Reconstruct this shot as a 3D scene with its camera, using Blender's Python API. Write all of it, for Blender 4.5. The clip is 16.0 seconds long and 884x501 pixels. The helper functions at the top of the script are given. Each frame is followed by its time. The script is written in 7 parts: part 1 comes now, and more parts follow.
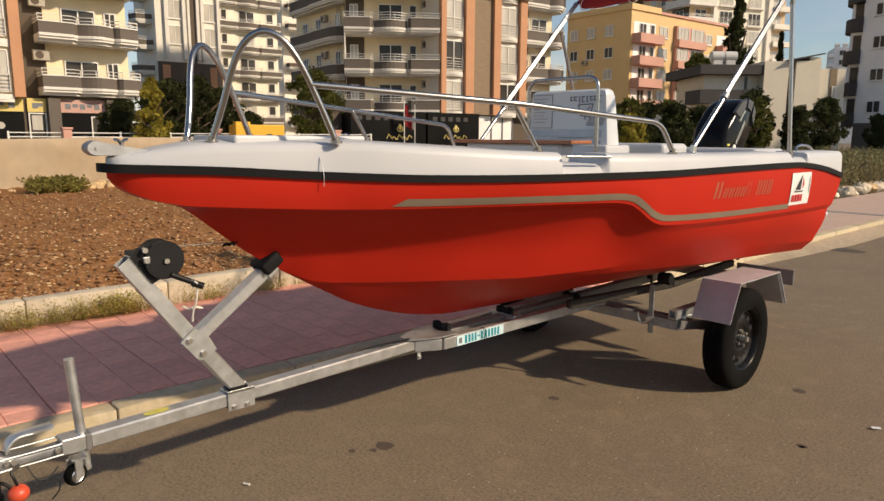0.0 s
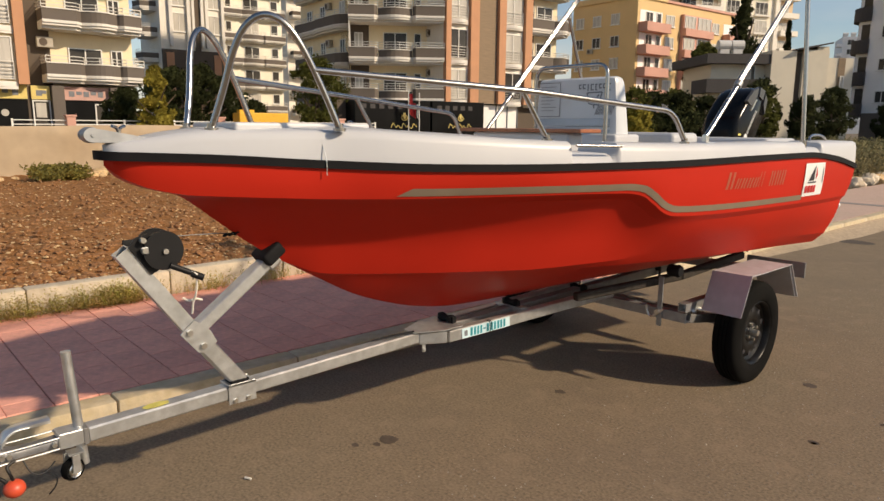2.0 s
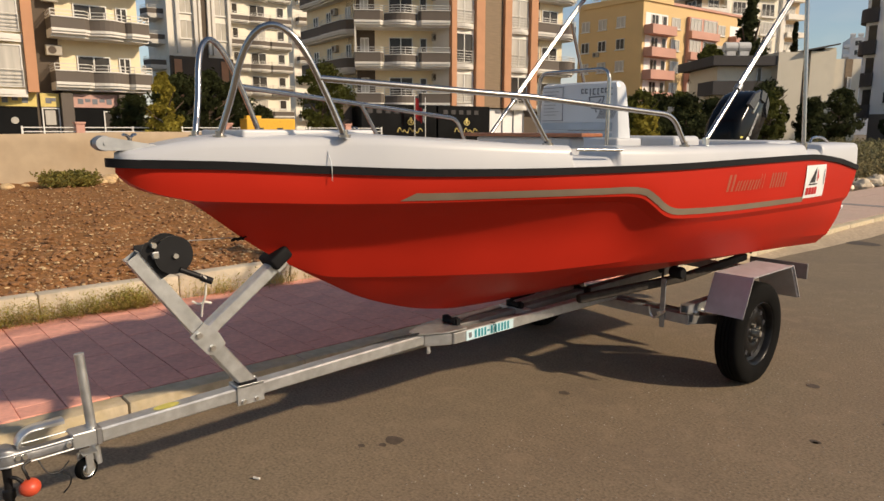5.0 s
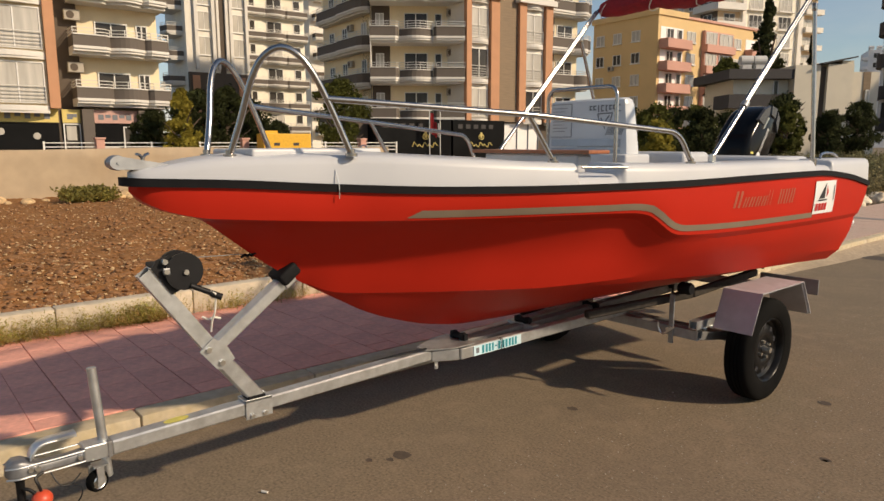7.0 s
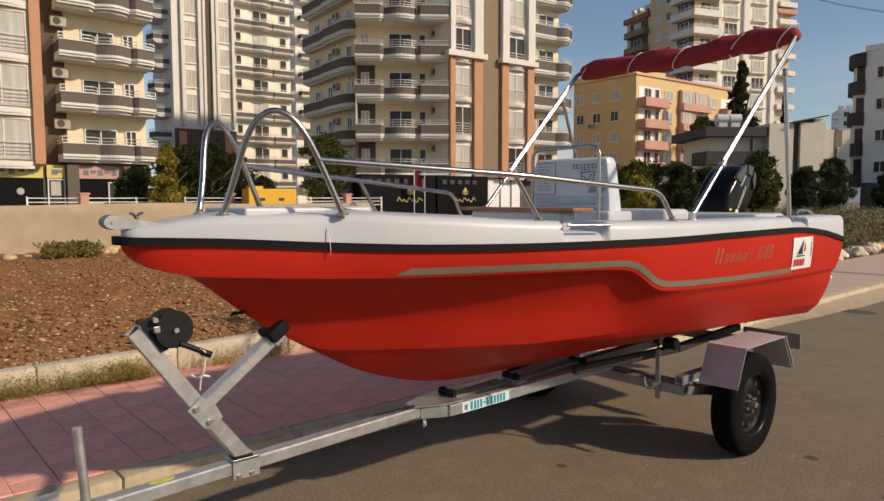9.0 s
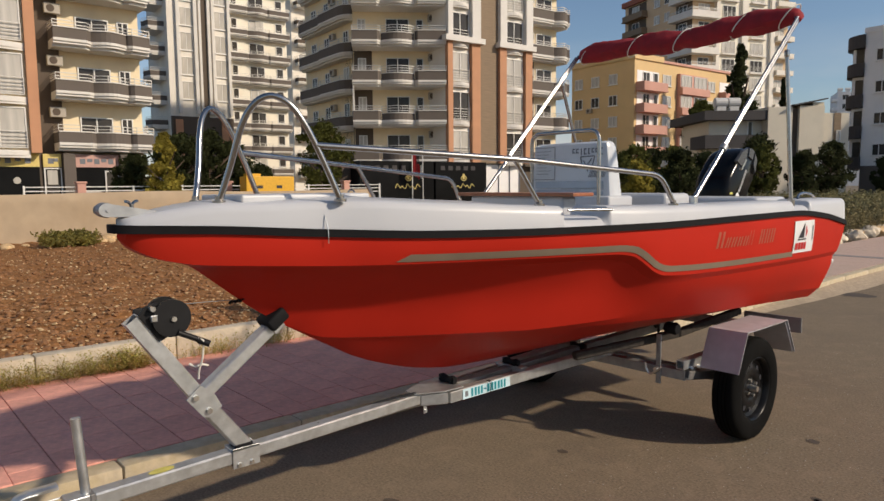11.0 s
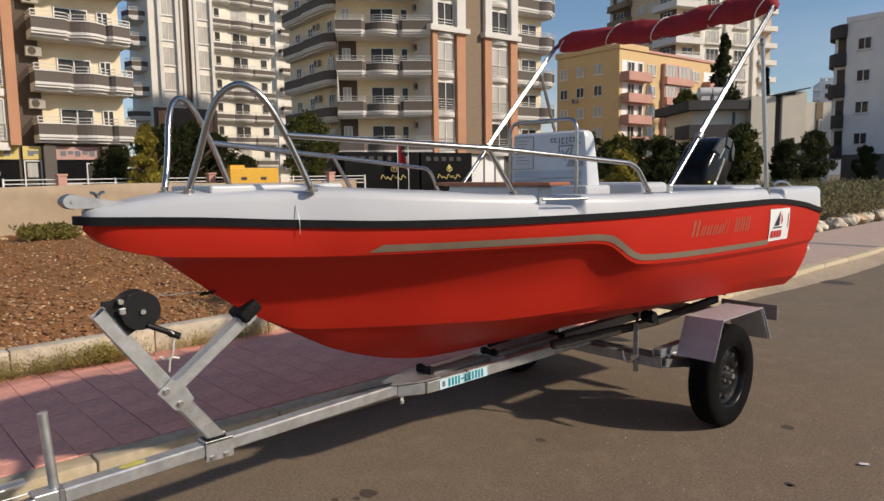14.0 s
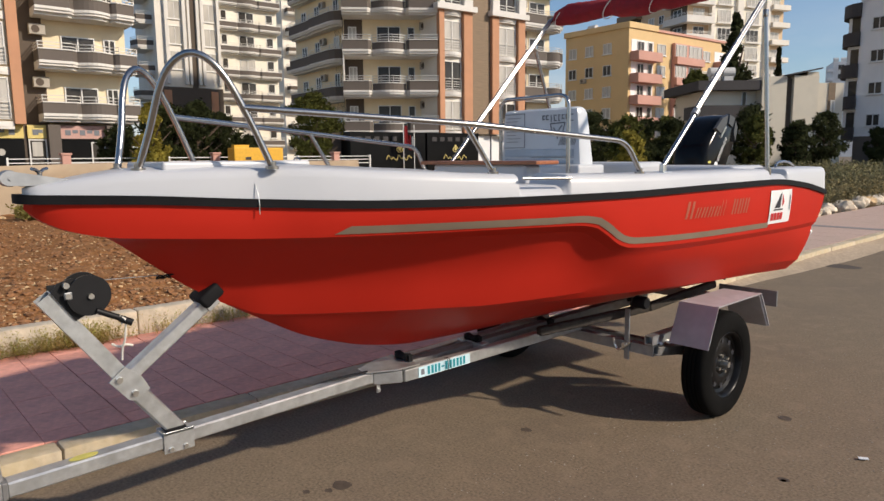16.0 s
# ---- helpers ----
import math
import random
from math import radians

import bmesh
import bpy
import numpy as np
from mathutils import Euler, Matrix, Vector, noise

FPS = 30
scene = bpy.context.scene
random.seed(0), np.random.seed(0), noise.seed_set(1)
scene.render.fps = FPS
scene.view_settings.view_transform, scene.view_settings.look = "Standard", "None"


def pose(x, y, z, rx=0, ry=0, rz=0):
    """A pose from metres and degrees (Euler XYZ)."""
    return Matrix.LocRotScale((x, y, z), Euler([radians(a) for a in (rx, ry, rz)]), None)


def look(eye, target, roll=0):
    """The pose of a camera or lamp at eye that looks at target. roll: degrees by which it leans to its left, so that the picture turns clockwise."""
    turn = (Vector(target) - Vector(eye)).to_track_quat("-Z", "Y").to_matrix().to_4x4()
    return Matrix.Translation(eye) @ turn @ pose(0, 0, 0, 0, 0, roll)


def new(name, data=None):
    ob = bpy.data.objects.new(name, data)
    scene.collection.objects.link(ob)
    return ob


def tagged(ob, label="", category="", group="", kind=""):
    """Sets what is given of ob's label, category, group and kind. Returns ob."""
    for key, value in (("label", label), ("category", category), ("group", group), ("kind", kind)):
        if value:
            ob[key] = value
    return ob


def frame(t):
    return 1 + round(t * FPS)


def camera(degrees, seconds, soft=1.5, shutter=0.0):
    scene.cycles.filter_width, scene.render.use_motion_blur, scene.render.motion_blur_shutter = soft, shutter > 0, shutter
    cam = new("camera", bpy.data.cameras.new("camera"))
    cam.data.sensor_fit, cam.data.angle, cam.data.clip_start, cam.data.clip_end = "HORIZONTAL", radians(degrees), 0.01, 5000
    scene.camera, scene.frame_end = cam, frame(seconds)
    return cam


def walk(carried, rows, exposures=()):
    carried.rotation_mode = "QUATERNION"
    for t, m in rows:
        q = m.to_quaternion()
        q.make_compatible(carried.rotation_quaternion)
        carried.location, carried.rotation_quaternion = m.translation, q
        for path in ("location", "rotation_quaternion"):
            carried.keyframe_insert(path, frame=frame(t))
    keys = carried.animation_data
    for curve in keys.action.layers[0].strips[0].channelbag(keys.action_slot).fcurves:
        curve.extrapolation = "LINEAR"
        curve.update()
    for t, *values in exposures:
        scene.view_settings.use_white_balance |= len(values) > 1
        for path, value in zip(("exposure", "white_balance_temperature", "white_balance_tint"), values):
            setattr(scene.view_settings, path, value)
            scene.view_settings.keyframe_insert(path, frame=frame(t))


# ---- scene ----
cam = camera(66.0, 16.0)
PATH = [
    (0, (2.522, -0.718, 1.47), (1.061, 0.607, 1.141), 0.3),
    (0.5, (2.518, -0.715, 1.466), (1.061, 0.613, 1.13), 0.4),
    (1, (2.51, -0.711, 1.466), (1.049, 0.612, 1.127), 0.4),
    (1.5, (2.51, -0.71, 1.464), (1.043, 0.606, 1.118), 0.3),
    (2, (2.465, -0.678, 1.466), (1.001, 0.635, 1.106), 0.5),
    (2.5, (2.523, -0.715, 1.462), (1.051, 0.591, 1.105), 0.2),
    (3, (2.523, -0.714, 1.462), (1.046, 0.59, 1.118), 0.0),
    (3.5, (2.514, -0.714, 1.465), (1.035, 0.589, 1.124), 0.2),
    (5.8, (2.515, -0.697, 1.485), (1.032, 0.599, 1.135), -0.1),
    (6, (2.534, -0.697, 1.489), (1.046, 0.604, 1.182), -0.3),
    (6.5, (2.557, -0.689, 1.489), (1.051, 0.585, 1.16), -0.2),
    (7, (2.563, -0.694, 1.489), (1.049, 0.576, 1.18), -0.1),
    (7.5, (2.556, -0.693, 1.502), (1.037, 0.591, 1.294), -0.1),
    (8, (2.578, -0.714, 1.507), (1.07, 0.592, 1.358), 0.1),
    (8.5, (2.579, -0.725, 1.505), (1.078, 0.588, 1.355), -0.0),
    (9, (2.582, -0.735, 1.506), (1.084, 0.582, 1.355), -0.1),
    (11.5, (2.555, -0.714, 1.501), (1.066, 0.606, 1.303), -0.5),
    (12, (2.56, -0.71, 1.5), (1.086, 0.627, 1.304), -0.3),
    (12.5, (2.56, -0.703, 1.5), (1.102, 0.652, 1.3), -0.2),
    (13, (2.57, -0.697, 1.498), (1.117, 0.661, 1.285), -0.2),
    (13.5, (2.575, -0.688, 1.499), (1.116, 0.663, 1.289), -0.4),
    (14, (2.585, -0.67, 1.497), (1.12, 0.674, 1.279), -0.8),
    (14.5, (2.606, -0.65, 1.496), (1.143, 0.694, 1.267), -0.8),
    (15, (2.613, -0.632, 1.494), (1.126, 0.685, 1.257), -0.3),
    (15.5, (2.612, -0.584, 1.485), (1.127, 0.721, 1.183), -0.7),
    (16, (2.553, -0.458, 1.481), (1.078, 0.865, 1.208), -0.6),
]
EXPOSURES = [(0.0, 0.08, 6900, 10), (3.5, 0.06, 6850, 10), (7.0, -0.03, 6950, 10), (8.5, -0.12, 6600, 10), (11.5, -0.19, 6200, 10), (12.5, -0.20, 6100, 10), (13.0, -0.08, 6050, 10), (13.5, -0.03, 6050, 10), (14.0, -0.12, 6000, 10), (14.5, -0.12, 5980, 10), (15.0, -0.17, 5980, 10), (15.5, 0.0, 5980, 10), (16.0, 0.04, 5980, 10)]
walk(cam, [(t, look(eye, target, roll)) for t, eye, target, roll in PATH], EXPOSURES)

# ---- world, sun, exposure ----
SUN = Vector((1.49, 0.72, 1.0)).normalized()
world = bpy.data.worlds.new("world")
scene.world = world
world.use_nodes = True
wt = world.node_tree
sky = wt.nodes.new("ShaderNodeTexSky")
sky.sky_type = "NISHITA"
sky.sun_disc = False
sky.sun_elevation = math.asin(SUN.z)
sky.sun_rotation = math.atan2(SUN.x, SUN.y)
sky.air_density, sky.dust_density, sky.ozone_density = 1.0, 0.7, 1.6
wt.nodes["Background"].inputs["Strength"].default_value = 0.110
# thin white cloud drifting low over the horizon
direction = wt.nodes.new("ShaderNodeTexCoord")
flat = wt.nodes.new("ShaderNodeMapping")
flat.inputs["Scale"].default_value = (2.2, 2.2, 7.0)
wt.links.new(direction.outputs["Generated"], flat.inputs["Vector"])
puff = wt.nodes.new("ShaderNodeTexNoise")
puff.inputs["Scale"].default_value, puff.inputs["Detail"].default_value, puff.inputs["Roughness"].default_value = 1.6, 7, 0.55
wt.links.new(flat.outputs[0], puff.inputs["Vector"])
shape = wt.nodes.new("ShaderNodeMapRange")
shape.inputs["From Min"].default_value, shape.inputs["From Max"].default_value = 0.42, 0.64
wt.links.new(puff.outputs["Fac"], shape.inputs["Value"])
height = wt.nodes.new("ShaderNodeSeparateXYZ")
wt.links.new(direction.outputs["Generated"], height.inputs[0])
low = wt.nodes.new("ShaderNodeMapRange")
low.inputs["From Min"].default_value, low.inputs["From Max"].default_value = 0.05, 0.20
low.inputs["To Min"].default_value, low.inputs["To Max"].default_value = 0.75, 0.0
wt.links.new(height.outputs["Z"], low.inputs["Value"])
amount = wt.nodes.new("ShaderNodeMath")
amount.operation = "MULTIPLY"
wt.links.new(shape.outputs[0], amount.inputs[0]), wt.links.new(low.outputs[0], amount.inputs[1])
clouded = wt.nodes.new("ShaderNodeMix")
clouded.data_type = "RGBA"
clouded.inputs[7].default_value = (6.2, 6.0, 5.9, 1)
wt.links.new(amount.outputs[0], clouded.inputs[0]), wt.links.new(sky.outputs[0], clouded.inputs[6])
wt.links.new(clouded.outputs[2], wt.nodes["Background"].inputs["Color"])
sun_data = bpy.data.lights.new("sun", "SUN")
sun_data.energy, sun_data.angle, sun_data.color = 4.35, radians(1.6), (1.0, 0.83, 0.63)
sun = new("sun", sun_data)
sun.matrix_world = look(SUN * 50, (0, 0, 0))


# ---- materials ----
def material(name, color, rough=0.6, metal=0.0, vary=0.12, scale=8.0, bump=0.0, bump_scale=60.0, dirt=None, dirt_amount=0.0,
             dirt_scale=1.5, coat=0.0, random=0.0, spec=0.5, stretch=(1, 1, 1), wear=None, wear_amount=0.0, wear_scale=2.0):
    m = bpy.data.materials.new(name)
    m.use_nodes = True
    nt = m.node_tree
    b = nt.nodes["Principled BSDF"]
    n, l = nt.nodes, nt.links
    co = n.new("ShaderNodeTexCoord")
    mp = n.new("ShaderNodeMapping")
    mp.inputs["Scale"].default_value = stretch
    l.new(co.outputs["Object"], mp.inputs["Vector"])
    fine = n.new("ShaderNodeTexNoise")
    fine.inputs["Scale"].default_value, fine.inputs["Detail"].default_value = scale, 6
    l.new(mp.outputs[0], fine.inputs["Vector"])
    ramp = n.new("ShaderNodeMapRange")
    ramp.inputs["From Min"].default_value, ramp.inputs["From Max"].default_value = 0.3, 0.7
    ramp.inputs["To Min"].default_value, ramp.inputs["To Max"].default_value = 1 - vary, 1 + vary
    l.new(fine.outputs["Fac"], ramp.inputs["Value"])
    last = ramp.outputs[0]
    if random:
        oi = n.new("ShaderNodeObjectInfo")
        rr = n.new("ShaderNodeMapRange")
        rr.inputs["To Min"].default_value, rr.inputs["To Max"].default_value = 1 - random, 1 + random
        l.new(oi.outputs["Random"], rr.inputs["Value"])
        mu = n.new("ShaderNodeMath")
        mu.operation = "MULTIPLY"
        l.new(last, mu.inputs[0]), l.new(rr.outputs[0], mu.inputs[1])
        last = mu.outputs[0]
    mul = n.new("ShaderNodeVectorMath")
    mul.operation = "SCALE"
    mul.inputs[0].default_value = color
    l.new(last, mul.inputs["Scale"])
    col = mul.outputs[0]
    if dirt:
        big = n.new("ShaderNodeTexNoise")
        big.inputs["Scale"].default_value, big.inputs["Detail"].default_value, big.inputs["Roughness"].default_value = dirt_scale, 8, 0.65
        l.new(mp.outputs[0], big.inputs["Vector"])
        dr = n.new("ShaderNodeMapRange")
        dr.inputs["From Min"].default_value, dr.inputs["From Max"].default_value = 0.48, 0.72
        dr.inputs["To Min"].default_value, dr.inputs["To Max"].default_value = 0.0, dirt_amount
        l.new(big.outputs["Fac"], dr.inputs["Value"])
        mix = n.new("ShaderNodeMix")
        mix.data_type = "RGBA"
        mix.inputs[7].default_value = (*dirt, 1)
        l.new(dr.outputs[0], mix.inputs[0]), l.new(col, mix.inputs[6])
        col = mix.outputs[2]
    if wear:
        wn = n.new("ShaderNodeTexNoise")
        wn.inputs["Scale"].default_value, wn.inputs["Detail"].default_value, wn.inputs["Roughness"].default_value, wn.inputs["Distortion"].default_value = wear_scale, 10, 0.75, 0.6
        l.new(mp.outputs[0], wn.inputs["Vector"])
        wr = n.new("ShaderNodeMapRange")
        wr.inputs["From Min"].default_value, wr.inputs["From Max"].default_value = 0.5, 0.68
        wr.inputs["To Min"].default_value, wr.inputs["To Max"].default_value = 0.0, wear_amount
        l.new(wn.outputs["Fac"], wr.inputs["Value"])
        wm = n.new("ShaderNodeMix")
        wm.data_type = "RGBA"
        wm.inputs[7].default_value = (*wear, 1)
        l.new(wr.outputs[0], wm.inputs[0]), l.new(col, wm.inputs[6])
        col = wm.outputs[2]
    l.new(col, b.inputs["Base Color"])
    rg = n.new("ShaderNodeMapRange")
    rg.inputs["To Min"].default_value, rg.inputs["To Max"].default_value = max(0.02, rough * 0.85), min(1, rough * 1.15)
    l.new(fine.outputs["Fac"], rg.inputs["Value"])
    l.new(rg.outputs[0], b.inputs["Roughness"])
    b.inputs["Metallic"].default_value, b.inputs["Coat Weight"].default_value = metal, coat
    b.inputs["Specular IOR Level"].default_value = spec
    if bump:
        bn = n.new("ShaderNodeTexNoise")
        bn.inputs["Scale"].default_value, bn.inputs["Detail"].default_value = bump_scale, 4
        l.new(mp.outputs[0], bn.inputs["Vector"])
        bp = n.new("ShaderNodeBump")
        bp.inputs["Strength"].default_value, bp.inputs["Distance"].default_value = bump, 0.01
        l.new(bn.outputs["Fac"], bp.inputs["Height"])
        l.new(bp.outputs[0], b.inputs["Normal"])
    return m


M = {}
M["red"] = material("red_gelcoat", (0.465, 0.024, 0.012), 0.42, vary=0.05, scale=3, coat=0.0, bump=0.02, bump_scale=9, spec=0.09)
M["white"] = material("white_gelcoat", (0.525, 0.53, 0.545), 0.4, vary=0.03, scale=3, coat=0.04, dirt=(0.6, 0.57, 0.5), dirt_amount=0.15)
M["rubber"] = material("black_rubber", (0.009, 0.009, 0.010), 0.7, vary=0.2, scale=20, spec=0.15)
M["tyre"] = material("tyre_rubber", (0.0065, 0.0063, 0.006), 0.85, vary=0.25, scale=14, dirt=(0.05, 0.042, 0.034), dirt_amount=0.06, dirt_scale=5, spec=0.06)
M["rim"] = material("dark_steel_rim", (0.007, 0.007, 0.0075), 0.33, metal=0.0, vary=0.25, scale=20, dirt=(0.11, 0.095, 0.075), dirt_amount=0.08, dirt_scale=7, spec=0.14)
M["steel"] = material("polished_stainless", (0.42, 0.40, 0.38), 0.24, metal=1.0, vary=0.05, scale=30)
M["galv"] = material("galvanised_steel", (0.56, 0.57, 0.57), 0.42, metal=0.85, vary=0.14, scale=22, dirt=(0.38, 0.38, 0.37), dirt_amount=0.6, dirt_scale=9, bump=0.05, bump_scale=80)
# galvanised colour with dirt, darkened to carry the shade under the boat
M["galv_dark"] = material("dirty_shaded_galvanised_profile", (0.20, 0.195, 0.19), 0.6, metal=0.5, vary=0.15, scale=22, dirt=(0.2, 0.19, 0.18), dirt_amount=0.5, dirt_scale=6)
M["sheet"] = material("dull_galvanised_sheet", (0.50, 0.49, 0.50), 0.6, metal=0.45, vary=0.1, scale=14, dirt=(0.42, 0.36, 0.36), dirt_amount=0.5, dirt_scale=4)
M["marks"] = material("faded_mark_film", (0.36, 0.085, 0.045), 0.4, vary=0.1, scale=40)
M["cowlgrey"] = material("grey_cowl_panel", (0.045, 0.046, 0.05), 0.14, vary=0.1)
# mid grey for weathered fittings, and for shade painted on the cross tubes
M["galv_mid"] = material("weathered_shaded_galvanised", (0.33, 0.34, 0.35), 0.5, metal=0.7, vary=0.15, scale=22)
M["cast"] = material("grey_pressed_steel", (0.20, 0.20, 0.205), 0.42, metal=0.6, vary=0.2, scale=30, dirt=(0.14, 0.125, 0.11), dirt_amount=0.5, dirt_scale=12)
# near-black that puts the hull's shade into the bunk boards
M["bunk"] = material("shade_dark_bunk", (0.05, 0.044, 0.038), 0.95, vary=0.25, scale=30, spec=0.1)
M["bolt"] = material("zinc_bolt", (0.75, 0.74, 0.70), 0.3, metal=1.0, vary=0.05)
M["black"] = material("black_plastic", (0.009, 0.009, 0.010), 0.5, vary=0.15, scale=25, spec=0.25)
M["motor"] = material("black_motor_cowl", (0.006, 0.006, 0.0065), 0.16, vary=0.1, scale=10, spec=0.16)
M["canvas"] = material("red_canvas", (0.27, 0.012, 0.018), 0.85, vary=0.2, scale=18, bump=0.4, bump_scale=35)
M["flag_red"] = material("red_flag_cloth", (0.42, 0.03, 0.035), 0.8, vary=0.2, scale=6)
M["cord"] = material("white_cord", (0.72, 0.68, 0.6), 0.8, vary=0.1)
M["film"] = material("grey_protective_film", (0.60, 0.62, 0.645), 0.3, vary=0.06, scale=4, bump=0.15, bump_scale=14)
M["film_blue"] = material("bluish_band", (0.40, 0.45, 0.51), 0.25, vary=0.12, scale=9)
M["wood"] = material("varnished_wood", (0.34, 0.12, 0.05), 0.35, vary=0.25, scale=14, stretch=(1, 8, 1))
M["print_grey"] = material("grey_print", (0.16, 0.17, 0.19), 0.5, vary=0.05)
M["stripe"] = material("grey_stripe_film", (0.20, 0.155, 0.11), 0.4, vary=0.08)
M["sticker"] = material("white_sticker", (0.78, 0.78, 0.77), 0.4, vary=0.03)
M["ink_black"] = material("black_ink", (0.02, 0.02, 0.025), 0.5, vary=0.05)
M["ink_red"] = material("red_ink", (0.55, 0.03, 0.03), 0.5, vary=0.05)
M["ink_teal"] = material("teal_ink", (0.01, 0.24, 0.30), 0.5, vary=0.05)
M["label_blue"] = material("pale_blue_label", (0.55, 0.72, 0.78), 0.45, vary=0.05)
M["label_yellow"] = material("yellow_label", (0.62, 0.55, 0.12), 0.5, vary=0.15, scale=40)
M["plug_red"] = material("red_plug", (0.55, 0.07, 0.03), 0.4, vary=0.1)
M["asphalt"] = material("asphalt", (0.192, 0.148, 0.098), 0.9, wear=(0.265, 0.20, 0.135), wear_amount=0.6, wear_scale=5.5, vary=0.36, scale=75, bump=0.05, bump_scale=120, dirt=(0.14, 0.108, 0.08), dirt_amount=0.6, dirt_scale=0.6, spec=0.25)
M["kerb"] = material("kerb_concrete", (0.50, 0.42, 0.30), 0.85, vary=0.16, scale=18, bump=0.3, bump_scale=60, dirt=(0.45, 0.34, 0.14), dirt_amount=0.6, dirt_scale=2.0, random=0.1)
M["kerb_in"] = material("pale_kerb_concrete", (0.56, 0.48, 0.36), 0.85, vary=0.14, scale=18, bump=0.3, bump_scale=60, dirt=(0.34, 0.26, 0.17), dirt_amount=0.6, dirt_scale=3, random=0.08)
M["paver"] = material("pink_paver", (0.75, 0.35, 0.265), 0.85, vary=0.12, scale=30, bump=0.25, bump_scale=90, dirt=(0.52, 0.255, 0.20), dirt_amount=0.5, dirt_scale=2.5, random=0.06)
M["paver_dusty"] = material("dusty_worn_paver", (0.49, 0.35, 0.28), 0.9, vary=0.12, scale=30, bump=0.2, bump_scale=90, dirt=(0.43, 0.33, 0.255), dirt_amount=0.6, dirt_scale=1.2, random=0.06)
M["dust"] = material("gutter_dust", (0.40, 0.31, 0.21), 0.95, vary=0.2, scale=25, dirt=(0.26, 0.2, 0.135), dirt_amount=0.6, dirt_scale=1.5)
M["channel"] = material("grey_channel_stone", (0.24, 0.215, 0.2), 0.9, vary=0.2, scale=20)
M["joint"] = material("paver_joint", (0.44, 0.25, 0.20), 0.95, vary=0.2, scale=40)
M["soil"] = material("red_brown_soil", (0.255, 0.118, 0.043), 0.95, vary=0.4, scale=30, bump=0.9, bump_scale=70, dirt=(0.33, 0.19, 0.095), dirt_amount=0.7, dirt_scale=6, spec=0.15)
M["stone"] = material("pale_stone", (0.52, 0.36, 0.19), 0.9, vary=0.3, scale=12)
M["stone_pale"] = material("whitish_rubble_stone", (0.62, 0.53, 0.40), 0.9, vary=0.3, scale=9)
M["grit"] = material("road_grit", (0.28, 0.245, 0.19), 0.9, vary=0.4, scale=60)
M["clod"] = material("soil_clod", (0.255, 0.123, 0.05), 0.95, vary=0.35, scale=25)
M["ground"] = material("dry_ground", (0.17, 0.125, 0.075), 0.95, vary=0.3, scale=1.5, dirt=(0.1, 0.1, 0.045), dirt_amount=0.7, dirt_scale=0.2)
M["tarp"] = material("beige_boundary_wall", (0.39, 0.30, 0.20), 0.85, vary=0.1, scale=3, dirt=(0.36, 0.26, 0.16), dirt_amount=0.6, dirt_scale=0.7, bump=0.2, bump_scale=8)
M["weed"] = material("green_weed", (0.24, 0.205, 0.045), 0.8, vary=0.45, scale=4)
M["weed_bright"] = material("yellow_green_weed", (0.36, 0.33, 0.075), 0.8, vary=0.4, scale=6)
M["verge_dry"] = material("tall_dry_grass", (0.30, 0.24, 0.105), 0.85, vary=0.45, scale=1.2)
M["verge_green"] = material("rough_green_growth", (0.155, 0.14, 0.055), 0.85, vary=0.45, scale=1.2)
M["drygrass"] = material("dry_grass", (0.47, 0.35, 0.13), 0.85, vary=0.4, scale=3)
M["leaf_dark"] = material("dark_foliage", (0.036, 0.041, 0.015), 0.9, vary=0.5, scale=1.2, spec=0.08)
M["leaf_olive"] = material("olive_foliage", (0.26, 0.21, 0.035), 0.85, vary=0.45, scale=1.5, spec=0.1)
M["leaf_green"] = material("green_foliage", (0.075, 0.078, 0.018), 0.85, vary=0.5, scale=1.2, spec=0.1)
M["bark"] = material("bark", (0.09, 0.06, 0.04), 0.9, vary=0.3, scale=10)
M["cream"] = material("cream_render", (0.81, 0.68, 0.455), 0.85, vary=0.05, scale=0.8, dirt=(0.62, 0.50, 0.33), dirt_amount=0.4, dirt_scale=0.3)
# a paler copy of the cream with sunlight put into the colour
M["cream_pale"] = material("sunlit_cream_render", (0.83, 0.775, 0.65), 0.85, vary=0.05, scale=0.8, dirt=(0.66, 0.55, 0.38), dirt_amount=0.35, dirt_scale=0.3)
M["ivory"] = material("ivory_render", (0.77, 0.72, 0.635), 0.85, vary=0.05, scale=0.8, dirt=(0.64, 0.58, 0.48), dirt_amount=0.4, dirt_scale=0.3)
M["house"] = material("beige_house_render", (0.66, 0.60, 0.485), 0.85, vary=0.06, scale=0.8, dirt=(0.58, 0.52, 0.42), dirt_amount=0.4, dirt_scale=0.4)
M["peach"] = material("peach_render", (0.63, 0.47, 0.30), 0.85, vary=0.06, scale=0.6, dirt=(0.45, 0.35, 0.23), dirt_amount=0.4, dirt_scale=0.3)
M["bandwhite"] = material("white_render_band", (0.69, 0.655, 0.60), 0.8, vary=0.05, scale=1.0)
M["bandgrey"] = material("taupe_render", (0.125, 0.103, 0.086), 0.85, vary=0.06, scale=1.0)
# dark taupe wall colour, which also paints shade in recesses and gaps
M["darkwall"] = material("dark_taupe_wall_and_shade", (0.095, 0.071, 0.052), 0.85, vary=0.08, scale=1.0)
M["orange"] = material("terracotta_pilaster", (0.50, 0.255, 0.14), 0.85, vary=0.07, scale=1.0)
M["brown"] = material("brown_cladding", (0.23, 0.165, 0.105), 0.8, vary=0.12, scale=1.0, stretch=(1, 1, 12))
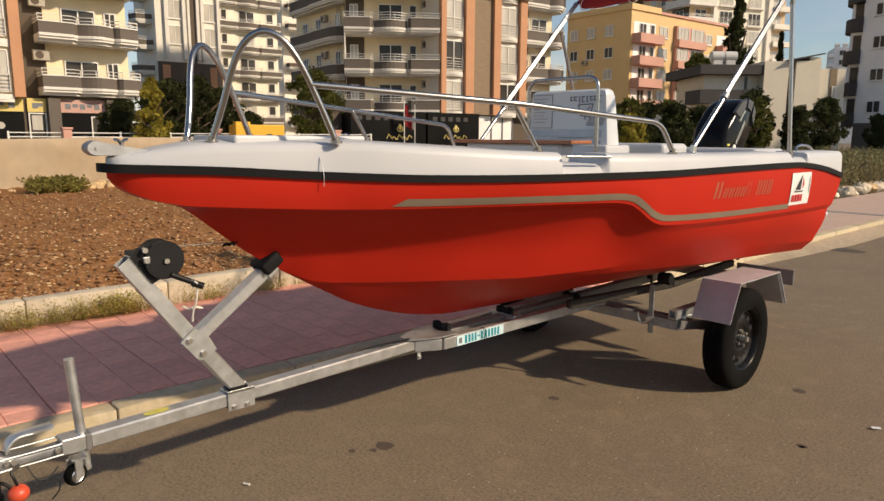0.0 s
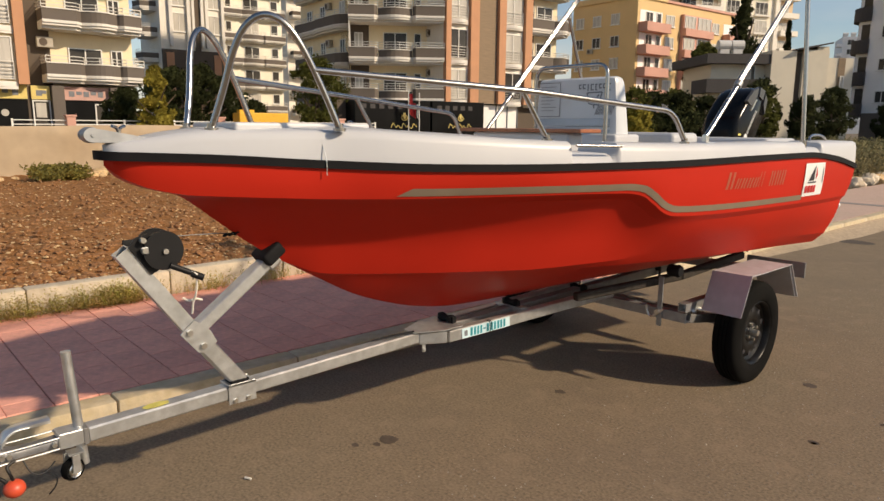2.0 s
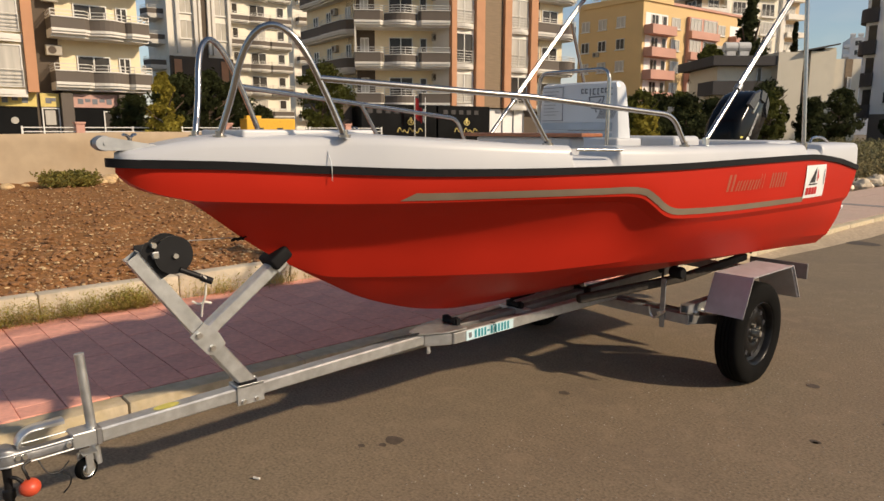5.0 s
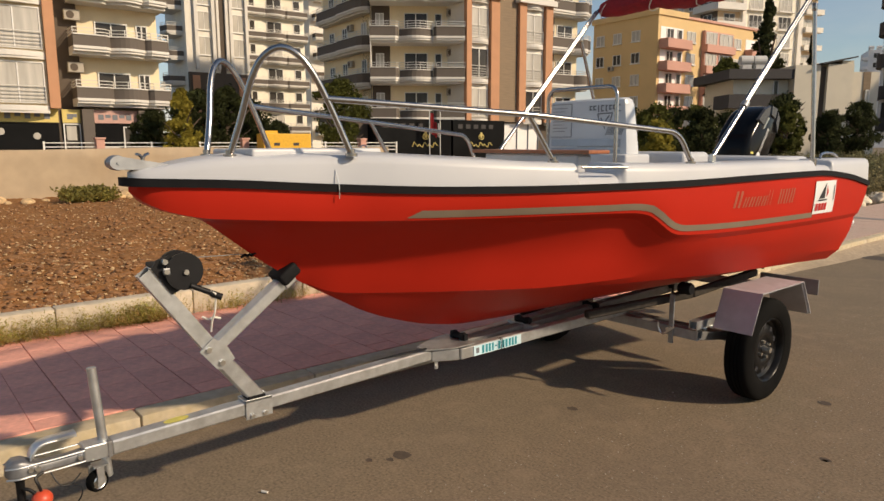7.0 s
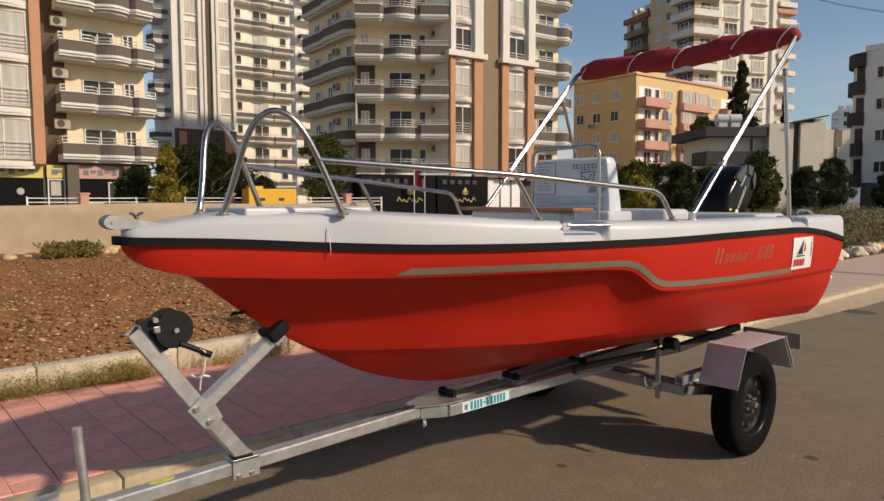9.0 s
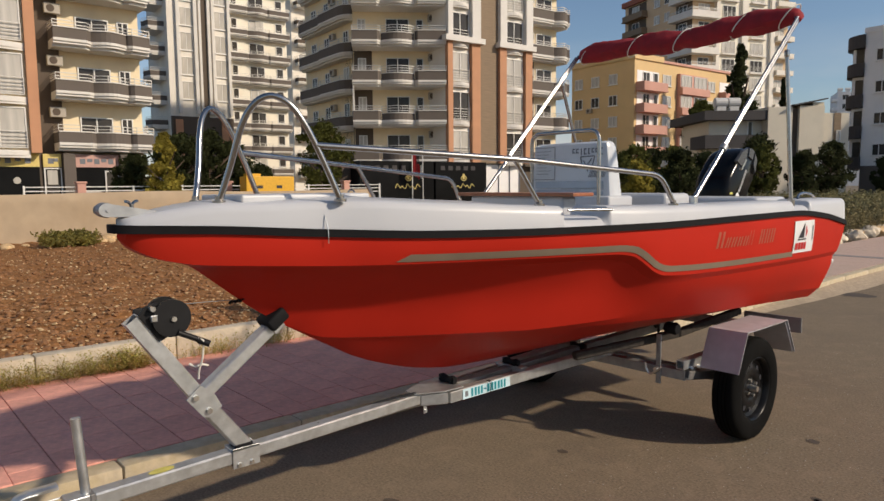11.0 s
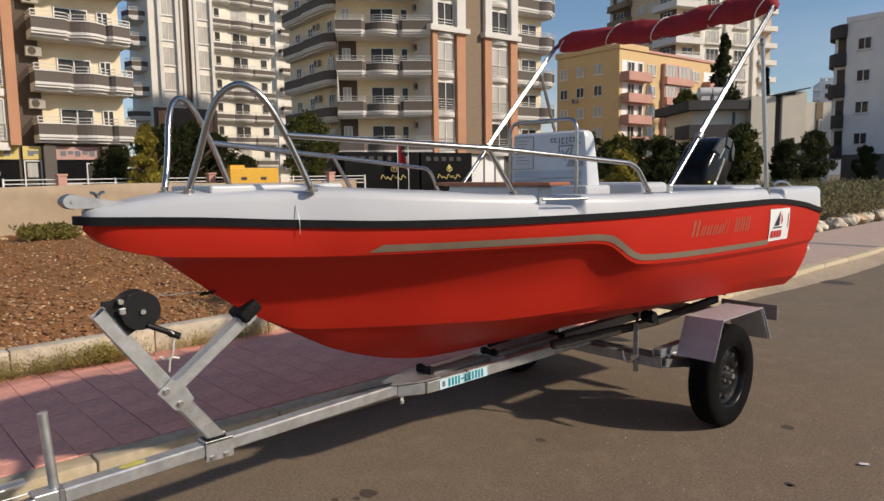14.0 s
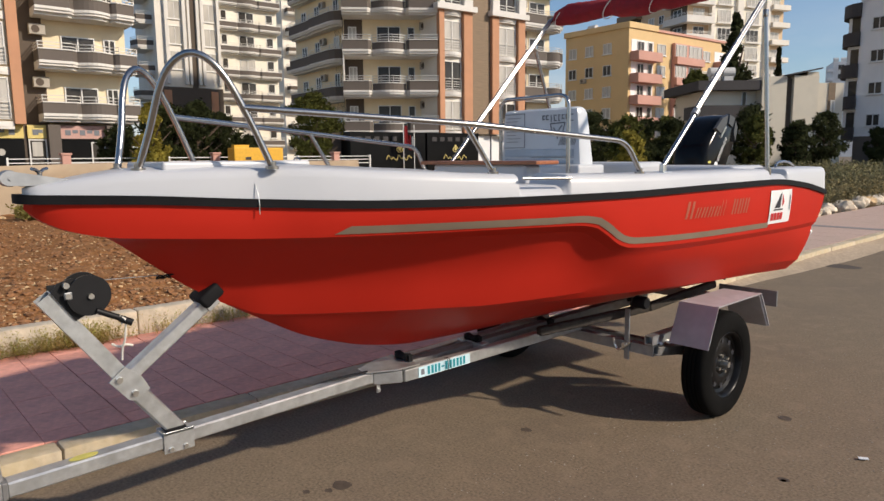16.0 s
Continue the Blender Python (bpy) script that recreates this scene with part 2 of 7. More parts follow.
M["yellow"] = material("yellow_render", (0.68, 0.48, 0.235), 0.85, vary=0.07, scale=0.5, dirt=(0.6, 0.41, 0.2), dirt_amount=0.5, dirt_scale=0.25)
M["pink"] = material("salmon_render", (0.55, 0.30, 0.235), 0.85, vary=0.08, scale=0.5)
M["greywhite"] = material("greyish_white_render", (0.82, 0.80, 0.78), 0.85, vary=0.06, scale=0.5)
M["roofdark"] = material("dark_roof", (0.05, 0.045, 0.045), 0.8, vary=0.15)
M["rooftile"] = material("red_roof", (0.30, 0.10, 0.06), 0.8, vary=0.15)
M["frame"] = material("white_window_frame", (0.72, 0.70, 0.66), 0.5, vary=0.03)
M["pane"] = material("window_glass_dark", (0.055, 0.05, 0.045), 0.08, vary=0.3, scale=0.7, spec=0.25)
# pale panes for curtains; sky reflection is painted into the same colour
M["curtain"] = material("window_curtain_and_sky_reflection", (0.46, 0.43, 0.38), 0.25, vary=0.2, scale=2.5, stretch=(1, 1, 0.1), spec=0.6)
M["railing"] = material("balcony_railing", (0.60, 0.57, 0.52), 0.4, metal=0.3, vary=0.05)
M["ac"] = material("air_conditioner_white", (0.38, 0.335, 0.27), 0.5, vary=0.08)
M["shopblack"] = material("black_shop_panel", (0.006, 0.006, 0.006), 0.35, vary=0.2, scale=1, spec=0.12)
M["signyellow"] = material("yellow_sign", (0.64, 0.50, 0.16), 0.6, vary=0.08)
M["signpink"] = material("pink_sign", (0.52, 0.31, 0.26), 0.6, vary=0.08)
M["truckyellow"] = material("yellow_container", (0.70, 0.38, 0.02), 0.5, vary=0.08)
M["tank"] = material("water_tank", (0.55, 0.54, 0.52), 0.5, vary=0.08)
M["stain"] = material("oil_stain", (0.075, 0.055, 0.038), 0.8, vary=0.3, scale=30)
M["wire"] = material("overhead_wire", (0.04, 0.04, 0.045), 0.6, vary=0.05)


# ---- mesh helpers ----
def finish(name, bm, mat, smooth=False, sharp=40):
    me = bpy.data.meshes.new(name)
    bmesh.ops.recalc_face_normals(bm, faces=bm.faces)
    bm.to_mesh(me)
    bm.free()
    for mm in (mat if isinstance(mat, (list, tuple)) else [mat]):
        me.materials.append(M[mm])
    if smooth:
        for p in me.polygons:
            p.use_smooth = True
        me.set_sharp_from_angle(angle=radians(sharp))
    return me


def part(name, bm, mat, parent, label="", smooth=False, at=None, sharp=40):
    """One mesh object under a thing or a part; bm may be a ready mesh."""
    me = bm if isinstance(bm, bpy.types.Mesh) else finish(name, bm, mat, smooth, sharp)
    ob = new(name, me)
    ob.parent = parent
    if at is not None:
        ob.matrix_basis = at
    if label:
        ob["label"] = label
    return ob


def thing(name, label, category, m=None, group="", kind=""):
    ob = new(name)
    ob.empty_display_size = 0.1
    if m is not None:
        ob.matrix_basis = m
    return tagged(ob, label, category, group, kind)


def solid(name, bm, mat, label, category, smooth=False, m=None, group="", kind=""):
    ob = new(name, finish(name, bm, mat, smooth))
    if m is not None:
        ob.matrix_basis = m
    return tagged(ob, label, category, group, kind)


def BM():
    return bmesh.new()


def box(bm, x0, y0, z0, x1, y1, z1, bevel=0.0, seg=2, m=None):
    g = bmesh.ops.create_cube(bm, size=1)
    vs = g["verts"]
    bmesh.ops.transform(bm, verts=vs, matrix=Matrix.Translation(((x0 + x1) / 2, (y0 + y1) / 2, (z0 + z1) / 2)) @ Matrix.Diagonal((abs(x1 - x0), abs(y1 - y0), abs(z1 - z0), 1)))
    if m is not None:
        bmesh.ops.transform(bm, verts=vs, matrix=m)
    if bevel:
        es = list({e for v in vs for e in v.link_edges})
        bmesh.ops.bevel(bm, geom=es, offset=bevel, segments=seg, affect="EDGES", profile=0.5)
    return bm


def along(p, q, up=(0, 0, 1)):
    """A frame with z from p to q."""
    p, q = Vector(p), Vector(q)
    z = (q - p).normalized()
    x = Vector(up).cross(z)
    if x.length < 1e-4:
        x = Vector((1, 0, 0))
    x.normalize()
    y = z.cross(x)
    m = Matrix((x, y, z)).transposed().to_4x4()
    m.translation = p
    return m


def beam(bm, p, q, w, h, bevel=0.004, up=(0, 0, 1), wall=0.0):
    """A square profile from p to q, w across and h along up; hollow ends with wall."""
    d = (Vector(q) - Vector(p)).length
    m = along(p, q, up)
    if not wall:
        return box(bm, -w / 2, -h / 2, 0, w / 2, h / 2, d, bevel, 1, m)
    rings = []
    for z, s in ((0.05, wall), (0, wall), (0, 0), (d, 0), (d, wall), (d - 0.05, wall)):
        rings.append([bm.verts.new(m @ Vector((sx * (w / 2 - s), sy * (h / 2 - s), z))) for sx, sy in ((-1, -1), (1, -1), (1, 1), (-1, 1))])
    for a, b in zip(rings, rings[1:]):
        for i in range(4):
            bm.faces.new((a[i], a[(i + 1) % 4], b[(i + 1) % 4], b[i]))
    bm.faces.new(rings[0][::-1]), bm.faces.new(rings[-1])
    return bm


def cyl(bm, p, q, r, seg=16, r2=None, bevel=0.0):
    r2 = r if r2 is None else r2
    d = (Vector(q) - Vector(p)).length
    g = bmesh.ops.create_cone(bm, cap_ends=True, segments=seg, radius1=r, radius2=r2, depth=d)
    vs = g["verts"]
    bmesh.ops.transform(bm, verts=vs, matrix=along(p, q) @ Matrix.Translation((0, 0, d / 2)))
    if bevel:
        es = list({e for v in vs for e in v.link_edges if e.calc_face_angle(0) > 1.0})
        bmesh.ops.bevel(bm, geom=es, offset=bevel, segments=2, affect="EDGES", profile=0.5)
    return bm


def smoothed(pts, n=8, closed=False):
    """A Catmull-Rom line through pts."""
    P = [Vector(p) for p in pts]
    out = []
    for i in range(len(P) - 1):
        a, b, c, d = P[max(i - 1, 0)], P[i], P[i + 1], P[min(i + 2, len(P) - 1)]
        for k in range(n):
            t = k / n
            out.append(0.5 * ((2 * b) + (c - a) * t + (2 * a - 5 * b + 4 * c - d) * t * t + (3 * b - a - 3 * c + d) * t ** 3))
    out.append(P[-1])
    return out


def rounded(pts, r, n=6):
    """A line with its inner corners rounded."""
    P = [Vector(p) for p in pts]
    out = [P[0]]
    for a, b, c in zip(P, P[1:], P[2:]):
        u, v = (a - b), (c - b)
        k = min(r, u.length * 0.49, v.length * 0.49)
        s, e = b + u.normalized() * k, b + v.normalized() * k
        for i in range(n + 1):
            t = i / n
            out.append((1 - t) ** 2 * s + 2 * t * (1 - t) * b + t * t * e)
    out.append(P[-1])
    return out


def tube(bm, pts, r, seg=10, section=None):
    """A pipe along pts, or a section of (side, up) points carried along with z up."""
    P = [Vector(p) for p in pts]
    rings = []
    ref = None
    for i, p in enumerate(P):
        t = (P[min(i + 1, len(P) - 1)] - P[max(i - 1, 0)]).normalized()
        if section is not None:
            side = t.cross(Vector((0, 0, 1))).normalized()
            up = side.cross(t)
            rings.append([bm.verts.new(p + side * a + up * b) for a, b in section])
            continue
        if ref is None:
            ref = t.orthogonal().normalized()
        ref = (ref - t * ref.dot(t)).normalized()
        o = t.cross(ref)
        rr = r[i] if isinstance(r, (list, tuple)) else r
        rings.append([bm.verts.new(p + rr * (math.cos(k * 2 * math.pi / seg) * ref + math.sin(k * 2 * math.pi / seg) * o)) for k in range(seg)])
    n = len(rings[0])
    for a, b in zip(rings, rings[1:]):
        for k in range(n):
            bm.faces.new((a[k], a[(k + 1) % n], b[(k + 1) % n], b[k]))
    bm.faces.new(rings[0][::-1]), bm.faces.new(rings[-1])
    return bm


def lathe(bm, profile, m, seg=32):
    """Turns (radius, height) points round the z axis of m."""
    rings = [[bm.verts.new(m @ Vector((r * math.cos(k * 2 * math.pi / seg), r * math.sin(k * 2 * math.pi / seg), z))) for k in range(seg)] for r, z in profile]
    for a, b in zip(rings, rings[1:]):
        for k in range(seg):
            bm.faces.new((a[k], a[(k + 1) % seg], b[(k + 1) % seg], b[k]))
    return bm


def loft(bm, rows, close=False):
    """Faces between rows of equal length."""
    V = [[bm.verts.new(p) for p in row] for row in rows]
    for a, b in zip(V, V[1:]):
        for i in range(len(a) - 1):
            try:
                bm.faces.new((a[i], a[i + 1], b[i + 1], b[i]))
            except ValueError:
                pass
    return V


def curve(*pairs):
    """A smooth function through (x, y) pairs."""
    xs, ys = np.array([p[0] for p in pairs], float), np.array([p[1] for p in pairs], float)
    h, d = np.diff(xs), np.diff(ys) / np.diff(xs)
    m = np.r_[d[0], [0 if d[i] * d[i + 1] <= 0 else 3 * (h[i] + h[i + 1]) / ((2 * h[i + 1] + h[i]) / d[i] + (h[i + 1] + 2 * h[i]) / d[i + 1]) for i in range(len(d) - 1)], d[-1]]

    def f(x):
        x = min(max(x, xs[0]), xs[-1])
        i = min(int(np.searchsorted(xs, x, side="right")) - 1, len(h) - 1)
        t = (x - xs[i]) / h[i]
        return float((2 * t ** 3 - 3 * t * t + 1) * ys[i] + (t ** 3 - 2 * t * t + t) * h[i] * m[i] + (3 * t * t - 2 * t ** 3) * ys[i + 1] + (t ** 3 - t * t) * h[i] * m[i + 1])
    return f

# ---- ground, road, pavement ----
bm = BM()
bmesh.ops.create_grid(bm, x_segments=8, y_segments=8, size=900)
g = solid("ground", bm, "ground", "dry open ground reaching the horizon", "ground", kind="structure")
g.location.z = -0.03
KERB, INNER = -0.94, -2.92
bm = BM()
rows = []
for y in [-30 + 1.5 * i for i in range(88)]:
    rows.append([(x, y, 0.006 * noise.noise((x * 0.5, y * 0.5, 3)) * min(1, max(0, abs(y - 1.5) - 6) / 6)) for x in [KERB + 13.5 * i / 18 for i in range(19)]])
loft(bm, rows)
solid("road", bm, "asphalt", "worn sunlit brownish asphalt street", "road", kind="structure", smooth=True)
bm = BM()
box(bm, INNER - 0.02, -30, -0.02, KERB - 0.12, 100, 0.112)
pavement = solid("pavement", bm, "joint", "pink paved footway beside the street", "pavement", kind="structure")


def weeds(name, mat, n, place, h0, h1, w, label, seed, lean=0.4, slim=0.7):
    """Stalks with small leaves as one mesh; place(r) gives the foot of a stalk."""
    r = random.Random(seed)
    vs, fs = [], []
    for _ in range(n):
        x, y, z = place(r)
        h, b = r.uniform(h0, h1), r.uniform(0, 6.28)
        k = r.uniform(0, lean) * h
        ex, ey = k * math.cos(b), k * math.sin(b)
        i = len(vs)
        t = w * 0.25
        vs += [(x - t, y, z), (x + t, y, z), (x + ex, y + ey, z + h)]
        fs.append((i, i + 1, i + 2))
        for q in range(5):
            s = r.uniform(0.25, 1.0)
            c = Vector((x + ex * s, y + ey * s, z + h * s))
            u = Vector((r.gauss(0, 1), r.gauss(0, 1), r.gauss(0.3, 0.7))).normalized() * w * r.uniform(1.2, 3.0)
            v = u.orthogonal().normalized() * w * slim
            i = len(vs)
            vs += [tuple(c), tuple(c + u * 0.5 + v), tuple(c + u), tuple(c + u * 0.5 - v)]
            fs.append((i, i + 1, i + 2, i + 3))
    me = bpy.data.meshes.new(name)
    me.from_pydata(vs, [], fs)
    me.materials.append(M[mat])
    return tagged(new(name, me), label, "grass", kind="stuff")


# ---- bare plot behind the footway ----
def soil_z(x, y):
    edge = min(1, max(0, (INNER - 0.2 - x) / 0.5))
    big = 0.10 * noise.noise((x * 0.35, y * 0.35, 0)) + 0.05 * noise.noise((x * 1.3, y * 1.3, 5))
    fine = 0.036 * noise.noise((x * 5, y * 5, 9)) + 0.030 * noise.noise((x * 13, y * 13, 2))
    return 0.27 + edge * (0.04 + big + 0.02 * (INNER - x) / 3) + fine * (0.3 + 0.7 * edge)


bm = BM()
xs = [INNER - 0.12 - 0.035 * i * (1 + i * 0.009) for i in range(150)]
ys = [-4 + 0.05 * i * (1 + i * 0.006) for i in range(190)]
loft(bm, [[(x, y, soil_z(x, y)) for x in xs] for y in ys])
soil = solid("soil_plot", bm, "soil", "bare red-brown tilled soil with small stones", "soil", kind="structure", smooth=True)
r = random.Random(5)
pebble = []
for k in range(5):
    b = BM()
    bmesh.ops.create_icosphere(b, subdivisions=1, radius=1)
    for v in b.verts:
        v.co *= r.uniform(0.7, 1.2)
        v.co.z *= 0.6
    pebble.append(([tuple(v.co) for v in b.verts], [tuple(v.index for v in f.verts) for f in b.faces]))
    b.free()
for nm, mt, count, s0, s1 in (("loose_stones", "stone", 11000, 0.003, 0.023), ("soil_clods", "clod", 13000, 0.006, 0.042)):
    vs, fs = [], []
    for _ in range(count):
        d = r.random() ** 1.5
        x, y = INNER - 0.25 - 9.5 * d, r.uniform(-2.5, 3 + 9 * d)
        s = s0 + (s1 - s0) * r.random() ** 2.5
        a = r.uniform(0, 6.28)
        pv, pf = pebble[r.randrange(5)]
        i = len(vs)
        z = soil_z(x, y) + s * 0.15
        vs += [(x + s * (p[0] * math.cos(a) - p[1] * math.sin(a)), y + s * (p[0] * math.sin(a) + p[1] * math.cos(a)), z + s * p[2]) for p in pv]
        fs += [tuple(i + q for q in f) for f in pf]
    me = bpy.data.meshes.new(nm)
    me.from_pydata(vs, [], fs)
    me.materials.append(M[mt])
    tagged(new(nm, me), "small pale stones scattered on the soil" if mt == "stone" else "crumbled clods of red-brown soil", "stones", kind="stuff")

# ---- boundary wall at the back of the plot ----
bm = BM()
rows = []
for i in range(234):
    y = -12 + i * 0.1
    c = -14.2 + 0.05 * noise.noise((y * 0.8, 0, 1))
    t = 1.40 + 0.04 * noise.noise((y * 0.3, 4, 1))
    zs = [0.0, 0.15, 0.3, 0.45, 0.6, 0.75, 0.9, 1.05, 1.2, 1.3]
    rows.append([(c + 0.05 * noise.noise((y * 1.1 + 1.6 * z, z * 1.2, 7)) + 0.05 * abs(noise.noise((y * 0.7 - 1.3 * z, 3.0, z * 0.4))), y, z) for z in zs] + [(c - 0.02, y, t), (c - 0.22, y, t), (c - 0.25, y, 0.0)])
loft(bm, rows)
solid("boundary_wall", bm, "tarp", "low beige creased boundary wall behind the soil", "wall", kind="structure", smooth=True)

# ---- boat: hull lines, port half, x outboard, y aft, z up ----
stem = curve((-0.02, 1.338), (0.02, 1.306), (0.11, 1.262), (0.232, 1.212), (0.372, 1.112), (0.495, 1.02), (0.585, 0.962), (0.70, 0.893), (0.85, 0.808), (1.0, 0.727), (1.16, 0.665), (1.365, 0.606), (1.63, 0.567), (2.2, 0.55), (4.4, 0.53))
sheer_w = curve((-0.02, 0.0), (0.0, 0.045), (0.05, 0.078), (0.21, 0.145), (0.45, 0.235), (0.68, 0.318), (0.93, 0.435), (1.25, 0.56), (1.59, 0.668), (2.23, 0.827), (2.97, 0.912), (3.71, 0.933), (4.4, 0.915))
sheer_z = curve((-0.02, 1.346), (0.12, 1.341), (0.29, 1.335), (0.68, 1.311), (1.09, 1.293), (1.58, 1.287), (2.2, 1.29), (2.87, 1.302), (3.52, 1.307), (3.95, 1.277), (4.4, 1.21))
top_z = curve((-0.02, 1.390), (0.05, 1.404), (0.31, 1.441), (0.78, 1.447), (1.11, 1.431), (1.6, 1.408), (2.45, 1.392), (3.2, 1.392), (4.4, 1.391))
knuckle_w = curve((-0.02, 0.0), (0.0, 0.022), (0.015, 0.034), (0.04, 0.05), (0.075, 0.068), (0.12, 0.086), (0.163, 0.104), (0.23, 0.131), (0.32, 0.167), (0.418, 0.202), (0.5, 0.232), (0.77, 0.335), (0.93, 0.410), (1.3, 0.545), (1.6, 0.65), (2.2, 0.805), (3.0, 0.895), (3.7, 0.916), (4.4, 0.884))
knuckle_z = curve((-0.02, 1.328), (0.0, 1.306), (0.015, 1.292), (0.04, 1.276), (0.075, 1.259), (0.12, 1.243), (0.163, 1.233), (0.23, 1.221), (0.32, 1.215), (0.418, 1.209), (0.506, 1.204), (0.78, 1.191), (1.236, 1.184), (1.614, 1.182), (1.95, 1.177), (2.05, 1.163), (2.12, 1.124), (2.2, 1.073), (2.28, 1.053), (2.7, 1.044), (3.65, 1.042), (4.4, 1.036))
recess = curve((-0.02, 0.0), (0.1, 0.03), (0.27, 0.06), (0.5, 0.068), (1.2, 0.06), (1.9, 0.06), (2.15, 0.05), (2.4, 0.028), (4.4, 0.022))
chine_w = curve((0.7, 0.0), (0.80, 0.034), (0.952, 0.083), (1.10, 0.142), (1.43, 0.29), (1.84, 0.467), (2.23, 0.590), (3.05, 0.700), (4.4, 0.742))
chine_z = curve((0.7, 0.893), (0.80, 0.850), (0.952, 0.832), (1.10, 0.823), (1.43, 0.810), (1.84, 0.800), (2.23, 0.793), (3.05, 0.764), (4.4, 0.712))
STERN = 4.36
hollow = curve((0.3, 0.0), (0.6, -0.03), (1.0, -0.045), (1.6, -0.04), (2.1, -0.015), (2.5, 0.01), (4.4, 0.012))


def fore(y):
    """The bow set back a little, fading out aft."""
    return y + 0.026 * max(0.0, 1 - y / 0.55)


def rake(y, z):
    """How far the raked transom draws the hull forward, from the sheer down."""
    return 0.21 * max(0.0, 1.2 - z) * max(0.0, y - 3.8) / 0.56


def hull_section(y):
    N = (knuckle_w(y), knuckle_z(y))
    K = (0.0, min(stem(y), N[1] - 0.003))
    C = (chine_w(y), chine_z(y)) if y > 0.7 else K
    R = (max(N[0] - recess(y), C[0], 0.0), max(N[1] - 0.030 * min(1, max(0.05, (y - 0.1) / 0.4)), K[1]))
    S = (sheer_w(y), sheer_z(y))
    pts = [K, ((K[0] + C[0]) / 2, (K[1] + C[1]) / 2 - 0.01 * min(1, C[0] * 5)), C]
    if y > 0.7:
        k = min(1, max(0, (y - 1.7) / 1.0))
        pts.append((C[0] + 0.012 + 0.052 * k, C[1] + 0.006 + 0.062 * k))
    else:
        pts.append(C)
    for t in (0.12, 0.24, 0.36, 0.48, 0.6, 0.74, 0.88):
        bulge = hollow(y) * math.sin(math.pi * t ** 1.3)
        pts.append((pts[3][0] + (R[0] - pts[3][0]) * t + bulge, pts[3][1] + (R[1] - pts[3][1]) * t))
    pts += [R, N]
    for t in (0.33, 0.66):
        bulge = 0.006 * math.sin(math.pi * t) * min(1, S[0] * 6)
        pts.append((N[0] + (S[0] - N[0]) * t + bulge, N[1] + (S[1] - N[1]) * t))
    pts.append(S)
    return pts


hull_y = sorted(set([-0.02, -0.012, 0.0, 0.02, 0.04, 0.07, 0.1] + [0.14 + 0.035 * i for i in range(60)] + [2.25 + 0.08 * i for i in range(26)] + [STERN]))
boat = thing("boat", "red and white fibreglass motorboat on a road trailer", "boat")
bm = BM()
for sgn in (1, -1):
    rows = [[(sgn * w, fore(y) - rake(y, z), z) for w, z in hull_section(y)] for y in hull_y]
    V = loft(bm, rows)
last = hull_section(STERN)
face = [bm.verts.new((w, STERN - rake(STERN, z), z)) for w, z in last] + [bm.verts.new((-w, STERN - rake(STERN, z), z)) for w, z in last[:0:-1]]
bm.faces.new(face)
bmesh.ops.remove_doubles(bm, verts=bm.verts, dist=0.0008)
hull = part("hull", bm, "red", boat, "glossy red hull with a moulded knuckle line", smooth=True, sharp=14)
for sgn in (1, -1):
    bm = BM()
    y = STERN - rake(STERN, 0.97)
    lathe(bm, [(0, 0.0), (0.026, 0.0), (0.026, 0.012), (0.018, 0.03), (0.018, 0.05), (0, 0.052)], Matrix.Translation((sgn * 0.84, y - 0.006, 0.965)) @ pose(0, 0, 0, -90, 0, 0), 16)
    plug = part("transom_fitting", bm, "sticker", boat, "small white fitting on the transom", smooth=True)
    bm = BM()
    box(bm, sgn * 0.84 - 0.012, y - 0.004, 1.0, sgn * 0.84 + 0.012, y + 0.035, 1.022, 0.004)
    part("clip", bm, "black", plug)

def on_side(y, z, out=0.004):
    """A point on the port topside between knuckle and strake."""
    s = hull_section(y)
    up = s[12:]
    return Vector((float(np.interp(z, [p[1] for p in up], [p[0] for p in up])) + out, y, z))


# grey stripe film following the knuckle, both sides
for sgn in (1, -1):
    bm = BM()
    rows = []
    for i in range(71):
        y = 0.925 + 2.575 * i / 70
        N, S = hull_section(y)[12], hull_section(y)[-1]
        slope = abs(knuckle_z(y + 0.02) - knuckle_z(y - 0.02)) / 0.04
        lo = 0.010 + 0.010 * min(1, max(0, (y - 1.8) / 0.4))
        hi = lo + 0.030 * math.sqrt(1 + slope * slope)
        cut = 0.055 * max(0, 1 - i / 3)
        rows.append([(sgn * on_side(y + cut * k, N[1] + h, 0.003).x, y + cut * k, N[1] + h) for k, h in ((0, lo), (0.5, (lo + hi) / 2), (1, hi))])
    loft(bm, rows)
    part("stripe", bm, "stripe", boat, "grey-brown adhesive stripe")

# black rubber rubbing strake round the bow
bm = BM()
line = [(sheer_w(y), y, sheer_z(y) + 0.008) for y in [4.36 - 0.06 * i for i in range(72)] if y > 0.06] + [(0.076, 0.024, sheer_z(0.03) + 0.008), (0.058, -0.012, 1.354), (0.034, -0.030, 1.355), (0.012, -0.037, 1.356)]
line = [(x, fore(y), z) for x, y, z in line]
line = line + [(-x, y, z) for x, y, z in line[::-1]]
tube(bm, line, 0, section=[(-0.012, -0.010), (0.002, -0.010), (0.014, -0.0075), (0.023, -0.001), (0.026, 0.005), (0.023, 0.011), (0.014, 0.0175), (0.002, 0.020), (-0.012, 0.020)])
part("rubbing_strake", bm, "rubber", boat, "black rubber rubbing strake", smooth=True)


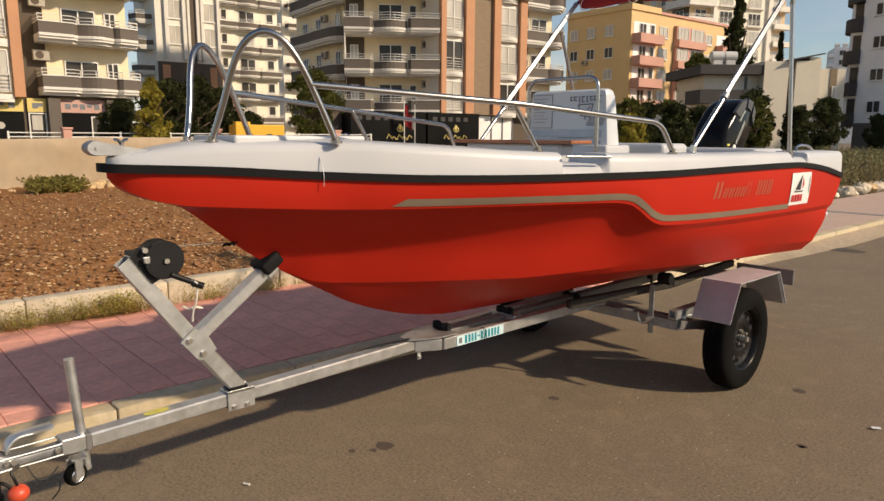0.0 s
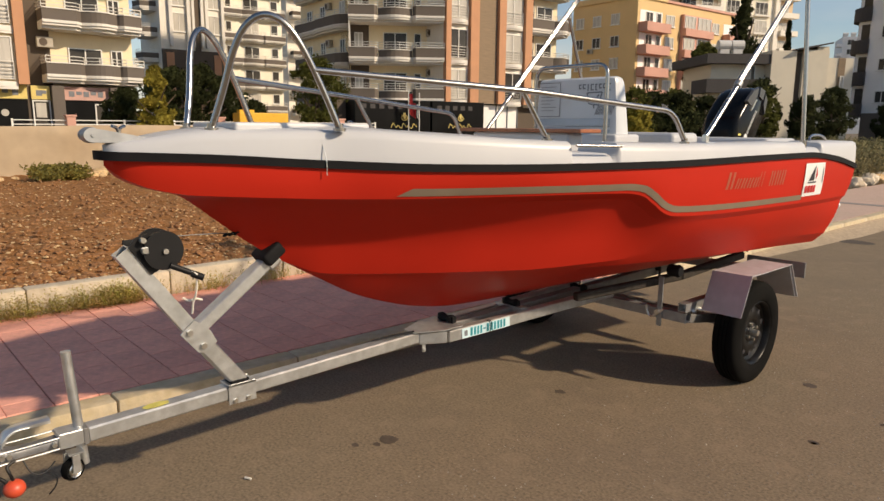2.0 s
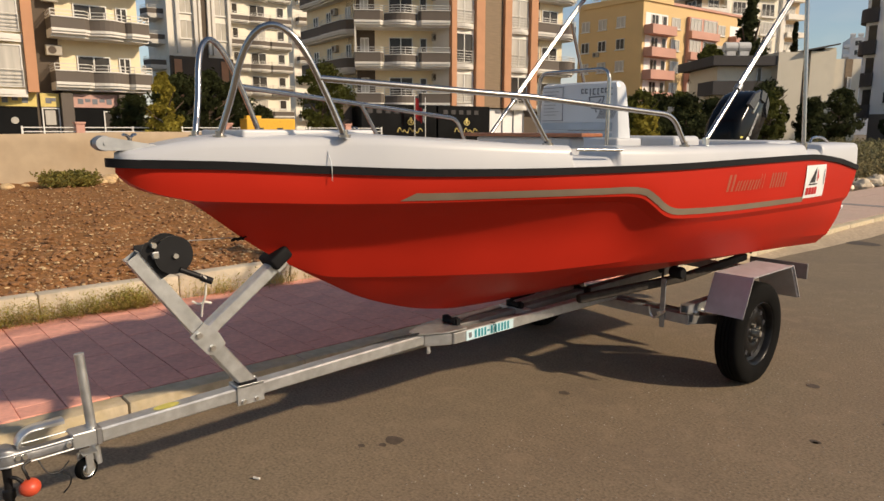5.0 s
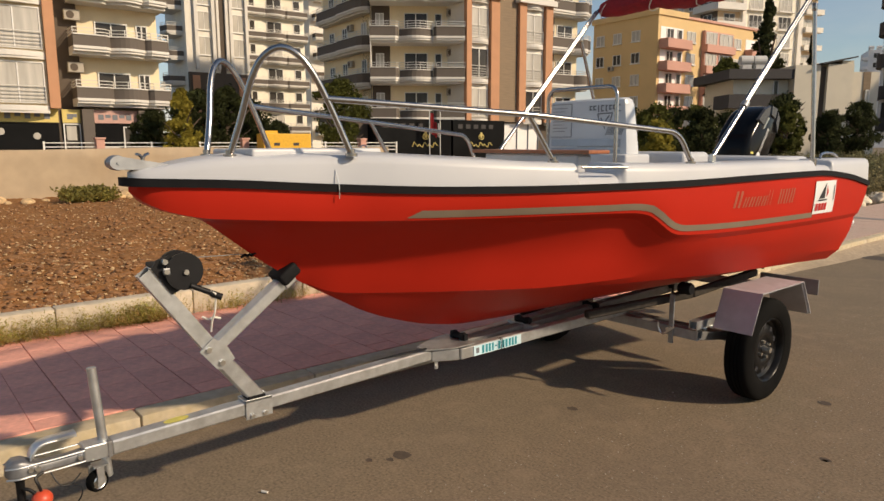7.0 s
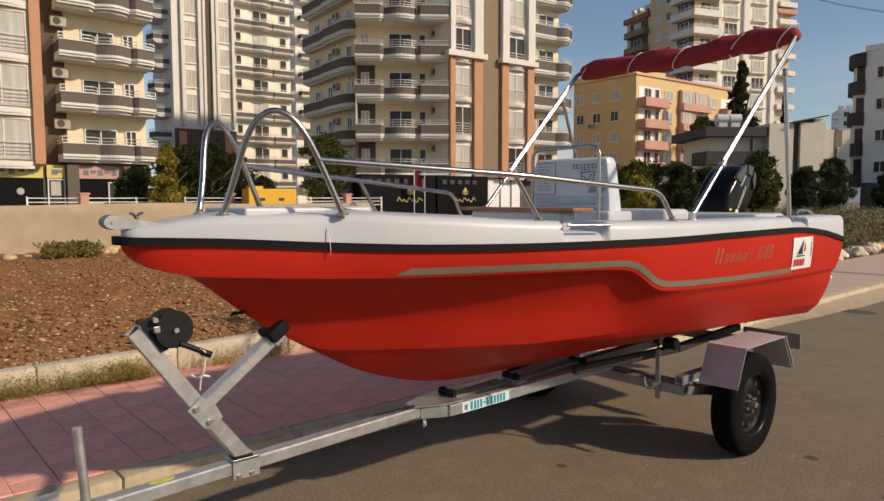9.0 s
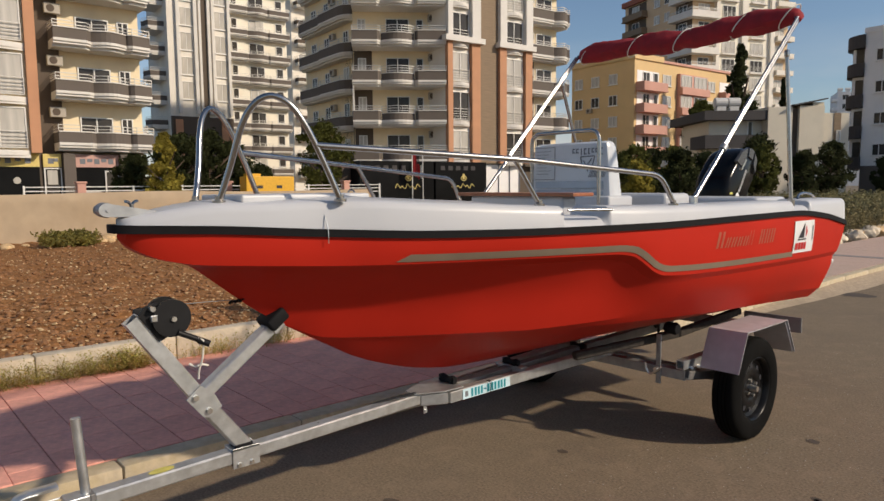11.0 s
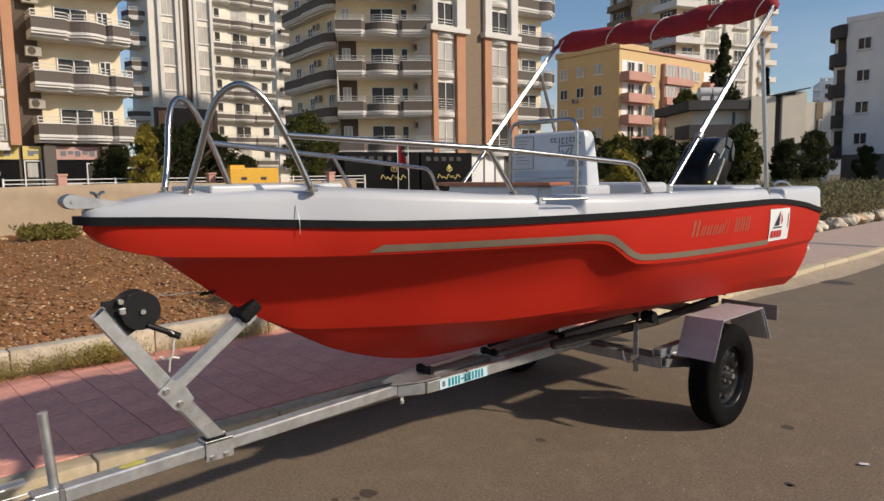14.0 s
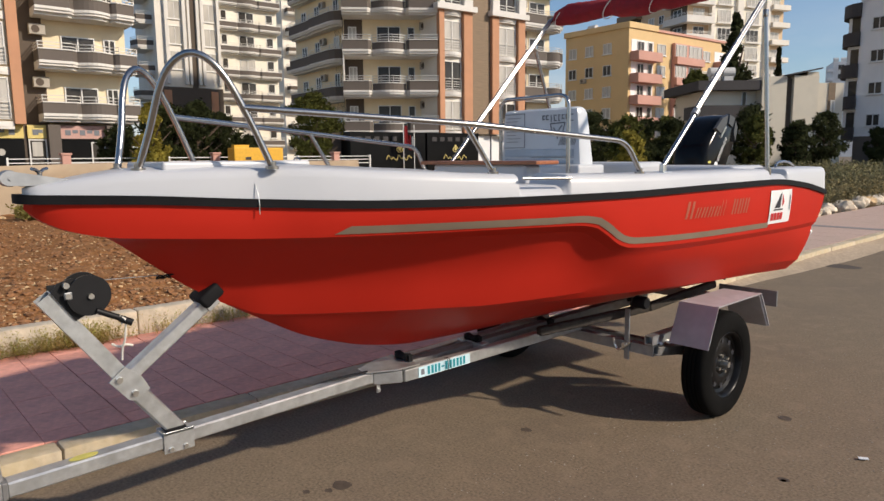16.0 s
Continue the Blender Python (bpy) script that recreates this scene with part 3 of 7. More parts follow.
def notch(y):
    """How far the gunwale's top drops in its moulded recesses."""
    d = 0
    for a, b, deep in ((1.665, 1.885, 0.046), (3.50, 3.72, 0.030)):
        d = max(d, deep * min(1, max(0, (y - a) / 0.012 + 1)) * min(1, max(0, (b - y) / 0.012 + 1)))
    return d


# white deck moulding: foredeck, gunwales, cockpit
bm = BM()
deck_y = [y for y in hull_y if y < 1.46] + [1.46]
rows = []
for y in deck_y:
    w, z0, zt = sheer_w(y), sheer_z(y) + 0.012, top_z(y)
    k = min(1, w / 0.12)
    crown = 0.02 * min(1, max(0, (y - 0.1) / 0.4))
    half = [(w, z0), (w - 0.006 * k, zt - 0.035), (w - 0.014 * k, zt - 0.012), (w - 0.032 * k, zt), (w * 0.8 - 0.02 * k, zt + 0.004), (w * 0.4, zt + crown * 0.8), (0, zt + crown)]
    rows.append([(x, fore(y), z) for x, z in half] + [(-x, fore(y), z) for x, z in half[-2::-1]])
loft(bm, rows)
bm.faces.new([bm.verts.new(p) for p in rows[-1]] + [bm.verts.new((-0.3, 1.46, 0.98)), bm.verts.new((0.3, 1.46, 0.98))])
bmesh.ops.remove_doubles(bm, verts=bm.verts, dist=0.0008)
part("foredeck", bm, "white", boat, "white moulded foredeck", smooth=True)
bm = BM()
side_y = [1.46 + 0.01 * i for i in range(291)]
for sgn in (1, -1):
    rows = []
    for y in side_y:
        w, z0, zt = sheer_w(y), sheer_z(y) + 0.012, top_z(y)
        n = notch(y)
        rows.append([(sgn * x, y, z) for x, z in [(w, z0), (w - 0.006 - n * 0.25, zt - 0.035 - n), (w - 0.014 - n * 0.5, zt - 0.012 - n), (w - 0.032 - n * 0.6, zt - n), (w - 0.20, zt + 0.004 - n), (w - 0.225, zt - 0.012 - n), (w - 0.24, 1.02), (0, 0.98)]])
    loft(bm, rows)
e = rows[-1]
bm.faces.new([bm.verts.new((abs(x), y, z)) for x, y, z in e[:7]] + [bm.verts.new((-abs(x), y, z)) for x, y, z in e[6::-1]])
bmesh.ops.remove_doubles(bm, verts=bm.verts, dist=0.0008)
part("gunwale", bm, "white", boat, "white gunwales and cockpit moulding with recesses", smooth=True)
bm = BM()
box(bm, -0.62, 4.20, 1.0, 0.62, 4.352, 1.375, 0.02)
part("transom_deck", bm, "white", boat)
bm = BM()
box(bm, -0.21, 0.40, 1.44, 0.17, 0.98, 1.473, 0.010, 3)
part("deck_hatch", bm, "white", boat, "white raised hatch lid on the foredeck")
bm = BM()
box(bm, -0.52, 3.30, 0.99, 0.20, 3.62, 1.435, 0.03, 3)
part("helm_seat", bm, "white", boat, "white moulded helm seat box")
bm = BM()
box(bm, -0.62, 3.70, 0.99, 0.62, 4.15, 1.405, 0.03, 3)
part("stern_bench", bm, "white", boat, "white moulded stern bench")
bm = BM()
box(bm, -0.585, 2.19, 1.436, 0.315, 2.37, 1.456, 0.005)
part("thwart_board", bm, "wood", boat, "varnished wooden thwart board")
bm = BM()
box(bm, -0.50, 2.22, 0.98, 0.22, 2.34, 1.436, 0.015)
part("thwart_support", bm, "white", boat, "white moulded thwart support")

# console under its protective film
CX, CY, CW = -0.338, 2.98, 0.31
bm = BM()
rows = []
for z, grow, back in ((0.99, 0.034, 0.16), (1.40, 0.026, 0.15), (1.60, 0.012, 0.13), (1.735, 0.0, 0.115), (1.765, -0.006, 0.10), (1.778, -0.022, 0.085)):
    w, r = CW + grow, 0.030
    ring = [(-w + r, 0), (w - r, 0), (w - r * 0.3, r * 0.3), (w, r), (w, back - r), (w - r * 0.3, back - r * 0.3), (w - r, back), (-w + r, back), (-w + r * 0.3, back - r * 0.3), (-w, back - r), (-w, r), (-w + r * 0.3, r * 0.3)]
    inset = 0.012 if z > 1.77 else 0.0
    rows.append([(CX + x, CY + y + (inset if y < back / 2 else 0), z) for x, y in ring + ring[:1]])
V = loft(bm, rows)
bm.faces.new(V[-1][:-1]), bm.faces.new(V[0][:-1])
bmesh.ops.remove_doubles(bm, verts=bm.verts, dist=0.0008)
console = part("console", bm, "film", boat, "white steering console under grey protective film", smooth=True)
bm = BM()
box(bm, CX - 0.36, CY - 0.07, 0.99, CX + 0.375, CY + 0.20, 1.425, 0.018, 3)
part("console_base", bm, "white", boat, "white moulded console base", smooth=True)
bm = BM()
# three flat opaque bluish strips low on the console front
for x0, x1, z0, z1 in ((-0.285, 0.10, 1.435, 1.462), (0.11, 0.285, 1.432, 1.452), (-0.285, 0.285, 1.475, 1.520)):
    box(bm, CX + x0, CY - 0.006, z0, CX + x1, CY - 0.003, z1, 0.001)
part("film_band", bm, "film_blue", console, "bluish band low on the film")
bm = BM()
FY = CY - 0.002
# upside-down print: a row of marks, an outlined leaf emblem, a framed text block, hatching
for k, (w, h) in enumerate(((0.030, 0.044), (0.022, 0.030), (0.020, 0.030), (0.013, 0.040), (0.022, 0.040), (0.008, 0.044), (0.022, 0.030), (0.020, 0.030))):
    x, z = CX + 0.262 - 0.031 * k, 1.735
    box(bm, x - w / 2, FY - 0.002, z - h, x - w / 2 + 0.0065, FY, z)
    if w > 0.01:
        box(bm, x - w / 2, FY - 0.002, z - 0.007, x + w / 2, FY, z)
        box(bm, x - w / 2, FY - 0.002, z - h, x + w / 2, FY, z - h + 0.007)
for a, b in (((0.10, 1.680), (0.215, 1.684)), ((0.10, 1.680), (0.118, 1.612)), ((0.118, 1.612), (0.19, 1.604)), ((0.19, 1.604), (0.215, 1.684)), ((0.125, 1.655), (0.15, 1.622)), ((0.15, 1.622), (0.192, 1.668)), ((0.152, 1.604), (0.158, 1.584))):
    beam(bm, (CX + a[0], FY, a[1]), (CX + b[0], FY, b[1]), 0.0075, 0.003, 0, up=(0, 1, 0))
for a, b in (((-0.295, 1.752), (-0.115, 1.752)), ((-0.115, 1.752), (-0.115, 1.535)), ((-0.115, 1.535), (-0.295, 1.535)), ((-0.06, 1.47), (0.285, 1.47))):
    beam(bm, (CX + a[0], FY, a[1]), (CX + b[0], FY, b[1]), 0.0035, 0.003, 0, up=(0, 1, 0))
for i in range(11):
    beam(bm, (CX + 0.165 + 0.012 * i, FY, 1.545), (CX + 0.195 + 0.012 * i, FY, 1.605), 0.0032, 0.003, 0, up=(0, 1, 0))
for i in range(8):
    box(bm, CX - 0.275, FY - 0.002, 1.725 - 0.022 * i, CX - 0.15 - 0.02 * (i % 3), FY, 1.728 - 0.022 * i)
part("film_print", bm, "print_grey", console, "dark print marks on the film")
bm = BM()
tube(bm, rounded([(-0.575, 2.88, 1.10), (-0.575, 2.88, 1.842), (-0.02, 2.88, 1.842), (-0.02, 2.88, 1.10)], 0.075), 0.0125)
part("console_rail", bm, "steel", boat, "polished steel grab rail round the console", smooth=True)


def foot(bm, p, r=0.024):
    cyl(bm, (p[0], p[1], p[2] - 0.006), (p[0], p[1], p[2] + 0.006), r, 16)
    cyl(bm, p, (p[0], p[1], p[2] + 0.022), 0.014, 12)


for sgn in (1, -1):
    hoop = BM()
    a, b = (sgn * 0.1125, 0.338, 1.447), (sgn * 0.34, 0.722, 1.449)
    pts = [a, (sgn * 0.150, 0.372, 1.585), (sgn * 0.192, 0.400, 1.725), (sgn * 0.226, 0.432, 1.800), (sgn * 0.262, 0.480, 1.832), (sgn * 0.292, 0.535, 1.808), (sgn * 0.312, 0.590, 1.735), (sgn * 0.326, 0.655, 1.605), b]
    tube(hoop, smoothed(pts, 7), 0.0125, 12)
    foot(hoop, a), foot(hoop, b)
    part("bow_hoop", hoop, "steel", boat, "bent stainless steel bow hoop", smooth=True)
    rail = BM()
    s = (sgn * 0.322, 0.632, 1.655)
    pts = rounded([s, (sgn * 0.60, 1.47, 1.607), (sgn * 0.76, 2.30, 1.543), (sgn * 0.78, 2.385, 1.405)], 0.07)
    tube(rail, pts, 0.0125, 12)
    foot(rail, (sgn * 0.78, 2.385, 1.396))
    part("side_rail", rail, "steel", boat, "stainless steel side rail", smooth=True)
    post = BM()
    tube(post, [(sgn * 0.585, 1.44, 1.606), (sgn * 0.605, 1.575, 1.415)], 0.011, 12)
    foot(post, (sgn * 0.605, 1.575, 1.412))
    part("rail_post", post, "steel", boat, smooth=True)
    grab = BM()
    tube(grab, [(sgn * 0.700, 1.653, 1.390), (sgn * 0.765, 1.885, 1.386)], 0.0065, 10)
    part("grab_rod", grab, "steel", boat, "steel rod across the gunwale recess", smooth=True)

# anchor roller, cleat, deck fittings
bm = BM()
box(bm, -0.030, 0.0, 1.400, 0.030, 0.14, 1.411, 0.003)
for x in (-0.036, 0.031):
    rim = [(-0.028 + 0.0285 * math.cos(k * math.pi / 8), 1.4265 + 0.0235 * math.sin(k * math.pi / 8)) for k in range(4, 13)] + [(0.08, 1.401), (0.16, 1.405), (0.17, 1.413)]
    near, far = [bm.verts.new((x, p, q)) for p, q in rim], [bm.verts.new((x + 0.005, p, q)) for p, q in rim]
    bm.faces.new(near), bm.faces.new(far[::-1])
    for k in range(len(rim)):
        bm.faces.new((near[k], near[k - 1], far[k - 1], far[k]))
cyl(bm, (-0.040, -0.028, 1.4265), (0.040, -0.028, 1.4265), 0.006, 10)
part("anchor_bracket", bm, "galv_mid", boat, "galvanised wedge-shaped anchor roller bracket")
bm = BM()
lathe(bm, [(0, -0.03), (0.026, -0.03), (0.028, -0.024), (0.018, 0), (0.028, 0.024), (0.026, 0.03), (0, 0.03)], pose(0, -0.028, 1.4265, 0, 90, 0) @ Matrix.Diagonal((0.95, 0.95, 0.95, 1)), 20)
part("anchor_roller", bm, "galv_mid", boat, smooth=True)
bm = BM()
cyl(bm, (0, 0.062, 1.405), (0, 0.062, 1.447), 0.0075)
tube(bm, smoothed([(0, 0.062, 1.440), (0.011, 0.050, 1.452), (0.024, 0.035, 1.456)], 4), 0.0055, 8)
tube(bm, smoothed([(0, 0.062, 1.440), (-0.011, 0.074, 1.452), (-0.024, 0.090, 1.456)], 4), 0.0055, 8)
part("bow_cleat", bm, "steel", boat, "steel horn cleat", smooth=True)
bm = BM()
x0 = sheer_w(0.655)
tube(bm, smoothed([(x0 - 0.010, 0.668, 1.402), (x0 + 0.004, 0.668, 1.385), (x0 + 0.022, 0.670, 1.34), (x0 + 0.024, 0.670, 1.285)], 5), 0.0018, 6)
part("wire_end", bm, "bolt", boat, "loose end of thin wire")
for y, z, x in ((1.13, 1.456, -0.2),):
    bm = BM()
    tube(bm, smoothed([(x - 0.02, y, z - 0.005), (x - 0.018, y, z + 0.018), (x, y + 0.005, z + 0.028), (x + 0.018, y + 0.01, z + 0.018), (x + 0.02, y + 0.01, z - 0.005)], 4), 0.004, 6)
    part("deck_eye", bm, "steel", boat, smooth=True)


def decal(bm, y0, y1, z0, z1, out, shear=0.0):
    n = max(2, int((z1 - z0) / 0.02))
    k = max(1, int((y1 - y0) / 0.05))
    rows = []
    for i in range(n + 1):
        t = i / n
        rows.append([on_side(y0 + (y1 - y0) * j / k + shear * t, z0 + (z1 - z0) * t, out) for j in range(k + 1)])
    loft(bm, rows)


bm = BM()
decal(bm, 3.49, 3.775, 1.080, 1.272, 0.005)
badge = part("dealer_sticker", bm, "sticker", boat, "white sticker with a sail emblem")
bm = BM()
q = [on_side(y, z, 0.008) for y, z in ((3.545, 1.17), (3.62, 1.17), (3.63, 1.26))]
bm.faces.new([bm.verts.new(p) for p in q])
part('emblem_sail', bm, 'ink_black', badge)
bm = BM()
decal(bm, 3.535, 3.655, 1.156, 1.164, 0.008)
part("emblem_hull", bm, "ink_black", badge)
bm = BM()
q = [on_side(y, z, 0.008) for y, z in ((3.645, 1.175), (3.668, 1.20), (3.645, 1.25))]
bm.faces.new([bm.verts.new(p) for p in q])
part('emblem_sail', bm, 'ink_red', badge)
for i in range(4):
    bm = BM()
    decal(bm, 3.51 + 0.040 * i, 3.54 + 0.040 * i, 1.100, 1.142, 0.008)
    part('sticker_bar', bm, 'ink_red', badge)
bm = BM()
decal(bm, 3.745, 3.754, 1.15, 1.24, 0.008)
part('sticker_bar', bm, 'ink_black', badge)
yy = 2.635
for wd, ht in ((0.067, 0.085), (0.042, 0.052), (0.046, 0.052), (0.046, 0.052), (0.046, 0.052), (0.02, 0.08), (0.02, 0.08), (-0.04, 0), (0.05, 0.08), (0.05, 0.08), (0.05, 0.08)):
    if wd > 0:
        bm = BM()
        decal(bm, yy, yy + wd * 0.30, 1.165, 1.165 + ht, 0.0016, 0.022)
        if wd > 0.02:
            decal(bm, yy + wd * 0.58, yy + wd * 0.86, 1.165, 1.165 + ht, 0.0016, 0.022)
        part("mark_bar", bm, "marks", boat, "faded grey-brown letter-high mark")
    yy += abs(wd) + 0.012

# ---- folded sun canopy ----
bimini = thing("sun_canopy", "furled dark red canvas sun canopy on steel poles", "boat canopy")
TOP = {1: Vector((0.81, 3.76, 2.515)), -1: Vector((-0.81, 3.70, 2.495))}
for sgn in (1, -1):
    ft = Vector((sgn * 0.775, 2.60, 1.425))
    d = (TOP[sgn] - ft)
    bm = BM()
    if sgn > 0:
        tube(bm, rounded([ft, ft + d * 0.985, TOP[sgn] + Vector((-0.10, 0.02, 0.02))], 0.06), 0.0125, 12)
    else:
        tube(bm, [ft, ft + d * 1.0], 0.0125, 12)
    part("pole", bm, "steel", bimini, "polished steel canopy pole", smooth=True)
    bm = BM()
    off = Vector((0.002, -0.008, 0.016))
    tube(bm, [ft + d * 0.25 + off, ft + d * 0.97 + off], 0.0085, 12)
    part("pole", bm, "steel", bimini, smooth=True)
    bm = BM()
    box(bm, ft.x - 0.03, ft.y - 0.035, 1.388, ft.x + 0.03, ft.y + 0.035, 1.398, 0.003)
    box(bm, ft.x - 0.012, ft.y - 0.016, 1.396, ft.x + 0.012, ft.y + 0.016, 1.436, 0.004)
    part("deck_hinge", bm, "bolt", bimini)
    bm = BM()
    cc = ft + d * 0.245
    cyl(bm, cc - d.normalized() * 0.018, cc + d.normalized() * 0.018, 0.020, 14)
    part("clamp", bm, "galv_mid", bimini, smooth=True)
    bm = BM()
    fy, ty = (3.58, 3.565) if sgn > 0 else (3.941, 3.512)
    tube(bm, [(sgn * 0.87, fy, 1.37), (sgn * 0.82, ty, 2.25)], 0.0125, 12)
    cyl(bm, (sgn * 0.87, fy, 1.355), (sgn * 0.87, fy, 1.40), 0.02)
    box(bm, sgn * 0.82 - 0.012, ty - 0.015, 2.24, sgn * 0.82 + 0.012, ty + 0.015, 2.285, 0.004)
    part("strut", bm, "steel", bimini, "upright steel support strut", smooth=True)
bm = BM()
n = 90
axis = TOP[1] - TOP[-1]
rings = []
for i in range(n + 1):
    t = i / n
    c = TOP[-1] + axis * t + Vector((0, 0.03, 0.0 + 0.012 * math.sin(9 * t)))
    end = min(1, (min(t, 1 - t) / 0.03)) ** 0.5
    tie = min(abs(t - k) for k in (0.03, 0.30, 0.52, 0.77, 0.965))
    rad = 0.072 * (0.35 + 0.65 * end) * (0.80 + 0.24 * min(1, tie / 0.06)) * (1 + 0.10 * math.sin(17 * t + 1))
    ring = []
    for k in range(20):
        a = k / 20 * 2 * math.pi
        rr = rad * (1 + 0.20 * noise.noise((t * 9 + a * 0.6, math.cos(a) * 1.3, math.sin(a) * 1.3)) + 0.14 * abs(noise.noise((t * 26 + a, math.cos(a) * 2.2, math.sin(a) * 2.2))) + 0.05 * math.sin(3 * a + 20 * t))
        ring.append(bm.verts.new(c + Vector((0, rr * math.cos(a) * 1.05, rr * math.sin(a) * 0.95))))
    rings.append(ring)
for a, b in zip(rings, rings[1:]):
    for k in range(20):
        bm.faces.new((a[k], a[(k + 1) % 20], b[(k + 1) % 20], b[k]))
bm.faces.new(rings[0][::-1]), bm.faces.new(rings[-1])
roll = part("canopy", bm, "canvas", bimini, "furled dark red canvas roll", smooth=True)
for t in (0.045, 0.30, 0.52, 0.77, 0.955):
    bm = BM()
    pts = []
    for k in range(25):
        a = k / 24 * 2 * math.pi
        c = TOP[-1] + axis * (t + 0.035 * math.sin(a)) + Vector((0, 0.03, 0.012 * math.sin(9 * t)))
        q = 0.072 if 0.05 < t < 0.95 else 0.068
        pts.append(c + Vector((0, q * 1.03 * math.cos(a), q * 0.97 * math.sin(a))))
    tube(bm, pts, 0.0035, 6)
    part("tie_cord", bm, "cord", roll, "white tie cord", smooth=True)

# ---- outboard motor, tilted up on the transom ----
outboard = thing("outboard_motor", "black outboard motor tilted up on the transom", "outboard motor", pose(0, 4.36, 1.2))
outline = smoothed([(-0.09, 0.06), (-0.10, 0.20), (-0.075, 0.33), (0.02, 0.44), (0.12, 0.53), (0.24, 0.572), (0.35, 0.545), (0.40, 0.47), (0.375, 0.36), (0.29, 0.25), (0.22, 0.14), (0.17, 0.06)], 3)
bm = BM()
rows = []
for j in range(15):
    s = -1 + 2 * j / 14
    k = 0.80 + 0.20 * (1 - abs(s) ** 4) ** 0.5
    rows.append([(0.14 * s, 0.13 + (p.x - 0.13) * k, 0.25 + (p.y - 0.25) * (k if p.y > 0.25 else 1)) for p in [Vector((a, b, 0)) for a, b, *_ in outline]])
V = loft(bm, rows)
bm.faces.new(V[0]), bm.faces.new(V[-1][::-1])
for j in range(14):
    bm.faces.new((V[j][0], V[j + 1][0], V[j + 1][-1], V[j][-1]))
cowl = part("cowl", bm, "motor", outboard, "glossy black engine cowl", smooth=True)
T = Matrix.Translation((0.1405, 0.06, 0.19)) @ Matrix.Rotation(radians(-36), 4, "X")
for i in range(7):
    bm = BM()
    z = 0.055 + 0.030 * i
    box(bm, 0, -0.014, z, 0.002, 0.014, z + 0.005, m=T)
    box(bm, 0, -0.014, z + 0.013, 0.002, 0.014, z + 0.018, m=T)
    part("letter_bar", bm, "sticker", cowl)
bm = BM()
cyl(bm, Vector(T @ Vector((0, 0, 0.012))), Vector(T @ Vector((0.002, 0, 0.012))), 0.027, 12)
part("emblem", bm, "sticker", cowl)
# faceted shoulder panels on the port side of the cowl
def cowl_facet(points, thick, mat, label=""):
    bm = BM()
    f = bm.faces.new([bm.verts.new((0.132, a, b)) for a, b in points])
    ex = bmesh.ops.extrude_face_region(bm, geom=[f])
    top = [e for e in ex["geom"] if isinstance(e, bmesh.types.BMVert)]
    mid = sum((v.co for v in top), Vector()) / len(top)
    for v in top:
        v.co = mid + (v.co - mid) * 0.86 + Vector((thick, 0, 0))
    part("cowl_panel", bm, mat, cowl, label)


cowl_facet([(0.02, 0.462), (0.13, 0.548), (0.225, 0.575), (0.21, 0.505), (0.12, 0.415)], 0.016, "cowlgrey", "dark grey shoulder panel")
cowl_facet([(0.235, 0.578), (0.335, 0.552), (0.30, 0.470), (0.225, 0.500)], 0.017, "cowlgrey")
cowl_facet([(0.345, 0.540), (0.385, 0.480), (0.352, 0.360), (0.318, 0.440)], 0.014, "cowlgrey")
# a zinc-bright strip paints the glint along the panel edge
cowl_facet([(0.10, 0.400), (0.19, 0.490), (0.205, 0.482), (0.118, 0.392)], 0.018, "bolt", "bright strip standing for a glint on the cowl")
bm = BM()
box(bm, 0.136, -0.05, 0.215, 0.1415, -0.01, 0.230)
part("warning_label", bm, "label_yellow", cowl)
bm = BM()
box(bm, -0.11, -0.05, -0.10, 0.11, 0.38, 0.03, 0.02)
part("tray", bm, "black", outboard)
bm = BM()
T2 = pose(0, 0.12, -0.02, 38, 0, 0)
box(bm, -0.07, -0.09, -0.62, 0.07, 0.09, 0.0, 0.03, m=T2)
box(bm, -0.012, -0.08, -0.86, 0.012, 0.07, -0.6, 0.005, m=T2)
box(bm, -0.12, -0.1, -0.62, 0.12, 0.2, -0.607, 0.004, m=T2)
part("drive_leg", bm, "motor", outboard)
bm = BM()
lathe(bm, [(0, -0.12), (0.045, -0.08), (0.045, 0.1), (0.03, 0.14), (0, 0.14)], T2 @ pose(0, 0.02, -0.78, -90, 0, 0), 16)
part("gear_case", bm, "motor", outboard, smooth=True)
for k in range(3):
    bm = BM()
    box(bm, -0.03, 0.13, 0.03, 0.03, 0.138, 0.12, 0.003, m=T2 @ pose(0, 0.02, -0.78) @ pose(0, 0, 0, 0, 120 * k, 0) @ pose(0, 0, 0, 0, 0, 20))
    part("propeller_blade", bm, "galv", outboard)
for x in (-0.12, 0.09):
    bm = BM()
    box(bm, x, -0.03, -0.22, x + 0.03, 0.06, 0.10, 0.008)
    part("clamp_bracket", bm, "black", outboard)
bm = BM()
tube(bm, smoothed([(0.80, 3.86, 1.392), (0.79, 3.90, 1.420), (0.785, 4.0, 1.430), (0.79, 4.1, 1.420), (0.80, 4.14, 1.392)], 5), 0.008, 8)
part("stern_handle", bm, "steel", boat, "bent steel handle on the stern quarter", smooth=True)

# ---- trailer ----
trailer = thing("boat_trailer", "galvanised steel single-axle boat trailer", "trailer")
bm = BM()
beam(bm, (0, -0.12, 0.409), (0, 1.40, 0.453), 0.065, 0.054, 0.006)
part("drawbar", bm, "galv", trailer, "galvanised square drawbar")
bm = BM()
cyl(bm, (0.0, 0.12, 0.445), (0.0, 0.12, 0.4475), 0.030, 24)
lab = part("oval_label", bm, "label_yellow", trailer, "faded yellow oval label")
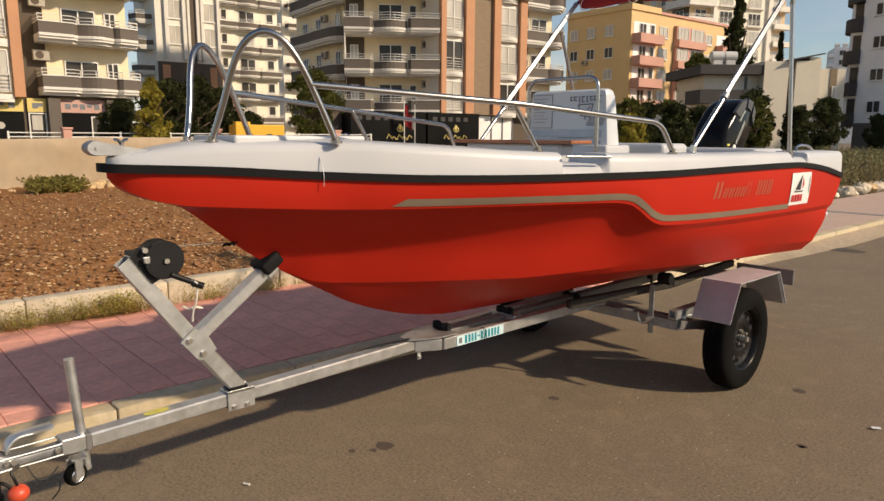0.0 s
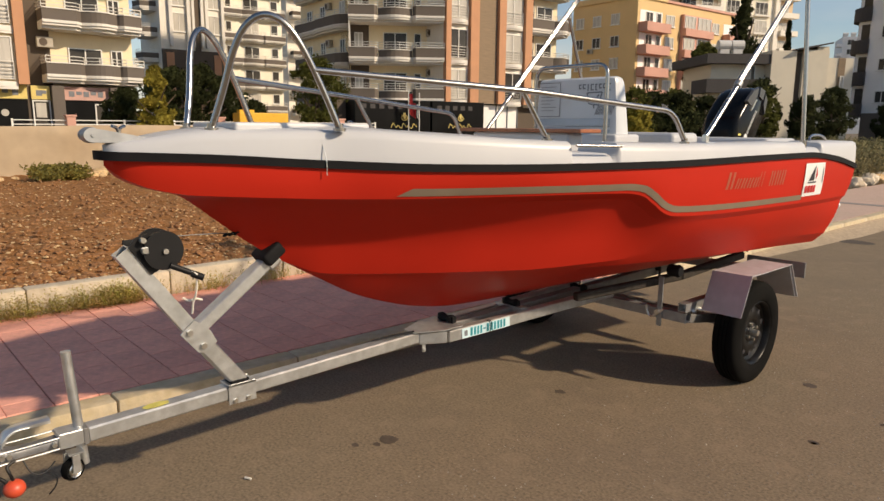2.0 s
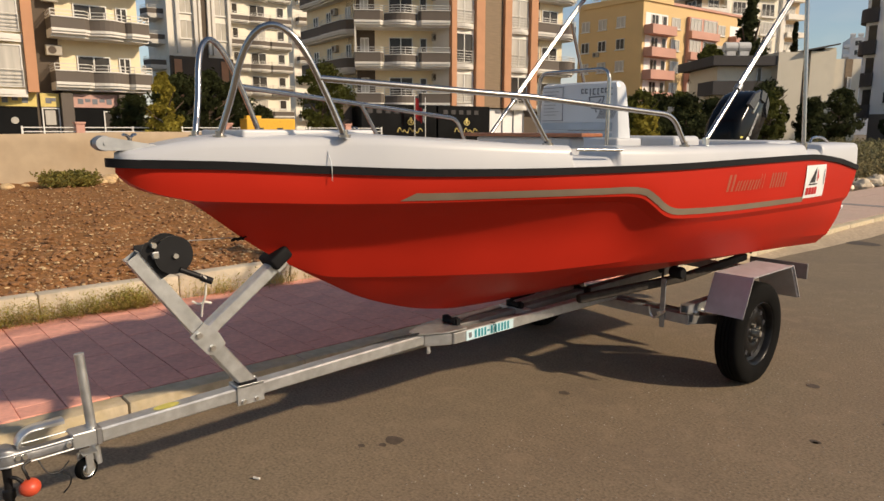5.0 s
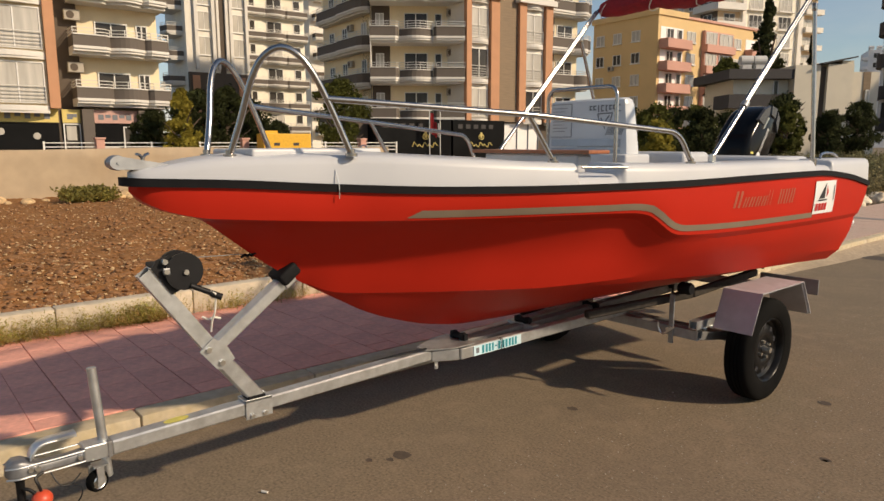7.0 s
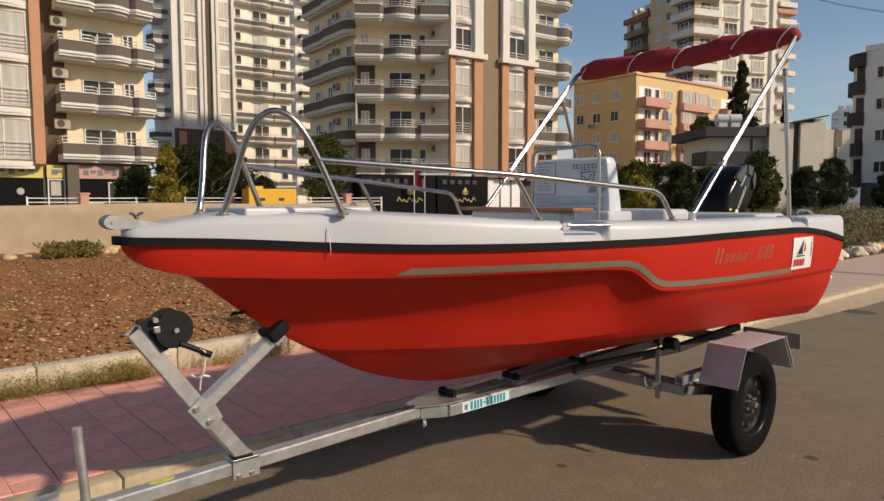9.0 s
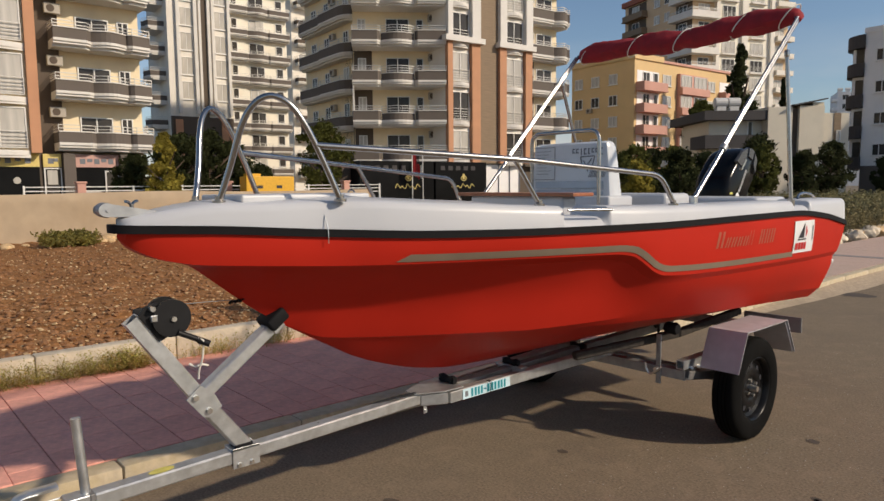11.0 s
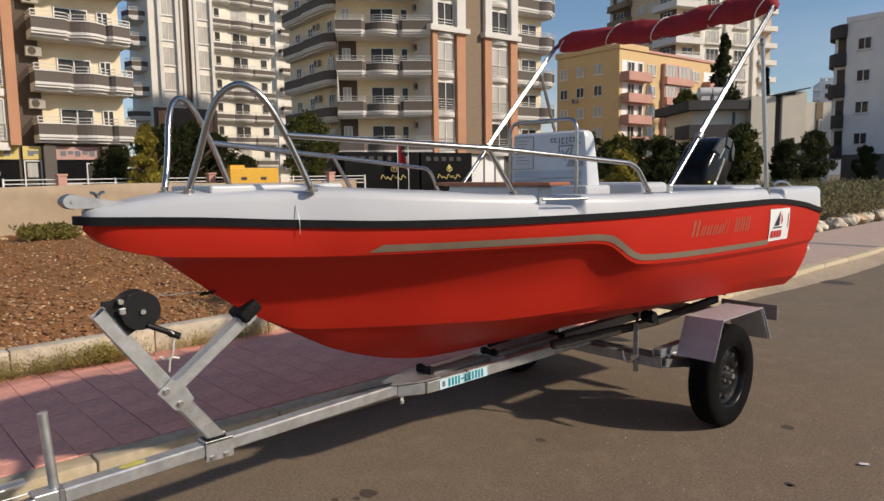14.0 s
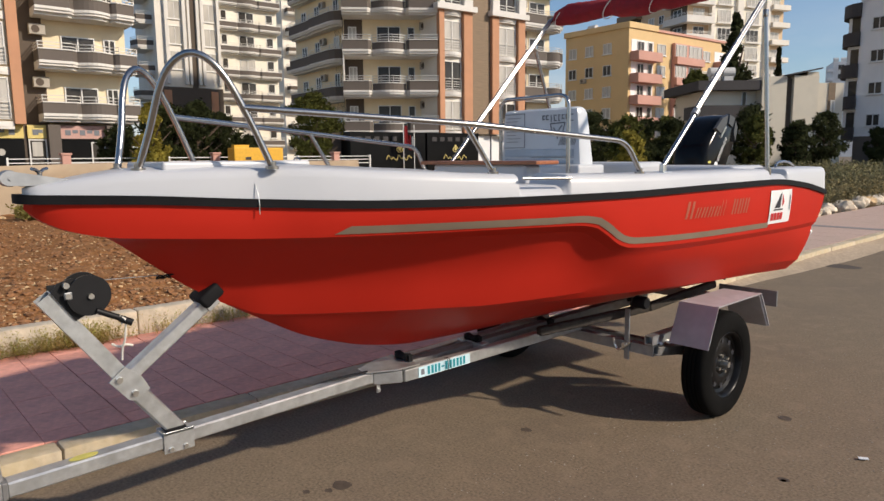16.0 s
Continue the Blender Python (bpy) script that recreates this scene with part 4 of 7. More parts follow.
lab.matrix_basis = Matrix.Translation((0, 0.12, 0.4442)) @ Matrix.Rotation(radians(1.66), 4, "X") @ Matrix.Diagonal((0.75, 1.6, 0.4, 1)) @ Matrix.Translation((0, -0.12, -0.445))
bm = BM()
box(bm, -0.036, -0.135, 0.380, 0.036, -0.118, 0.440, 0.003)
part("drawbar_collar", bm, "galv_dark", trailer)
for sgn in (1, -1):
    bm = BM()
    pts = [(sgn * 0.015, 1.37, 0.447), (sgn * 0.085, 1.49, 0.449), (sgn * 0.125, 2.82, 0.473)]
    beam(bm, pts[0], pts[1], 0.05, 0.057, 0.004)
    beam(bm, pts[1], pts[2], 0.05, 0.057, 0.004)
    part("chassis_beam", bm, "galv", trailer, "galvanised side beam of the chassis")
bm = BM()
v = [bm.verts.new(p) for p in ((-0.035, 1.32, 0.4835), (0.035, 1.32, 0.4835), (0.10, 1.46, 0.4835), (0.11, 1.58, 0.4865), (-0.11, 1.58, 0.4865), (-0.10, 1.46, 0.4835))]
f = bm.faces.new(v)
ex = bmesh.ops.extrude_face_region(bm, geom=[f])
bmesh.ops.translate(bm, verts=[e for e in ex["geom"] if isinstance(e, bmesh.types.BMVert)], vec=(0, 0, 0.006))
part("gusset_plate", bm, "galv", trailer)
# pale blue label on the near chassis beam
d0, d1 = Vector((0.085, 1.49, 0.449)), Vector((0.125, 2.82, 0.473))
m = along(d0, d1)
bm = BM()
box(bm, 0.0265, -0.026, 0.08, 0.0285, 0.026, 0.415, 0, m=m)
plate = part("maker_label", bm, "label_blue", trailer, "pale blue label with teal letter bars")
side = m.to_3x3() @ Vector((1, 0, 0))
if side.x < 0:
    plate.matrix_basis = Matrix.Translation(side * -0.055)
bm = BM()
s0 = 0.0285 if side.x > 0 else -0.0285
zz = 0.135
for wd in (0.04, 0.036, 0.018, 0.046, 0.04, 0.038):
    hh = 0.021 if wd > 0.02 else 0.004
    for k in ((0, 0.36), (0.60, 0.96)) if wd > 0.02 else ((0, 1.0),):
        box(bm, s0 - 0.001, -hh, zz + wd * k[0], s0 + 0.001, hh, zz + wd * k[1], 0, m=m)
    zz += wd + 0.006
part("letter_bars", bm, "ink_teal", plate)
plate.children[0].matrix_basis = plate.matrix_basis.inverted()
bm = BM()
box(bm, s0 - 0.001, -0.014, 0.095, s0 + 0.001, 0.014, 0.115, 0, m=m)
tie = BM()
for k in (0.0, 0.012):
    tube(tie, smoothed([(0.118, 1.735 + k, 0.492), (0.140, 1.737 + k, 0.486), (0.139, 1.742 + k, 0.452), (0.135, 1.748 + k * 2, 0.428)], 5), 0.002, 6)
part("cable_tie", tie, "black", trailer, "black cable tie over the label")
em = part("label_emblem", bm, "print_grey", plate)
em.matrix_basis = plate.matrix_basis.inverted()
bm = BM()
box(bm, 0.034, 1.375, 0.378, 0.040, 1.395, 0.487, 0.001)
cyl(bm, (0.038, 1.385, 0.392), (0.046, 1.385, 0.392), 0.008, 10)
part("pin_clip", bm, "galv", trailer)
# cross members and axle
for y, z, w, nm in ((2.05, 0.47, 0.19, "cross_member"), (2.83, 0.413, 1.27, "front_cross_tube"), (3.74, 0.56, 1.5, "rear_cross_member")):
    bm = BM()
    beam(bm, (-w / 2, y, z), (w / 2, y, z), 0.055, 0.055, 0.003, wall=0.005)
    # wide tubes take a darker galvanised colour to show the boat's shade
    part(nm, bm, "galv_mid" if w > 1 else "galv", trailer)
bm = BM()
beam(bm, (-0.74, 3.215, 0.33), (0.74, 3.215, 0.33), 0.05, 0.05)
# hull shade is put into the dark colour of the axle
part("axle", bm, "galv_dark", trailer, "steel axle darkened for the shade under the boat")
for sgn in (1, -1):
    bm = BM()
    beam(bm, (sgn * 0.62, 2.78, 0.478), (sgn * 0.62, 3.26, 0.478), 0.05, 0.05, 0.003, wall=0.005)
    part("suspension_arm", bm, "galv", trailer)
    bm = BM()
    beam(bm, (sgn * 0.61, 2.87, 0.40), (sgn * 0.64, 3.215, 0.35), 0.04, 0.05, 0.003)
    # darkened in colour for the shade it sits in
    part("trailing_link", bm, "galv_dark", trailer, "steel trailing link darkened for the shade under the boat")
    for x0, y in ((0.645, 2.86), (0.645, 2.93), (0.645, 2.99)):
        bm = BM()
        cyl(bm, (sgn * x0, y, 0.45), (sgn * (x0 + 0.018), y, 0.45), 0.011, 8)
        part("bolt", bm, "bolt", trailer)
    bm = BM()
    box(bm, sgn * 0.475 - 0.015, 2.79, 0.34, sgn * 0.475 + 0.015, 2.80, 0.63, 0.002)
    upright = part("bunk_upright", bm, "galv_mid", trailer, smooth=False)
    bm = BM()
    tube(bm, smoothed([(sgn * 0.505, 2.775, 0.445), (sgn * 0.470, 2.77, 0.415), (sgn * 0.44, 2.765, 0.395), (sgn * 0.415, 2.765, 0.42), (sgn * 0.408, 2.765, 0.46)], 5), 0.0065, 8)
    cyl(bm, (sgn * 0.475, 2.755, 0.43), (sgn * 0.475, 2.79, 0.43), 0.012, 8)
    part("hook", bm, "bolt", upright, "bright zinc hook", smooth=True)
    bm = BM()
    beam(bm, (sgn * 0.245, 2.30, 0.545), (sgn * 0.475, 3.0, 0.605), 0.045, 0.045, 0.006)
    beam(bm, (sgn * 0.475, 3.0, 0.605), (sgn * 0.49, 3.76, 0.644), 0.045, 0.045, 0.006)
    # plain beams; their darkness is shade painted as colour
    part("bunk_board", bm, "bunk", trailer, "bunk board coloured dark for the shade under the hull")
    bm = BM()
    lathe(bm, [(0, -0.038), (0.03, -0.038), (0.037, -0.022), (0.033, 0), (0.037, 0.022), (0.03, 0.038), (0, 0.038)], pose(sgn * 0.53, 2.84, 0.668, 0, 90, 0), 18)
    part("bunk_roller", bm, "rubber", trailer, smooth=True)
    bm = BM()
    box(bm, sgn * 0.52, 3.775, 0.550, sgn * 0.885, 3.79, 0.648, 0.003)
    part("light_board", bm, "galv_dark", trailer)
for y, z in ((1.57, 0.508), (2.05, 0.510), (2.66, 0.50), (3.5, 0.52)):
    bm = BM()
    lathe(bm, [(0, -0.045), (0.020, -0.045), (0.025, -0.035), (0.015, 0), (0.025, 0.035), (0.020, 0.045), (0, 0.045)], pose(0, y, z, 0, 90, 0), 16)
    box(bm, -0.056, y - 0.012, z - 0.075, -0.050, y + 0.012, z + 0.018)
    box(bm, 0.050, y - 0.012, z - 0.075, 0.056, y + 0.012, z + 0.018)
    part("keel_roller", bm, "rubber", trailer, "black rubber keel roller", smooth=True)
bm = BM()
beam(bm, (0, 1.45, 0.452), (0, 3.74, 0.50), 0.06, 0.06)
# the beam's dark colour holds the shade below the keel
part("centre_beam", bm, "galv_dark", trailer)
# folded-plate mudguards
for sgn in (1, -1):
    bm = BM()
    line = [(2.876, 0.462), (2.974, 0.678), (3.495, 0.678), (3.626, 0.465)]
    n_in = [(2.889, 0.460), (2.982, 0.668), (3.487, 0.668), (3.614, 0.462)]
    o = [[bm.verts.new((sgn * x, y, z)) for x in (0.685, 0.90)] for y, z in line]
    i = [[bm.verts.new((sgn * x, y, z)) for x in (0.685, 0.90)] for y, z in n_in]
    for a in range(3):
        bm.faces.new((o[a][0], o[a][1], o[a + 1][1], o[a + 1][0]))
        bm.faces.new((i[a][0], i[a + 1][0], i[a + 1][1], i[a][1]))
        bm.faces.new((o[a][1], i[a][1], i[a + 1][1], o[a + 1][1]))
        bm.faces.new((o[a][0], o[a + 1][0], i[a + 1][0], i[a][0]))
    bm.faces.new((o[0][0], i[0][0], i[0][1], o[0][1])), bm.faces.new((o[3][0], o[3][1], i[3][1], i[3][0]))
    guard = part("mudguard", bm, "sheet", trailer, "folded sheet-metal mudguard")
    bm = BM()
    lip = [(sgn * 0.903, y, z) for y, z in line]
    for p, q in zip(lip, lip[1:]):
        beam(bm, p, q, 0.004, 0.016, 0, up=(1, 0, 0))
    part("guard_lip", bm, "sheet", guard)
# wheels
for sgn in (1, -1):
    hub = Matrix.Translation((sgn * 0.797, 3.218, 0.302)) @ pose(0, 0, 0, 0, 90 * sgn, 0) @ Matrix.Diagonal((1, 1, 0.8, 1))
    wheel = part("wheel", lathe(BM(), [(0.188, -0.078), (0.200, -0.086), (0.235, -0.092), (0.270, -0.088), (0.290, -0.078), (0.299, -0.064), (0.302, -0.045), (0.302, -0.032), (0.296, -0.030), (0.296, -0.024), (0.302, -0.022), (0.302, -0.004), (0.296, -0.002), (0.296, 0.004), (0.302, 0.006), (0.302, 0.022), (0.296, 0.024), (0.296, 0.030), (0.302, 0.032), (0.302, 0.045), (0.299, 0.064), (0.290, 0.078), (0.270, 0.088), (0.235, 0.092), (0.200, 0.086), (0.188, 0.078), (0.178, 0.06), (0.178, -0.06), (0.188, -0.078)], hub, 48), "tyre", trailer, "black road tyre on a steel rim", smooth=True)
    bm = BM()
    lathe(bm, [(0.19, 0.074), (0.185, 0.078), (0.176, 0.070), (0.168, 0.035), (0.150, 0.022), (0.135, 0.030), (0.105, 0.042), (0.075, 0.040), (0.062, 0.030), (0.045, 0.034), (0, 0.034)], hub, 40)
    lathe(bm, [(0.178, -0.06), (0.16, -0.06), (0.15, 0.0), (0.0, 0.0)], hub, 32)
    part("rim", bm, "rim", wheel, "dark steel rim", smooth=True)
    # black discs on the rim paint the darkness of its openings
    for k in range(10):
        bm = BM()
        a = k * math.pi / 5
        c = Vector((0.128 * math.cos(a), 0.128 * math.sin(a), 0.033))
        cyl(bm, hub @ (c - Vector((0, 0, 0.006))), hub @ (c + Vector((0, 0, 0.004))), 0.017, 10)
        part("rim_hole", bm, "ink_black", wheel)
    bm = BM()
    cyl(bm, hub @ Vector((0, 0, 0.03)), hub @ Vector((0, 0, 0.088)), 0.022, 16, 0.017)
    for k in range(4):
        a = k * math.pi / 2 + 0.4
        c = Vector((0.052 * math.cos(a), 0.052 * math.sin(a), 0.03))
        cyl(bm, hub @ c, hub @ (c + Vector((0, 0, 0.024))), 0.010, 6)
    part("hub", bm, "bolt", wheel, "bright hub cap and wheel nuts", smooth=True)

# winch post
bm = BM()
beam(bm, (0, 0.448, 0.455), (0, 0.30, 0.655), 0.062, 0.062, 0.006, up=(1, 0, 0))
beam(bm, (0, 0.32, 0.628), (0, 0.036, 1.030), 0.055, 0.055, 0.005, up=(1, 0, 0), wall=0.004)
part("winch_post", bm, "galv", trailer, "slanting galvanised winch post")
bm = BM()
beam(bm, (0, 0.285, 0.70), (0, 0.600, 0.935), 0.050, 0.055, 0.005, up=(1, 0, 0))
part("bow_stop_arm", bm, "galv", trailer)
bm = BM()
v = [bm.verts.new((0.033, y, z)) for y, z in ((0.212, 0.702), (0.268, 0.748), (0.325, 0.70), (0.350, 0.650), (0.300, 0.615), (0.275, 0.622))]
f = bm.faces.new(v)
ex = bmesh.ops.extrude_face_region(bm, geom=[f])
bmesh.ops.translate(bm, verts=[e for e in ex["geom"] if isinstance(e, bmesh.types.BMVert)], vec=(0.006, 0, 0))
joint = part("joint_plate", bm, "galv", trailer)
for y, z in ((0.245, 0.705), (0.295, 0.645)):
    bm = BM()
    cyl(bm, (0.037, y, z), (0.052, y, z), 0.012, 6)
    part("bolt", bm, "bolt", joint)
bm = BM()
box(bm, -0.036, 0.385, 0.386, 0.036, 0.47, 0.392, 0.001)
for x in (-0.040, 0.034):
    box(bm, x, 0.385, 0.380, x + 0.006, 0.50, 0.462, 0.001)
box(bm, -0.040, 0.385, 0.452, 0.040, 0.50, 0.459, 0.001)
saddle = part("post_saddle", bm, "galv", trailer, "clamp saddle holding the winch post")
for y in (0.41, 0.465):
    bm = BM()
    cyl(bm, (0.038, y, 0.395), (0.050, y, 0.395), 0.009, 6)
    part("bolt", bm, "bolt", saddle)
bm = BM()
box(bm, -0.03, 0.40, 0.459, 0.035, 0.475, 0.474, 0.004)
part("rubber_pad", bm, "rubber", trailer)
# bow stop with black rubber block
bm = BM()
box(bm, -0.058, -0.045, -0.032, 0.058, 0.05, 0.024, 0.012, 3, m=pose(0, 0.592, 0.962, 38, 0, 0))
part("bow_stop", bm, "rubber", trailer, "black rubber bow stop", smooth=True)
bm = BM()
box(bm, 0.026, -0.028, -0.03, 0.034, 0.028, 0.03, 0.004, 2, m=pose(0, 0.597, 0.935, 38, 0, 0))
cyl(bm, (0.03, 0.597, 0.935), (0.046, 0.597, 0.935), 0.009, 6)
part("stop_bracket", bm, "galv", trailer)
# winch
bm = BM()
for x in (-0.045, 0.040):
    cyl(bm, (x, 0.168, 1.025), (x + 0.014, 0.168, 1.025), 0.070, 32)
cyl(bm, (-0.045, 0.165, 1.025), (0.045, 0.165, 1.025), 0.045, 24)
box(bm, -0.05, 0.06, 0.955, -0.042, 0.20, 1.06, 0.004, m=pose(0, 0, 0))
v = [bm.verts.new((0.030, y, z)) for y, z in ((0.055, 1.045), (0.075, 1.075), (0.12, 1.088), (0.17, 1.06), (0.165, 0.96), (0.125, 0.94))]
f = bm.faces.new(v)
ex = bmesh.ops.extrude_face_region(bm, geom=[f])
bmesh.ops.translate(bm, verts=[e for e in ex["geom"] if isinstance(e, bmesh.types.BMVert)], vec=(0.006, 0, 0))
winch = part("winch", bm, "black", trailer, "black hand winch", smooth=True)
bm = BM()
tube(bm, [(0.055, 0.185, 0.97), (0.06, 0.235, 0.945), (0.07, 0.275, 0.925)], 0.011, 10)
cyl(bm, (0.068, 0.255, 0.933), (0.085, 0.292, 0.915), 0.013, 12)
part("winch_handle", bm, "black", winch, smooth=True)
for y, z in ((0.102, 1.032), (0.172, 1.022), (0.098, 1.068)):
    bm = BM()
    cyl(bm, (0.034, y, z), (0.064, y, z), 0.010, 8)
    part("winch_bolt", bm, "bolt", winch)
bm = BM()
box(bm, 0.0545, 0.090, 1.020, 0.058, 0.115, 1.045, 0.003)
part("ratchet_plate", bm, "galv_mid", winch)
bm = BM()
tube(bm, [(0, 0.20, 1.065), (0, 0.40, 1.058), (0, 0.515, 1.045)], 0.002, 6)
part("winch_cable", bm, "galv_dark", winch, "thin steel winch cable")
bm = BM()
for i in range(5):
    tube(bm, smoothed([(0.004, 0.41 + 0.022 * i, 1.048), (0.014, 0.42 + 0.022 * i, 1.057), (0.002, 0.435 + 0.022 * i, 1.052), (-0.01, 0.42 + 0.022 * i, 1.043), (0.004, 0.41 + 0.022 * i, 1.046)], 4), 0.003, 6)
part("bow_shackle", bm, "rubber", winch)
bm = BM()
tube(bm, smoothed([(0.075, 0.272, 0.92), (0.068, 0.268, 0.86), (0.05, 0.262, 0.82), (0.035, 0.262, 0.775)], 5), 0.004, 6)
tube(bm, smoothed([(0.02, 0.235, 0.835), (0.035, 0.255, 0.825), (0.04, 0.275, 0.83), (0.04, 0.30, 0.822)], 5), 0.0045, 6)
tube(bm, smoothed([(0.06, 0.248, 0.945), (0.085, 0.268, 0.93), (0.06, 0.262, 0.912)], 5), 0.004, 6)
part("tie_rope", bm, "cord", winch, "short frayed white rope")
# jockey wheel and coupling
bm = BM()
tube(bm, [(0.0, -0.132, 0.30), (0.0, -0.160, 0.712)], 0.0165, 16)
part("jockey_tube", bm, "galv", trailer, "galvanised jockey wheel tube", smooth=True)
bm = BM()
hub = pose(0.045, -0.180, 0.312, 0, 90, 25)
lathe(bm, [(0.026, -0.016), (0.034, -0.016), (0.038, -0.008), (0.038, 0.008), (0.034, 0.016), (0.026, 0.016)], hub, 28)
jw = part("jockey_wheel", bm, "tyre", trailer, "small retracted jockey wheel", smooth=True)
bm = BM()
lathe(bm, [(0.0275, 0.014), (0.024, 0.012), (0.020, 0.016), (0.010, 0.014), (0.008, 0.020), (0.0, 0.021)], hub, 24)
lathe(bm, [(0.0275, -0.014), (0.024, -0.008), (0.0, -0.01)], hub, 24)
part("wheel_disc", bm, "bolt", jw, "pale grey wheel disc", smooth=True)
bm = BM()
box(bm, -0.024, -0.024, 0, 0.024, 0.024, 0.005, 0, m=pose(0.03, -0.165, 0.362))
for x in (-0.024, 0.019):
    box(bm, x, -0.014, -0.060, x + 0.005, 0.014, 0.003, 0, m=pose(0.045, -0.180, 0.364, 0, 0, 25))
part("fork", bm, "galv", jw)
bm = BM()
box(bm, -0.036, -0.212, 0.384, 0.036, -0.134, 0.441, 0.005)
part("coupling_socket", bm, "galv", trailer, "square steel socket of the coupling")
bm = BM()
prof = [(-0.21, 0.028, 0.390, 0.424), (-0.27, 0.026, 0.392, 0.420), (-0.33, 0.026, 0.392, 0.420), (-0.365, 0.031, 0.392, 0.432), (-0.395, 0.037, 0.392, 0.448), (-0.42, 0.036, 0.392, 0.450), (-0.438, 0.026, 0.394, 0.440), (-0.446, 0.012, 0.398, 0.425)]
rows = []
for y, w, z0, z1 in prof:
    rows.append([(-w, y, z0), (-w, y, z1 - 0.010), (-w * 0.86, y, z1 - 0.003), (-w * 0.5, y, z1), (w * 0.5, y, z1), (w * 0.86, y, z1 - 0.003), (w, y, z1 - 0.010), (w, y, z0)])
V = loft(bm, rows)
bm.faces.new(V[-1])
coupling = part("coupling", bm, "cast", trailer, "pressed steel ball coupling", smooth=True)
for z0, w0, w1 in ((0.428, 0.030, 0.037), (0.391, 0.030, 0.040)):
    for sgn in (1, -1):
        bm = BM()
        tube(bm, smoothed([(sgn * w1, -0.21, z0 + 0.002), (sgn * w1, -0.30, z0), (sgn * w1, -0.36, z0), (sgn * (w1 + 0.002), -0.41, z0), (sgn * 0.026, -0.445, z0)], 5), 0.0035, 8)
        part("flange", bm, "galv", coupling, smooth=True)
bm = BM()
for k in (0, 1):
    x = 0.028 - 0.05 * k
    tube(bm, smoothed([(x, -0.372, 0.440), (x, -0.362, 0.466), (x, -0.335, 0.486), (x, -0.29, 0.488)], 5), 0.004, 8)
tube(bm, smoothed([(0.0, -0.368, 0.446), (0.0, -0.355, 0.472), (0.0, -0.325, 0.487), (0.0, -0.28, 0.489), (0.0, -0.228, 0.490)], 6), 0, section=[(-0.024, -0.006), (0.024, -0.006), (0.024, 0.004), (0.018, 0.008), (-0.018, 0.008), (-0.024, 0.004)])
part("coupling_lever", bm, "galv", coupling, "folded steel coupling lever", smooth=True)
for y, z in ((-0.225, 0.41), (-0.355, 0.41), (-0.375, 0.412)):
    bm = BM()
    cyl(bm, (0.026, y, z), (0.045, y, z), 0.008, 8)
    part("coupling_bolt", bm, "bolt", coupling)
# tow ball stand under the coupling, plug and leads
stand = thing("coupling_stand", "black steel ball stand under the trailer coupling", "stand")
bm = BM()
lathe(bm, [(0, 0.425), (0.02, 0.42), (0.025, 0.40), (0.02, 0.375), (0.014, 0.365), (0.013, 0.30), (0.02, 0.295), (0.02, 0.27), (0.014, 0.26), (0.014, 0.02), (0.1, 0.015), (0.1, 0.0), (0, 0.0)], pose(0, -0.405, 0), 24)
part("ball_post", bm, "black", stand, smooth=True)
bm = BM()
tube(bm, smoothed([(0.03, -0.40, 0.35), (0.04, -0.385, 0.345), (0.045, -0.37, 0.325), (0.045, -0.365, 0.29)], 6), 0.006, 10)
part("hook", bm, "black", stand, smooth=True)
plug = thing("trailer_plug", "red trailer light plug hanging on black leads", "plug")
bm = BM()
bmesh.ops.create_uvsphere(bm, u_segments=20, v_segments=12, radius=0.033)
for v in bm.verts:
    v.co.z *= 0.9
    v.co += Vector((0.05, -0.352, 0.306))
part("plug_body", bm, "plug_red", plug, smooth=True)
bm = BM()
tube(bm, smoothed([(0.05, -0.352, 0.33), (0.058, -0.36, 0.36), (0.05, -0.365, 0.385), (0.04, -0.34, 0.395)], 6), 0.005, 6)
tube(bm, smoothed([(0.04, -0.32, 0.39), (0.06, -0.30, 0.345), (0.06, -0.265, 0.335), (0.05, -0.23, 0.36)], 6), 0.0025, 6)
tube(bm, smoothed([(0.06, -0.265, 0.335), (0.07, -0.235, 0.315), (0.075, -0.24, 0.285), (0.07, -0.26, 0.26)], 6), 0.0025, 6)
part("lead", bm, "black", plug, "black electric leads", smooth=True)
bm = BM()
tube(bm, smoothed([(0.03, 1.33, 0.49), (-0.02, 1.15, 0.475), (-0.06, 0.95, 0.44), (-0.05, 0.85, 0.43), (0.0, 0.8, 0.46)], 8), 0.006, 6)
part("lead", bm, "black", plug, smooth=True)

# ---- buildings: local x out of the main facade, y along it, z up ----
LEFT = Matrix.Rotation(radians(-90), 4, "Z")
cache = {}


def slab_of(bm, outline, z0, z1, grow=0.0):
    """The floor plate inside an outline of (along, out) points."""
    pts = [(o + grow if 0 < i < len(outline) - 1 else o, a) for i, (a, o) in enumerate(outline)]
    lo = [bm.verts.new((x, y, z0)) for x, y in pts]
    hi = [bm.verts.new((x, y, z1)) for x, y in pts]
    bm.faces.new(lo[::-1]), bm.faces.new(hi)
    n = len(pts)
    for i in range(n):
        bm.faces.new((lo[i], lo[(i + 1) % n], hi[(i + 1) % n], hi[i]))


def band_of(bm, outline, z0, z1, thick, grow=0.0):
    """An upright band that follows the outline."""
    o = [(x + grow, y) for y, x in outline]
    i = [(x + grow - thick, y + (thick if k == 0 else -thick if k == len(outline) - 1 else 0)) for k, (y, x) in enumerate(outline)]
    rows = [[(*p, z0) for p in o], [(*p, z1) for p in o], [(*p, z1) for p in i], [(*p, z0) for p in i], [(*p, z0) for p in o]]
    loft(bm, rows)


